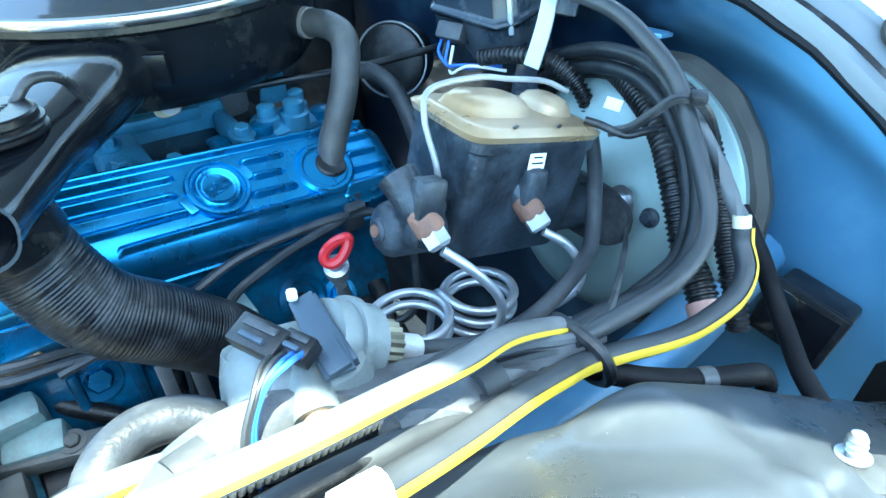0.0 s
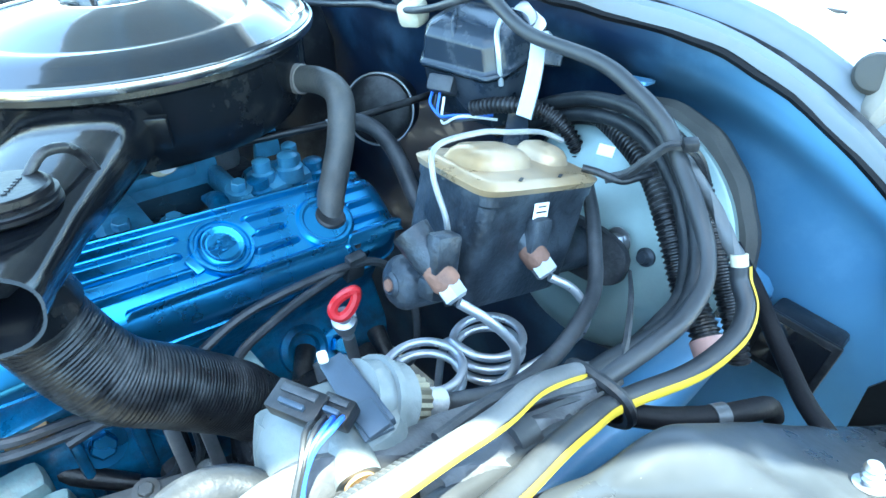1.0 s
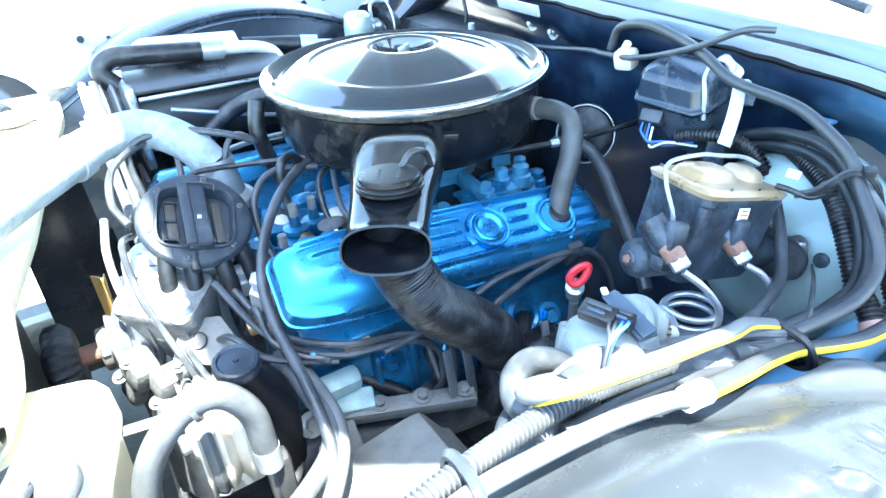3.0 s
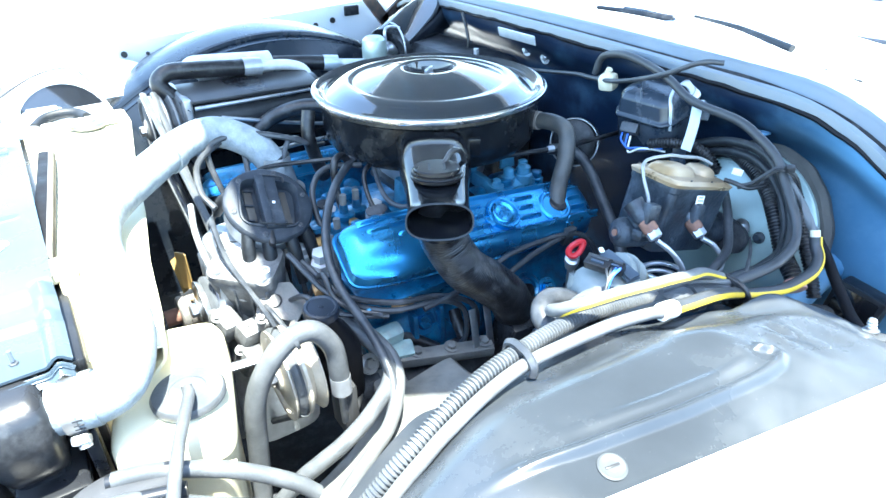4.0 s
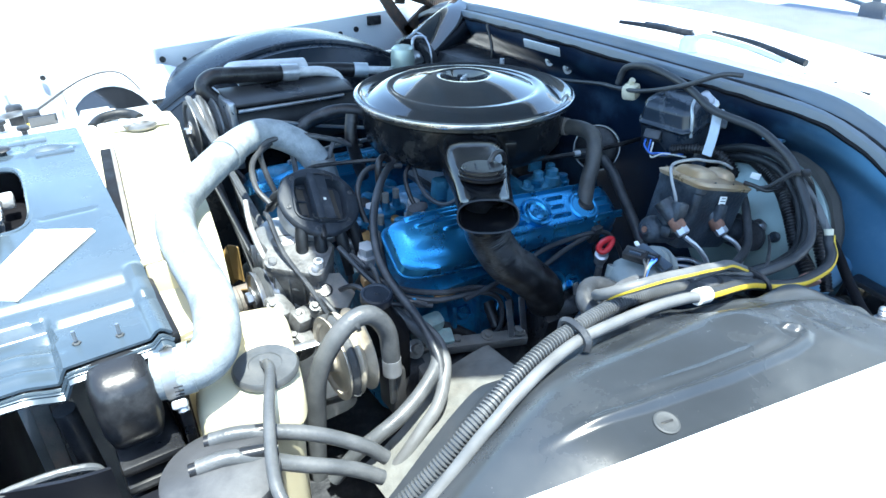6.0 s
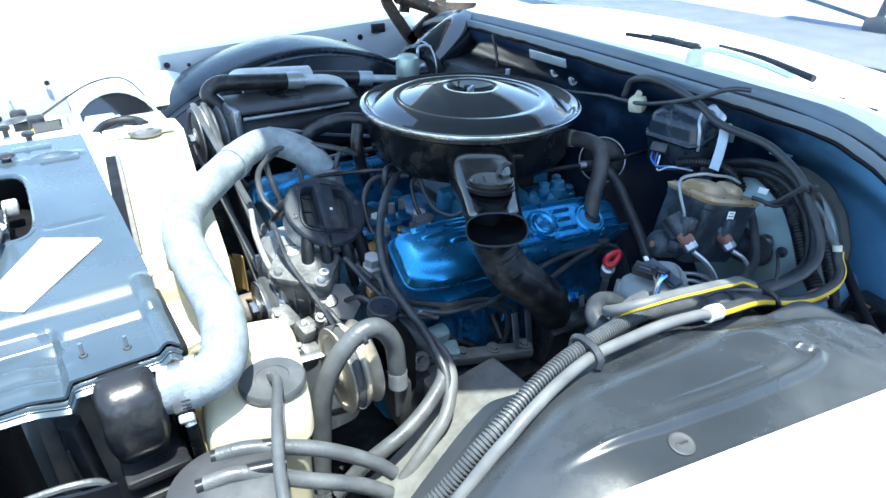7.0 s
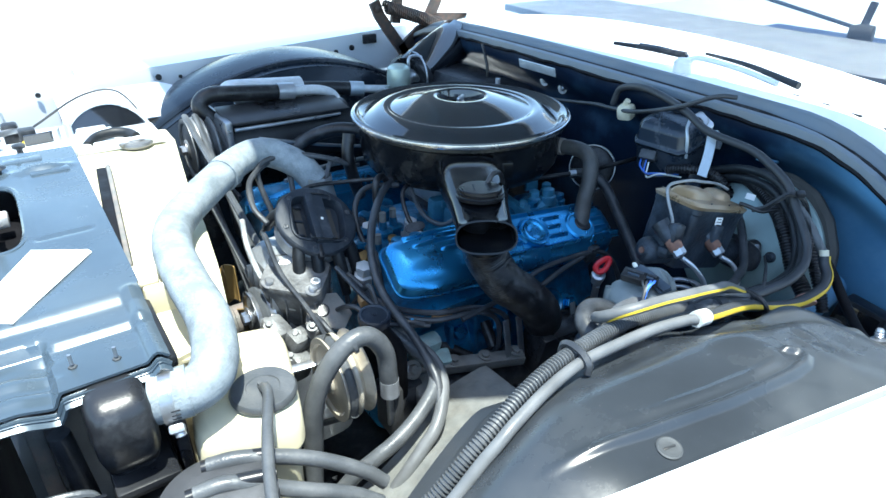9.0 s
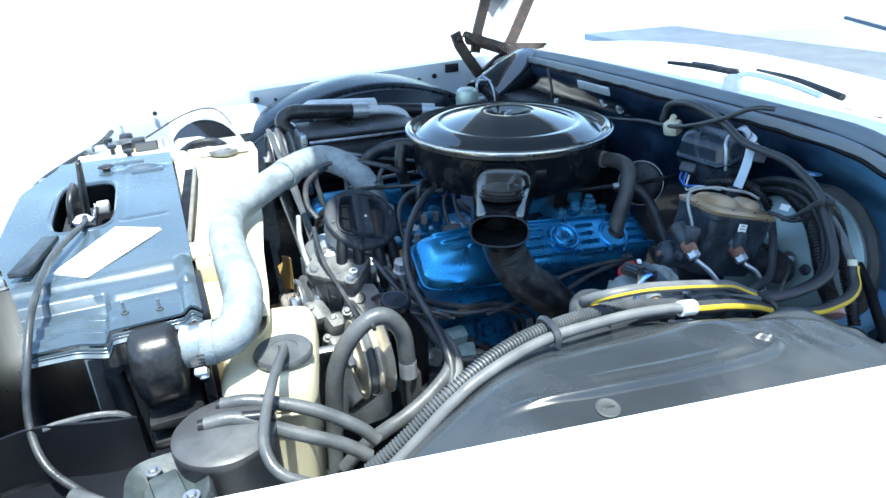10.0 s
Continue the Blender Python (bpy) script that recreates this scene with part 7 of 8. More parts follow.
for sx, w in ((-0.036, 0.014), (0.036, 0.012)):
    part("well_panel", box(w, 0.066, 0.003, DM @ shift(sx * 0.85, 0.002, -0.0180) @ pose(0, 0, 0, 0, 0, 8), 0.001), WELL_TAN, dist)
for sy in (-0.030, 0.0, 0.030):
    part("well_rib", box(0.016, 0.003, 0.006, DM @ shift(-0.032, sy, -0.0165), 0.001), GREY_CAP, dist)
part("bar_ridge", box(0.014, 0.098, 0.004, DM @ shift(-0.012, 0.0, 0.0105) @ pose(0, 0, 0, 0, 0, 8), 0.0015), GREY_CAP, cover)
part("bar_mark", box(0.005, 0.005, 0.0008, DM @ shift(0.004, -0.006, 0.0120), 0.0002), WHITE_PLASTIC, cover)
for y in (0.046, -0.046):
    part("clip_wire", tube([DM @ Vector(q) for q in ((-0.020, y * 0.86, 0.009), (-0.016, y * 1.05, 0.012), (0.020, y * 1.05, 0.012), (0.024, y * 0.86, 0.009))], 0.0016, 6), BLACK_PLASTIC, dist)
for i in range(6):
    a = math.radians(20 + 60 * i)
    part("cap_screw", lathe([(0.005, -0.003), (0.005, 0.001), (0.003, 0.002), (0, 0.001)], DM @ shift(0.064 * math.cos(a), 0.064 * math.sin(a), -0.0005), 10), GREY_RUBBER, dist)
part("housing", lathe([(0.060, -0.022), (0.068, -0.028), (0.068, -0.052), (0.054, -0.060), (0.046, -0.12), (0.030, -0.15), (0.026, -0.2), (0, -0.2)], DM, 36), ALU, dist, "cast aluminium housing")
part("tower_clip", box(0.012, 0.03, 0.05, DM @ shift(0.0, -0.066, -0.05), 0.004), BLACK_PLASTIC, dist)


def boot_wire(angle, rest, r=0.0042):
    a = math.radians(angle)
    w = thing("coil_wire", "black ignition wire with a thick boot on the cap", "ignition wire", tuple(DC), "distributor wires")
    rad = DM.to_3x3() @ Vector((math.cos(a), math.sin(a), 0))
    p0 = DC + rad * 0.064 - DN * 0.012
    hang = Vector((0, -0.012, -0.068)) if -150 < angle < 0 else -DN * 0.052
    p1 = p0 + rad * 0.010 + hang * 0.35
    p2 = p0 + rad * 0.015 + hang
    part("boot", tube([p0, p1, p2], lambda s: 0.0105 - 0.003 * ease(s, 0.6, 1.0), 14, 4), HOSE_BLACK, w)
    part("lead", tube([p2, p2 + rad * 0.004 + hang * 0.35] + [Vector(q) for q in rest], r, 8), GREY_RUBBER, w)


boot_wire(-125, [(-0.415, -0.21, 0.80), (-0.40, -0.25, 0.775), (-0.37, -0.27, 0.77)])
boot_wire(-95, [(-0.37, -0.23, 0.82), (-0.345, -0.26, 0.80), (-0.31, -0.28, 0.79), (-0.27, -0.30, 0.785)])
boot_wire(-60, [(-0.335, -0.22, 0.84), (-0.33, -0.25, 0.81), (-0.30, -0.285, 0.795), (-0.25, -0.305, 0.79)])
boot_wire(-30, [(-0.29, -0.16, 0.86), (-0.305, -0.21, 0.83), (-0.32, -0.26, 0.80), (-0.28, -0.30, 0.79)])
boot_wire(60, [(-0.27, 0.03, 0.955), (-0.22, 0.05, 0.93), (-0.17, 0.12, 0.90)])
boot_wire(95, [(-0.34, 0.075, 0.965), (-0.38, 0.06, 0.965), (-0.425, 0.02, 0.955), (-0.44, -0.03, 0.93), (-0.43, -0.06, 0.91)], 0.005)
boot_wire(130, [(-0.40, 0.05, 0.962), (-0.34, 0.055, 0.975), (-0.28, 0.03, 0.965), (-0.24, 0.03, 0.945)], 0.005)
boot_wire(165, [(-0.445, -0.09, 0.90), (-0.445, -0.14, 0.86), (-0.43, -0.20, 0.82), (-0.41, -0.25, 0.76)])
# timing cover and water pump castings
front = thing("timing_cover", "bright cast aluminium timing cover and water pump", "engine casting", (-0.40, -0.05, 0.55))
part("housing", loft([[(-0.405 + a, -0.06 + c, z) for a, c in oval(w, h, 32, 4)] for z, w, h in ((0.50, 0.14, 0.20), (0.66, 0.14, 0.20), (0.74, 0.12, 0.18), (0.80, 0.11, 0.15), (0.845, 0.10, 0.12), (0.86, 0.07, 0.09))]), ALU, front)
for i, y in enumerate((-0.135, -0.11, -0.085, -0.06, -0.03)):
    part("rib", box(0.016, 0.005, 0.06, axes((-0.458, y, 0.765), (1, 0, 0), (0.15, 0.05 * (i - 2), 1)), 0.002), ALU, front)
part("edge_flange", tube([(-0.455, -0.005, 0.90), (-0.465, -0.05, 0.87), (-0.462, -0.10, 0.83), (-0.44, -0.15, 0.80), (-0.40, -0.165, 0.80)], 0.005, 8), ALU, front)
part("boss", lathe([(0.011, -0.03), (0.011, 0.0), (0.006, 0.001), (0.006, -0.01), (0, -0.01)], facing((-0.432, -0.155, 0.825), (-0.4, -0.5, 0.75)), 16), BRIGHT_ALU, front)
part("adjuster", prism([(-0.03, -0.02), (0.03, -0.03), (0.045, 0.0), (0.02, 0.035), (-0.025, 0.03)], 0.006, axes((-0.40, -0.19, 0.795), (0.9, -0.3, -0.2), (-0.2, -0.5, 0.8)), 0.002), MANIFOLD, front, "drab steel adjuster plate")
part("adjuster_hole", lathe([(0.012, 0.0), (0.010, 0.0015), (0, 0.001)], facing((-0.403, -0.19, 0.802), (-0.2, -0.5, 0.8)), 16), SATIN_BLACK, front)
CASTING = mat("weathered_cast_alloy", (0.20, 0.205, 0.21), 0.5, 0.5, 0.35, 60, 0.5, 220, dust=(0.07, 0.065, 0.055), dust_amount=0.42, dust_scale=40)
for x, y, z, w, h, d in ((-0.475, -0.150, 0.750, 0.036, 0.05, 0.04), (-0.445, -0.180, 0.742, 0.05, 0.034, 0.036), (-0.46, -0.190, 0.700, 0.036, 0.04, 0.05), (-0.49, -0.13, 0.71, 0.024, 0.04, 0.05), (-0.425, -0.205, 0.770, 0.03, 0.026, 0.03)):
    lump = part("casting_lump", box(w, h, d, axes((x, y, z), (1, 0.3, -0.1), (-0.2, -0.4, 0.9)), 0.010), CASTING, front)
    part("lump_bolt", hexbolt((x - 0.006, y - 0.01, z + d * 0.9), (-0.2, -0.4, 0.9), 0.0055, 0.006), CASTING, lump)
body = part("cast_body", loft([[axes((-0.412, -0.128, 0.800), (0.75, -0.62, -0.1), (0.10, -0.35, 0.93)) @ Vector((a + dx, c, z)) for a, c in oval(w, h, 36, 5)] for z, w, h, dx in ((-0.10, 0.070, 0.060, 0), (-0.02, 0.086, 0.072, 0), (0.020, 0.098, 0.080, -0.004), (0.046, 0.104, 0.086, -0.006), (0.050, 0.100, 0.082, -0.006))]), CASTING, front, "mottled cast alloy housing under the distributor")
for a, c in ((-0.040, -0.030), (0.030, -0.032), (-0.046, 0.020)):
    part("body_bolt", hexbolt(axes((-0.412, -0.128, 0.800), (0.75, -0.62, -0.1), (0.10, -0.35, 0.93)) @ Vector((a, c, 0.049)), (0.10, -0.35, 0.93), 0.007, 0.007), STEEL, body)
for k in range(4):
    part("body_rib", box(0.004, 0.010, 0.075, axes((-0.412, -0.128, 0.800), (0.75, -0.62, -0.1), (0.10, -0.35, 0.93)) @ shift(-0.036 + 0.024 * k, -0.037, -0.045), 0.0015), CASTING, body)
part("hollow_stud", lathe([(0.0075, -0.03), (0.0075, 0.012), (0.0045, 0.013), (0.0045, 0.002), (0, 0.002)], facing((-0.405, -0.178, 0.842), (0.0, -0.25, 0.95)), 16), BRIGHT_ALU, front, "bright hollow stud")
part("bracket_bar", box(0.11, 0.014, 0.006, axes((-0.455, -0.225, 0.735), (1, -0.2, 0.05), (0, -0.3, 1)), 0.002), STEEL, front)


TAN_STEEL = mat("tan_dusted_steel", (0.62, 0.56, 0.46), 0.42, 0.35, 0.2, 30, 0.1, 200, dust=(0.5, 0.44, 0.33), dust_amount=0.25, dust_scale=20)


def pulley(name, label, o, r, w, grooves=1, material=None, category="pulley"):
    t = thing(name, label, category, o, "pulleys")
    prof = [(0.0, 0.004), (r * 0.3, 0.004), (r * 0.34, 0.0), (r * 0.8, -0.004), (r * 0.86, 0.0), (r, 0.0)]
    for g in range(grooves):
        z0 = -g * w / grooves
        prof += [(r, z0 - 0.002), (r * 0.80, z0 - 0.5 * w / grooves), (r, z0 - w / grooves + 0.002), (r, z0 - w / grooves)]
    prof += [(0, -w)]
    part("sheave", lathe(prof, facing(o, (-1, 0, 0)), 44), material or STEEL, t)
    part("hub_nut", hexbolt((o[0] - 0.004, o[1], o[2]), (-1, 0, 0), 0.011, 0.012), STEEL, t)
    return t


pulley("compressor_pulley", "grooved grey compressor clutch pulley", (-0.43, 0.43, 0.890), 0.068, 0.07, 4, WORN_IRON)
pulley("water_pump_pulley", "bright steel water pump pulley", (-0.4305, -0.02, 0.73), 0.075, 0.035, 2)
pulley("alternator_pulley", "grey idler pulley with a bright rim", (-0.492, -0.105, 0.775), 0.043, 0.03, 1)
pulley("steering_pump_pulley", "worn tan-grey power steering pulley", (-0.442, -0.285, 0.745), 0.066, 0.046, 2, TAN_STEEL)
pulley("crank_pulley", "dark steel crankshaft pulley", (-0.4305, -0.02, 0.53), 0.09, 0.0525, 3, IRON)


def belt(name, label, a, ra, b, rb, x):
    """A flat loop round two pulleys whose axes run along x."""
    a, b = Vector(a), Vector(b)
    d = (b - a).normalized()
    n = Vector((-d.y, d.x))
    pts = []
    for i in range(13):
        t = math.pi * i / 12
        pts.append(a - d * ra * math.sin(t) + n * ra * math.cos(t))
    for i in range(13):
        t = math.pi * i / 12
        pts.append(b + d * rb * math.sin(t) - n * rb * math.cos(t))
    ob = thing(name, label, "belt", (x, a.x, a.y), "drive belts")
    part("loop", tube([(x, p.x, p.y) for p in pts], 0.0055, 8, 2, closed=True, shape=lambda t: 1 + 0.3 * abs(math.cos(t))), AGED_HOSE, ob)


belt("drive_belt", "grey worn rubber drive belt", (0.43, 0.890), 0.063, (-0.02, 0.73), 0.070, -0.4215)
belt("drive_belt", "grey worn rubber drive belt", (0.43, 0.890), 0.063, (-0.02, 0.53), 0.085, -0.404)
belt("drive_belt", "grey worn rubber drive belt", (-0.285, 0.745), 0.061, (-0.02, 0.53), 0.085, -0.4305)
belt("drive_belt", "grey worn rubber drive belt", (-0.105, 0.775), 0.040, (-0.02, 0.53), 0.085, -0.477)
fan = thing("cooling_fan", "ochre bladed cooling fan with a dark clutch", "fan", (-0.54, -0.01, 0.71))
part("clutch", lathe([(0, 0.024), (0.02, 0.024), (0.024, 0.018), (0.046, 0.016), (0.052, 0.010), (0.052, -0.008), (0.04, -0.020), (0, -0.020)], facing((-0.560, -0.02, 0.72), (-1, 0, 0)), 96, wob=lambda a: 1 + 0.05 * math.cos(24 * a)), IRON, fan, "dark finned fan clutch")
part("shaft", tube([(-0.545, -0.02, 0.72), (-0.515, -0.02, 0.72)], 0.014, 16, 2), RUSTY, fan)
part("hub", lathe([(0, 0.0), (0.028, 0.0), (0.031, -0.003), (0.031, -0.012), (0.028, -0.014), (0.028, -0.036), (0, -0.036)], facing((-0.515, -0.02, 0.72), (-1, 0, 0)), 28), MANIFOLD, fan, "brown oxidised fan hub")
for i in range(6):
    a = radians(60 * i + 30)
    d = Vector((0, math.cos(a), math.sin(a)))
    s = Vector((0.55, -math.sin(a), math.cos(a))).normalized()
    part("blade", sheet(lambda u, v: Vector((-0.488 + 0.004 * math.sin(v * 3), 0.0, 0.72)) + d * lerp(0.03, 0.10, u) + s * lerp(-0.012, 0.012, v), 6, 6, 0.002), YELLOW_FAN, fan)

# power steering pump
ps = thing("power_steering_pump", "black power steering pump with a ribbed blue-black cap", "power steering pump", (-0.40, -0.32, 0.65))
part("reservoir", loft([[(-0.350 + dx + a, -0.316 + dy + c, z) for a, c in oval(w, h, 32, 2.8)] for z, w, h, dx, dy in ((0.70, 0.046, 0.080, -0.006, 0.010), (0.71, 0.050, 0.086, -0.006, 0.010), (0.785, 0.050, 0.086, -0.006, 0.010), (0.806, 0.044, 0.070, -0.012, 0.004), (0.826, 0.038, 0.046, -0.024, -0.008), (0.850, 0.034, 0.034, -0.032, -0.015))]), DEEP_BLACK, ps)
part("cap", lathe([(0.024, -0.018), (0.029, -0.016), (0.030, -0.004), (0.028, 0.0), (0.024, 0.001), (0.022, -0.001), (0.004, 0.0), (0.003, 0.002), (0, 0.002)], facing((-0.383, -0.332, 0.868), (0.0, -0.15, 1)) @ Matrix.Scale(0.78, 4), 40, wob=lambda a: 1 + 0.02 * math.cos(20 * a)), mat("blue_black_cap", (0.010, 0.014, 0.024), 0.38, 0, 0.2, 30, 0.04), ps, "ribbed blue-black cap")
part("bracket", box(0.025, 0.05, 0.09, shift(-0.372, -0.345, 0.66), 0.008), SATIN_BLACK, ps)
part("rear_bolt", hexbolt((-0.325, -0.335, 0.745), (0.1, -0.8, 0.5), 0.009, 0.01), STEEL, ps)
part("casting", box(0.06, 0.07, 0.10, shift(-0.33, -0.31, 0.62), 0.012), IRON, ps)
U = [(-0.515, -0.37, 0.62), (-0.505, -0.362, 0.694), (-0.492, -0.360, 0.791), (-0.455, -0.360, 0.848), (-0.414, -0.360, 0.861), (-0.386, -0.360, 0.825), (-0.381, -0.362, 0.770)]
uh = hose("pressure_hose", "thick grey rubber hose bent in a high arch", U, 0.0135, AGED_HOSE, seg=16)
part("joint_ring", tube([(-0.436, -0.360, 0.8555), (-0.431, -0.360, 0.857)], 0.0147, 16, 2), AGED_HOSE, uh)
part("crimp_sleeve", tube([(-0.381, -0.362, 0.772), (-0.381, -0.363, 0.745)], 0.0140, 16, 2), ZINC, uh, "bright crimped sleeve")
part("pipe", tube([(-0.381, -0.363, 0.748), (-0.381, -0.364, 0.70), (-0.375, -0.355, 0.68), (-0.355, -0.345, 0.69), (-0.345, -0.34, 0.715)], 0.006, 10), STEEL, uh)
hose("heater_hose", "grey rubber heater hose curving down past the engine's front", [(-0.324, -0.234, 0.77), (-0.319, -0.313, 0.775), (-0.313, -0.363, 0.775), (-0.326, -0.399, 0.765), (-0.367, -0.424, 0.75), (-0.412, -0.437, 0.735), (-0.448, -0.437, 0.72), (-0.475, -0.43, 0.70), (-0.51, -0.42, 0.66)], 0.0105, AGED_HOSE, group="front hoses")
hose("heater_hose", "pale grey rubber heater hose curving down past the engine's front", [(-0.309, -0.262, 0.77), (-0.305, -0.351, 0.775), (-0.312, -0.395, 0.765), (-0.335, -0.429, 0.75), (-0.361, -0.450, 0.735), (-0.385, -0.456, 0.718), (-0.42, -0.462, 0.69), (-0.45, -0.455, 0.65)], 0.0095, LOOM_PALE, group="front hoses")
hose("harness_cable", "black harness cable draped in front of the valve cover", [(-0.13, -0.01, 0.915), (-0.187, -0.045, 0.925), (-0.245, -0.10, 0.918), (-0.290, -0.155, 0.895), (-0.316, -0.205, 0.865), (-0.322, -0.245, 0.835), (-0.321, -0.295, 0.815), (-0.321, -0.335, 0.805), (-0.322, -0.38, 0.785), (-0.328, -0.41, 0.765), (-0.350, -0.437, 0.735), (-0.385, -0.445, 0.70), (-0.42, -0.44, 0.66)], 0.0068, GREY_RUBBER, "cable")
for k, (p, lab) in enumerate((([(-0.10, -0.08, 0.915), (-0.16, -0.055, 0.930), (-0.21, -0.03, 0.928), (-0.27, 0.0, 0.925), (-0.33, 0.0, 0.930), (-0.37, -0.02, 0.920)], "thin black vacuum line over the intake"),
                 ([(-0.15, -0.06, 0.925), (-0.19, -0.09, 0.915), (-0.20, -0.13, 0.88), (-0.19, -0.16, 0.865)], "thin black wire to the intake"),
                 ([(-0.155, -0.05, 0.93), (-0.175, -0.11, 0.905), (-0.19, -0.17, 0.90), (-0.185, -0.215, 0.905), (-0.17, -0.24, 0.93)], "thin blue-black vacuum line to the snorkel"),
                 ([(-0.20, -0.05, 0.93), (-0.215, -0.06, 0.945), (-0.235, -0.075, 0.94), (-0.238, -0.08, 0.90), (-0.235, -0.09, 0.86)], "black hooked vacuum hose"),
                 ([(-0.18, -0.06, 0.92), (-0.24, -0.05, 0.925), (-0.275, -0.07, 0.905), (-0.285, -0.10, 0.87), (-0.28, -0.13, 0.84)], "grey wire to the water jacket"))):
    hose("vacuum_line", lab, p, (0.0038, 0.004, 0.004, 0.0060, 0.005)[k], (RUBBER, RUBBER, GREY_RUBBER, RUBBER, WIRE_GREY)[k], "vacuum line", "vacuum lines")
sw = thing("vacuum_switch", "brass and blue vacuum switch on the intake", "vacuum switch", (-0.235, -0.10, 0.83), "switches")
part("body", lathe([(0.014, 0), (0.014, 0.03), (0.018, 0.032), (0.018, 0.038), (0.008, 0.04), (0.007, 0.055), (0, 0.055)], shift(-0.235, -0.095, 0.82), 16), BLUE_CAST, sw)
part("port", lathe([(0.006, 0), (0.006, 0.02), (0, 0.02)], shift(-0.235, -0.095, 0.872), 10), MANIFOLD, sw)
copy_thing(sw, pose(-0.265, -0.135, 0.81))
copy_thing(sw, pose(-0.20, -0.075, 0.82))
flap = thing("choke_lever", "bare steel choke lever beside the intake", "lever", (-0.20, -0.15, 0.86))
part("disc", prism(oval(0.036, 0.018, 18), 0.003, axes((-0.205, -0.155, 0.880), (1, -0.2, 0.1), (-0.3, -0.6, 0.7)), 0.001), IRON, flap)
part("arm", box(0.06, 0.008, 0.003, axes((-0.23, -0.165, 0.868), (1, -0.3, 0.3), (-0.3, -0.6, 0.7)), 0.001), STEEL, flap)

# ---- far side: compressor, pipes, hinge ----
comp = thing("compressor", "black cylindrical air conditioning compressor", "compressor", (-0.2, 0.43, 0.8))
part("body", tube([(-0.365, 0.43, 0.885), (-0.30, 0.43, 0.885), (-0.05, 0.43, 0.885)], 0.066, 36, 4), SATIN_BLACK, comp)
part("front_plate", box(0.016, 0.16, 0.15, shift(-0.355, 0.43, 0.81), 0.004), STEEL, comp)
part("strap", box(0.29, 0.10, 0.008, axes((-0.21, 0.405, 0.950), (1, 0, -0.03), (0, -0.15, 1)), 0.003), SATIN_BLACK, comp)
part("edge_rod", tube([(-0.345, 0.345, 0.942), (-0.20, 0.35, 0.938), (-0.09, 0.36, 0.935)], 0.004, 8), STEEL, comp, "bright steel rod")
part("edge_rod", tube([(-0.30, 0.33, 0.92), (-0.15, 0.32, 0.88), (0.0, 0.31, 0.85)], 0.004, 8), STEEL, comp, "bright steel rod")
part("bracket", prism([(-0.05, 0), (0.05, 0), (0.03, 0.12), (-0.03, 0.12)], 0.008, axes((-0.37, 0.33, 0.82), (0, 1, 0), (-1, 0, 0)), 0.002), SATIN_BLACK, comp)
muf = thing("suction_pipe", "silver suction pipe and muffler with a black crimped hose", "pipe", (-0.2, 0.5, 0.97))
part("muffler", tube([(-0.300, 0.505, 0.980), (-0.28, 0.502, 0.982), (-0.15, 0.50, 0.972), (-0.12, 0.50, 0.970)], lambda s: 0.028 * min(1.0, 0.4 + 6 * s, 0.4 + 6 * (1 - s)), 24, 8), BRIGHT_ALU, muf)
part("hose", tube([(-0.365, 0.44, 0.945), (-0.385, 0.45, 0.975), (-0.36, 0.455, 0.995), (-0.30, 0.452, 0.992), (-0.20, 0.45, 0.982)], 0.018, 18), RUBBER, muf)
part("crimp", tube([(-0.205, 0.45, 0.983), (-0.165, 0.45, 0.979)], 0.020, 18, 2), ZINC, muf)
part("pipe", tube([(-0.17, 0.45, 0.980), (-0.10, 0.45, 0.972), (-0.065, 0.445, 0.955), (-0.058, 0.43, 0.92), (-0.065, 0.41, 0.88)], 0.012, 14), BRIGHT_ALU, muf)
part("second_pipe", tube([(-0.12, 0.48, 0.965), (-0.085, 0.475, 0.955), (-0.075, 0.46, 0.92)], 0.010, 12), BRIGHT_ALU, muf)
liq = thing("liquid_line", "black hose with a bright crimped fitting towards the firewall", "hose", (0.0, 0.5, 0.93))
part("hose", tube([(-0.10, 0.55, 0.955), (-0.03, 0.53, 0.95), (0.02, 0.515, 0.945)], 0.018, 16), RUBBER, liq)
part("crimp", tube([(0.015, 0.515, 0.946), (0.05, 0.507, 0.942)], 0.019, 16, 2), BARE_GREY, liq)
part("pipe", tube([(0.05, 0.507, 0.942), (0.12, 0.49, 0.935), (0.20, 0.47, 0.93)], 0.010, 12), BRIGHT_ALU, liq)
hose("bypass_hose", "thick black hose behind the air cleaner", [(-0.26, 0.33, 0.85), (-0.225, 0.33, 0.880), (-0.185, 0.32, 0.905), (-0.13, 0.30, 0.918), (-0.08, 0.27, 0.91), (-0.04, 0.25, 0.87)], 0.0165, RUBBER)
hose("bypass_hose", "black hose down beside the air cleaner", [(-0.215, 0.06, 0.99), (-0.225, 0.05, 0.95), (-0.215, 0.05, 0.90), (-0.20, 0.06, 0.86)], 0.012, RUBBER)
part("far_wire", tube([(-0.30, 0.20, 0.865), (-0.2, 0.22, 0.87), (-0.1, 0.23, 0.865)], 0.005, 8), STEEL, comp)
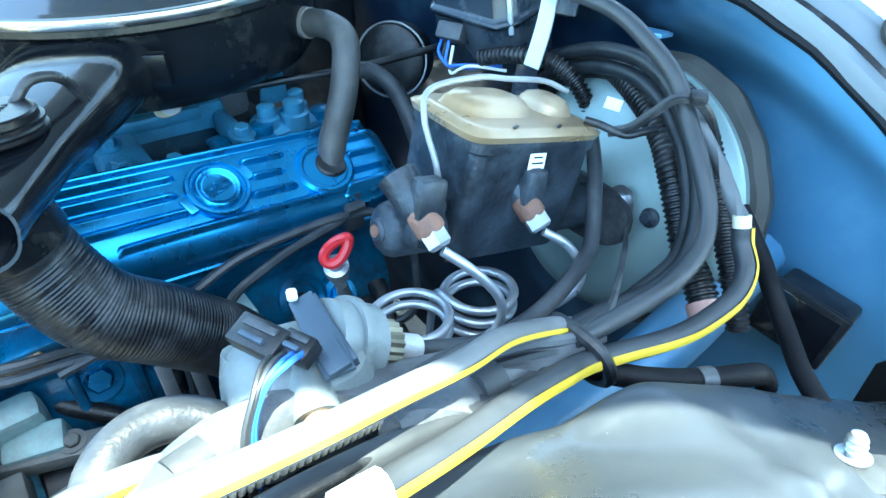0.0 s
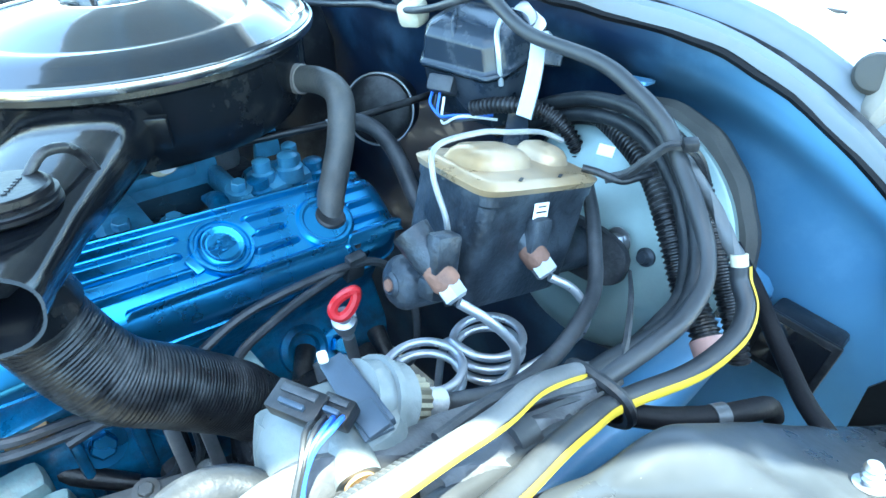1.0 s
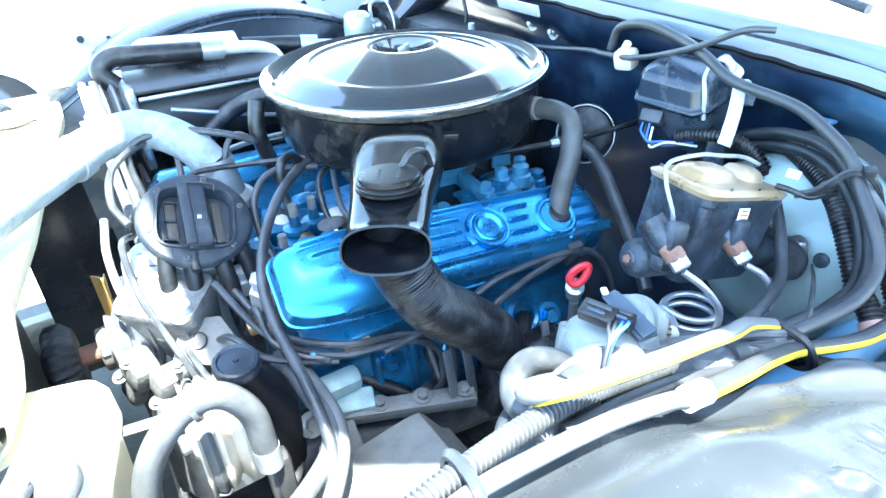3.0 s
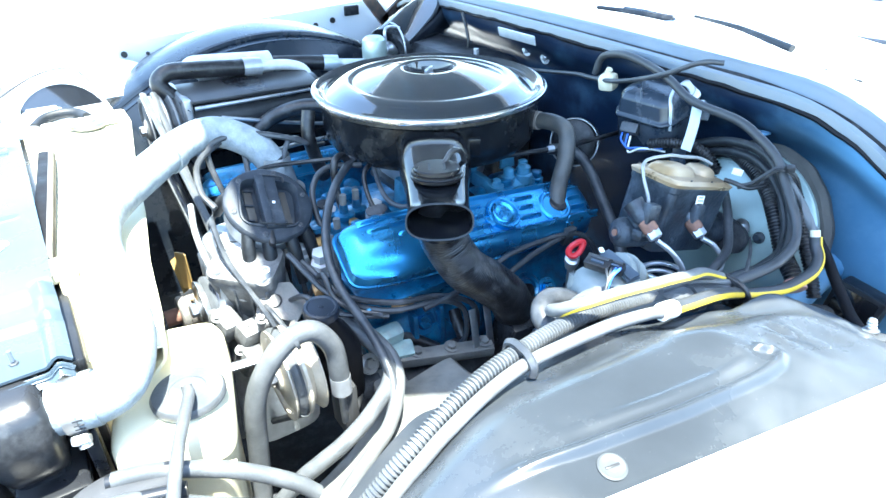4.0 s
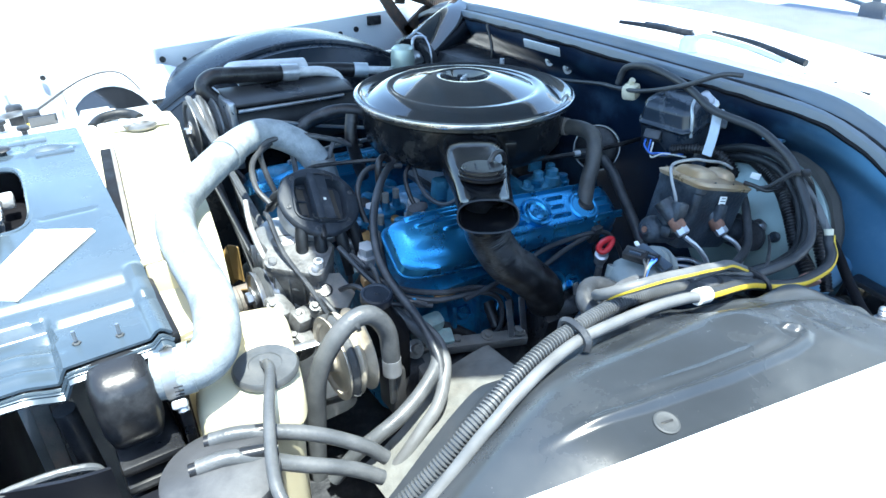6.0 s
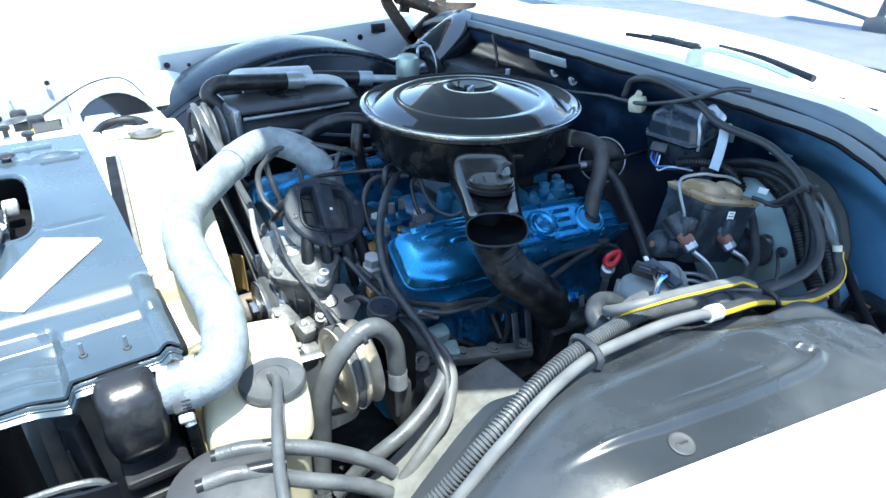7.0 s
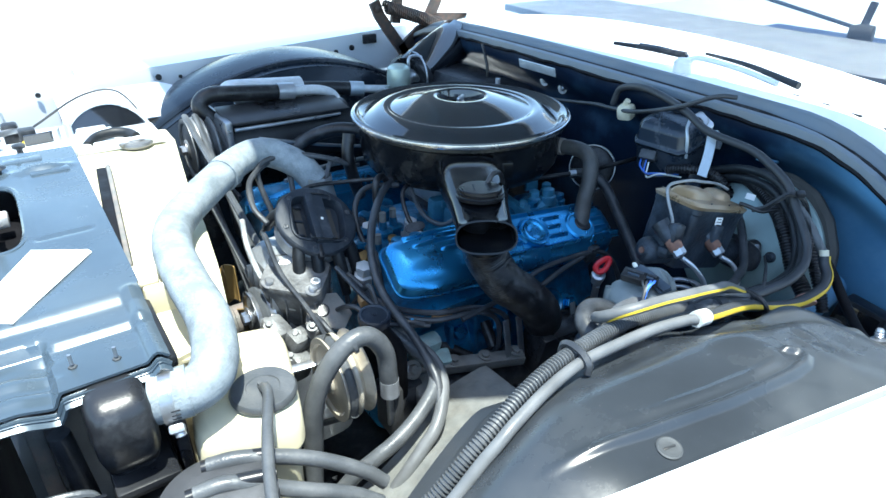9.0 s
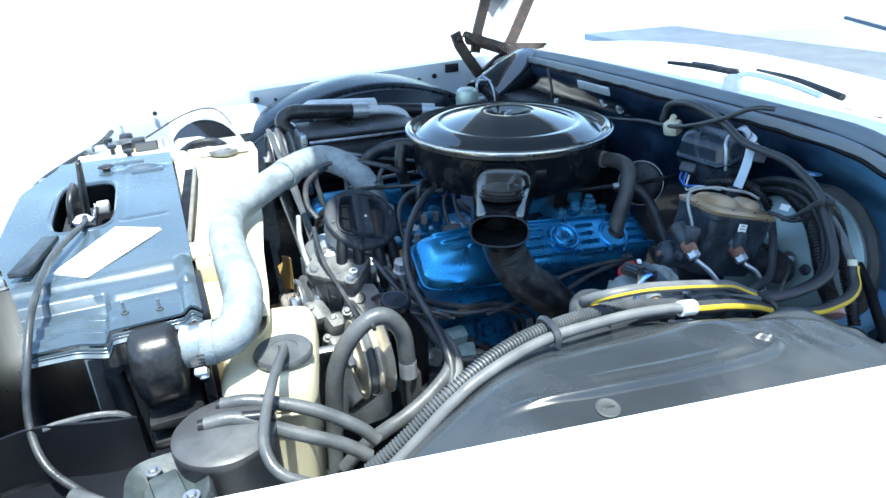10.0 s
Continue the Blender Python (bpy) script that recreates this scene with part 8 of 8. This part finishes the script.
# receiver and evaporator box at the far firewall corner
evap = thing("evaporator_case", "black moulded evaporator case in the far firewall corner", "evaporator case", (0.3, 0.5, 0.7))
part("case", loft([[(0.30 + a, 0.42 + c, z) for a, c in oval(w, h, 32, 6)] for z, w, h in ((0.55, 0.16, 0.62), (0.90, 0.16, 0.62), (0.955, 0.14, 0.58), (0.975, 0.11, 0.52))]), BLACK_PLASTIC, evap)
part("duct", tube([(0.20, 0.50, 0.955), (0.27, 0.52, 0.985), (0.36, 0.56, 1.01), (0.42, 0.60, 1.02)], 0.055, 24, 6, shape=lambda a: 1 + 0.1 * math.cos(2 * a)), GLOSS_BLACK, evap, "glossy black air duct")
part("duct_collar", tube([(0.195, 0.498, 0.952), (0.215, 0.504, 0.960)], 0.062, 24, 2), SATIN_BLACK, evap)
part("collar_wire", tube([(0.205 + 0.004, 0.50 + 0.062 * math.cos(a), 0.957 + 0.062 * math.sin(a)) for a in [i * math.pi / 6 for i in range(12)]], 0.0025, 6, 3, closed=True), STEEL, evap)
part("case_stud", tube([(0.24, 0.18, 0.99), (0.24, 0.18, 1.01)], 0.006, 8, 2), ZINC, evap)
poa = thing("expansion_valve", "silver cast valve on the evaporator pipe", "valve", (0.14, 0.46, 0.94))
part("body", lathe([(0.0, 0.055), (0.020, 0.055), (0.028, 0.048), (0.031, 0.03), (0.031, 0.0), (0.024, -0.01), (0, -0.012)], shift(0.128, 0.452, 0.95), 24), mat("pale_green_alloy", (0.5, 0.58, 0.52), 0.35, 0.6, 0.12, 30, 0.05), poa)
part("union", tube([(0.15, 0.455, 0.968), (0.175, 0.47, 0.966), (0.20, 0.482, 0.962)], lambda s: 0.014 + 0.004 * math.sin(s * 14), 16, 6), STEEL, poa)
part("capillary", tube([(0.165, 0.46, 0.985), (0.165, 0.462, 1.01), (0.18, 0.47, 1.018), (0.21, 0.48, 1.012), (0.235, 0.49, 1.0)], 0.004, 8), ZINC, poa)
part("ring_wire", tube([(0.10 + 0.03 * math.cos(a), 0.42 + 0.03 * math.sin(a), 0.955) for a in [i * math.pi / 6 for i in range(12)]], 0.0022, 6, 3, closed=True), STEEL, poa)
for x, y, z in ((0.350, 0.085, 0.993), (0.352, 0.150, 0.998)):
    s = thing("firewall_stud", "bright zinc stud with a nut on the firewall", "stud", (x, y, z), "firewall studs")
    part("stud", tube([(x + 0.05, y, z - 0.006), (x, y, z)], 0.005, 10, 2), ZINC, s)
    part("nut", hexbolt((x + 0.012, y, z - 0.001), (-1, 0, 0.1), 0.009, 0.009), ZINC, s)
plate = thing("data_plate", "pale riveted data plate on the upper firewall", "plate", (0.27, 0.05, 1.05))
part("plate", box(0.004, 0.12, 0.02, axes((0.29, 0.10, 1.035), (1, 0, 0.3), (-0.3, 0, 1)), 0.001), BARE_GREY, plate)
hose("firewall_wire", "thin dark wire hanging from the far cowl", [(0.33, 0.36, 1.05), (0.325, 0.33, 1.0), (0.32, 0.32, 0.95), (0.31, 0.27, 0.92)], 0.004, RUBBER, "wire")

# hood hinge with its spring
HY = 0.885


def bar(pts, w, t=0.006):
    b = bmesh.new()
    out = []
    for i, p in enumerate(pts):
        p = Vector((p[0], 0, p[1]))
        a, c = Vector((*pts[max(i - 1, 0)], 0)), Vector((*pts[min(i + 1, len(pts) - 1)], 0))
        d = Vector((c.x - a.x, 0, c.y - a.y)).normalized()
        n = Vector((-d.z, 0, d.x))
        out.append((p + n * w / 2, p - n * w / 2))
    rings = [[Vector((q.x, HY - t, q.z)) for q in (l, r)] + [Vector((q.x, HY + t, q.z)) for q in (r, l)] for l, r in out]
    b.free()
    return loft(rings)


hinge = part("hinge", bar([(0.40, 0.93), (0.47, 0.985), (0.54, 1.02), (0.66, 1.01)], 0.06), SPRING_BROWN, hood, "dark brown steel hinge with a coil spring")
part("lower_arm", bar([(0.30, 1.10), (0.315, 1.06), (0.35, 1.01), (0.395, 0.95), (0.43, 0.90)], 0.036), SPRING_BROWN, hinge)
part("front_link", bar([(0.375, 1.03), (0.385, 1.10), (0.41, 1.18), (0.425, 1.25)], 0.034), SPRING_BROWN, hinge)
part("rear_link", bar([(0.50, 1.03), (0.525, 1.07), (0.56, 1.14), (0.60, 1.22)], 0.038), SPRING_BROWN, hinge)
for x, z in ((0.31, 1.08), (0.38, 1.05), (0.50, 1.03), (0.45, 0.95)):
    part("pivot", lathe([(0.012, 0), (0.012, 0.006), (0.006, 0.010), (0, 0.010)], facing((x, HY - 0.006, z), (0, -1, 0)), 14), SPRING_BROWN, hinge)
part("spring", tube([(lerp(0.33, 0.545, i / 220), HY - 0.02 + 0.019 * math.cos(i * 0.8), lerp(1.085, 1.015, i / 220) + 0.019 * math.sin(i * 0.8)) for i in range(221)], 0.0038, 6, 1), SPRING_BROWN, hinge, "dark coil spring")

# driver-side hinge beside the cowl
TAN_PAINT = mat("tan_grey_hinge_paint", (0.30, 0.28, 0.25), 0.5, 0.1, 0.15, 20, 0.08, 160, dust=(0.18, 0.15, 0.11), dust_amount=0.2, dust_scale=25)
near_hinge = part("hinge", tube([(0.36, -0.695, 1.061), (0.36, -0.663, 1.044), (0.36, -0.656, 1.019), (0.36, -0.649, 0.991), (0.36, -0.651, 0.979), (0.36, -0.665, 0.975), (0.36, -0.686, 0.978), (0.36, -0.707, 0.977)], 0.010, 10, shape=lambda a: 1 + 0.35 * abs(math.cos(a))), TAN_PAINT, hood, "tan-grey steel hinge arm with a looped end")
part("web", loft([[Vector(p) + Vector((dx, 0, 0)) for p in [(0.36, -0.667, 1.033), (0.36, -0.712, 1.054), (0.36, -0.737, 0.991), (0.36, -0.699, 0.994), (0.36, -0.679, 1.009)]] for dx in (-0.004, 0.004)]), TAN_PAINT, near_hinge)
part("strap", tube([(0.36, -0.717, 0.993), (0.36, -0.725, 0.947), (0.36, -0.741, 0.895), (0.36, -0.764, 0.835), (0.36, -0.797, 0.769)], 0.022, 14, shape=lambda a: 0.45 + 0.55 * abs(math.cos(a))), TAN_PAINT, near_hinge)
part("stop_knob", lathe([(0.016, -0.03), (0.017, 0.0), (0.014, 0.006), (0.006, 0.008), (0, 0.008)], facing((0.36, -0.643, 1.03), (-0.85, -0.1, 0.35)), 20), FELT, near_hinge)
insulation = thing("insulation_edge", "frayed dark insulation strip beside the hinge", "insulation", (0.36, -0.736, 0.843))
part("strip", tube([(0.36, -0.717, 0.949), (0.36, -0.718, 0.906), (0.36, -0.723, 0.868), (0.36, -0.736, 0.843)], 0.016, 10, shape=lambda a: 0.35 + 0.65 * abs(math.cos(a)) + 0.1 * math.sin(5 * a), twist=2.0), FELT, insulation)

# wipers
wip = thing("windscreen_wiper", "white wiper arm with a black rubber blade", "wiper", (0.36, -0.22, 1.09), "wipers")
part("arm", tube([(0.395, -0.215, 1.106), (0.390, -0.25, 1.114), (0.374, -0.34, 1.113), (0.358, -0.42, 1.106)], 0.0055, 8), BODY_WHITE, wip)
part("pivot_cap", lathe([(0.018, -0.02), (0.018, 0.006), (0.012, 0.012), (0, 0.013)], shift(0.388, -0.21, 1.096), 18), WHITE_PLASTIC, wip)
part("blade", tube([(0.420, -0.235, 1.118), (0.395, -0.34, 1.118), (0.368, -0.452, 1.108)], lambda s: 0.003 + 0.0035 * s, 8), RUBBER, wip, "black rubber blade")
wip2 = thing("windscreen_wiper", "dark wiper blade resting on the white cowl", "wiper", (0.40, -0.1, 1.09), "wipers")
part("blade", tube([(0.376, -0.04, 1.112), (0.398, -0.12, 1.111), (0.414, -0.195, 1.108)], lambda s: 0.004 + 0.0035 * s, 8), RUBBER, wip2, "black rubber blade")
part("arm", tube([(0.415, -0.20, 1.106), (0.405, -0.15, 1.114), (0.392, -0.095, 1.116)], 0.004, 8), MOTOR_GREY, wip2)
mirror = thing("inner_mirror", "black interior mirror behind the windscreen", "mirror", (1.2, -0.17, 1.06))
part("ball_joint", lathe([(0, -0.03), (0.02, -0.028), (0.026, 0.0), (0.02, 0.028), (0, 0.03)], facing((1.2, -0.17, 1.072), (0.2, -1, 0.1)), 20), DEEP_BLACK, mirror)
part("stem", tube([(1.2, -0.17, 1.085), (1.21, -0.17, 1.11), (1.22, -0.172, 1.15)], 0.010, 10), DEEP_BLACK, mirror)
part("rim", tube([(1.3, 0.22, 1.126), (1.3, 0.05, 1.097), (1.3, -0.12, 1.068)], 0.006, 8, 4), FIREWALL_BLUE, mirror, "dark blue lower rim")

# far front corner: headlamp brackets and opening
corner = thing("headlamp_bracket", "bright bracket and opening with painted shade in the far front corner", "bracket", (-0.62, 0.55, 0.9))
part("plate", box(0.34, 0.26, 0.008, shift(-0.665, 0.61, 0.925), 0.003), BODY_WHITE, corner)
part("shelf", box(0.36, 0.13, 0.008, shift(-0.665, 0.533, 0.943), 0.003), BODY_WHITE, corner, "white painted shelf behind the support")
part("shelf_lip", box(0.36, 0.010, 0.014, shift(-0.665, 0.470, 0.950), 0.003), BODY_WHITE, corner)
part("bracket", box(0.055, 0.06, 0.035, shift(-0.605, 0.545, 0.933), 0.004), BRIGHT_ALU, corner)
part("bracket_lip", box(0.065, 0.012, 0.045, shift(-0.605, 0.512, 0.933), 0.003), BODY_WHITE, corner)
part("upright", box(0.008, 0.03, 0.055, axes((-0.645, 0.545, 0.933), (1, 0.2, 0), (0, 0.15, 1)), 0.002), BARE_GREY, corner)
part("upright", box(0.008, 0.022, 0.045, axes((-0.665, 0.565, 0.933), (1, -0.3, 0), (0, -0.1, 1)), 0.002), BARE_GREY, corner)
part("adjuster_screw", tube([(-0.575, 0.545, 0.945), (-0.545, 0.55, 0.950)], 0.005, 8, 2), STEEL, corner)
part("adjuster_head", lathe([(0.011, 0), (0.011, 0.008), (0.005, 0.010), (0, 0.010)], facing((-0.552, 0.549, 0.949), (1, 0.1, 0.1)), 14), BRIGHT_ALU, corner)
# a black sheet stands for the shade inside the opening
part("opening_shade", prism([(0.085 * math.cos(i * math.pi / 14), 0.080 * math.sin(i * math.pi / 14)) for i in range(15)], 0.004, axes((-0.57, 0.615, 0.915), (1, 0.15, 0), (0, -1, 0.25)), 0.001), GLOSS_BLACK, corner, "black sheet for the shade in the half-round opening")
part("opening_rim", tube([Vector((-0.57, 0.611, 0.916)) + Vector((1, 0.15, 0)).normalized() * 0.088 * math.cos(i * math.pi / 14) + Vector((0, 0.24, 0.97)) * 0.083 * math.sin(i * math.pi / 14) for i in range(15)], 0.004, 8, 2), BODY_WHITE, corner)
part("spike", tube([(-0.745, 0.70, 0.94), (-0.752, 0.71, 0.985)], 0.005, 8, 2), STEEL, corner)
part("lever", box(0.03, 0.03, 0.05, shift(-0.742, 0.66, 0.925), 0.006), BLACK_PLASTIC, corner)
part("lever_arm", box(0.06, 0.016, 0.012, axes((-0.755, 0.64, 0.955), (1, 0.5, 0), (0, 0.2, 1)), 0.003), STEEL, corner)
part("black_block", box(0.03, 0.03, 0.045, shift(-0.715, 0.60, 0.93), 0.004), BLACK_PLASTIC, corner)
# likewise a thin black sheet for the shaded gap
part("gap_shade", box(0.05, 0.004, 0.05, axes((-0.70, 0.575, 0.925), (1, 0.1, 0), (0, -0.3, 1)), 0.001), GLOSS_BLACK, corner)
part("yellow_dot", lathe([(0.007, 0), (0.007, 0.004), (0, 0.005)], facing((-0.722, 0.583, 0.95), (-0.3, -1, 0.2)), 12), YELLOW, corner)
for x, y, r in ((-0.735, 0.50, 0.011), (-0.77, 0.56, 0.010), (-0.78, 0.63, 0.010)):
    part("knob", lathe([(r * 0.5, 0.0), (r * 0.5, 0.012), (r, 0.014), (r, 0.020), (0, 0.022)], shift(x, y, 0.955), 14), BLACK_PLASTIC, corner)
corner.location.y -= 0.12
hose("far_wire", "thin grey wire along the far front flange", [(-0.70, 0.56, 0.955), (-0.60, 0.64, 0.985), (-0.53, 0.65, 0.99), (-0.50, 0.60, 0.97), (-0.48, 0.54, 0.92)], 0.0025, GREY_RUBBER, "wire")
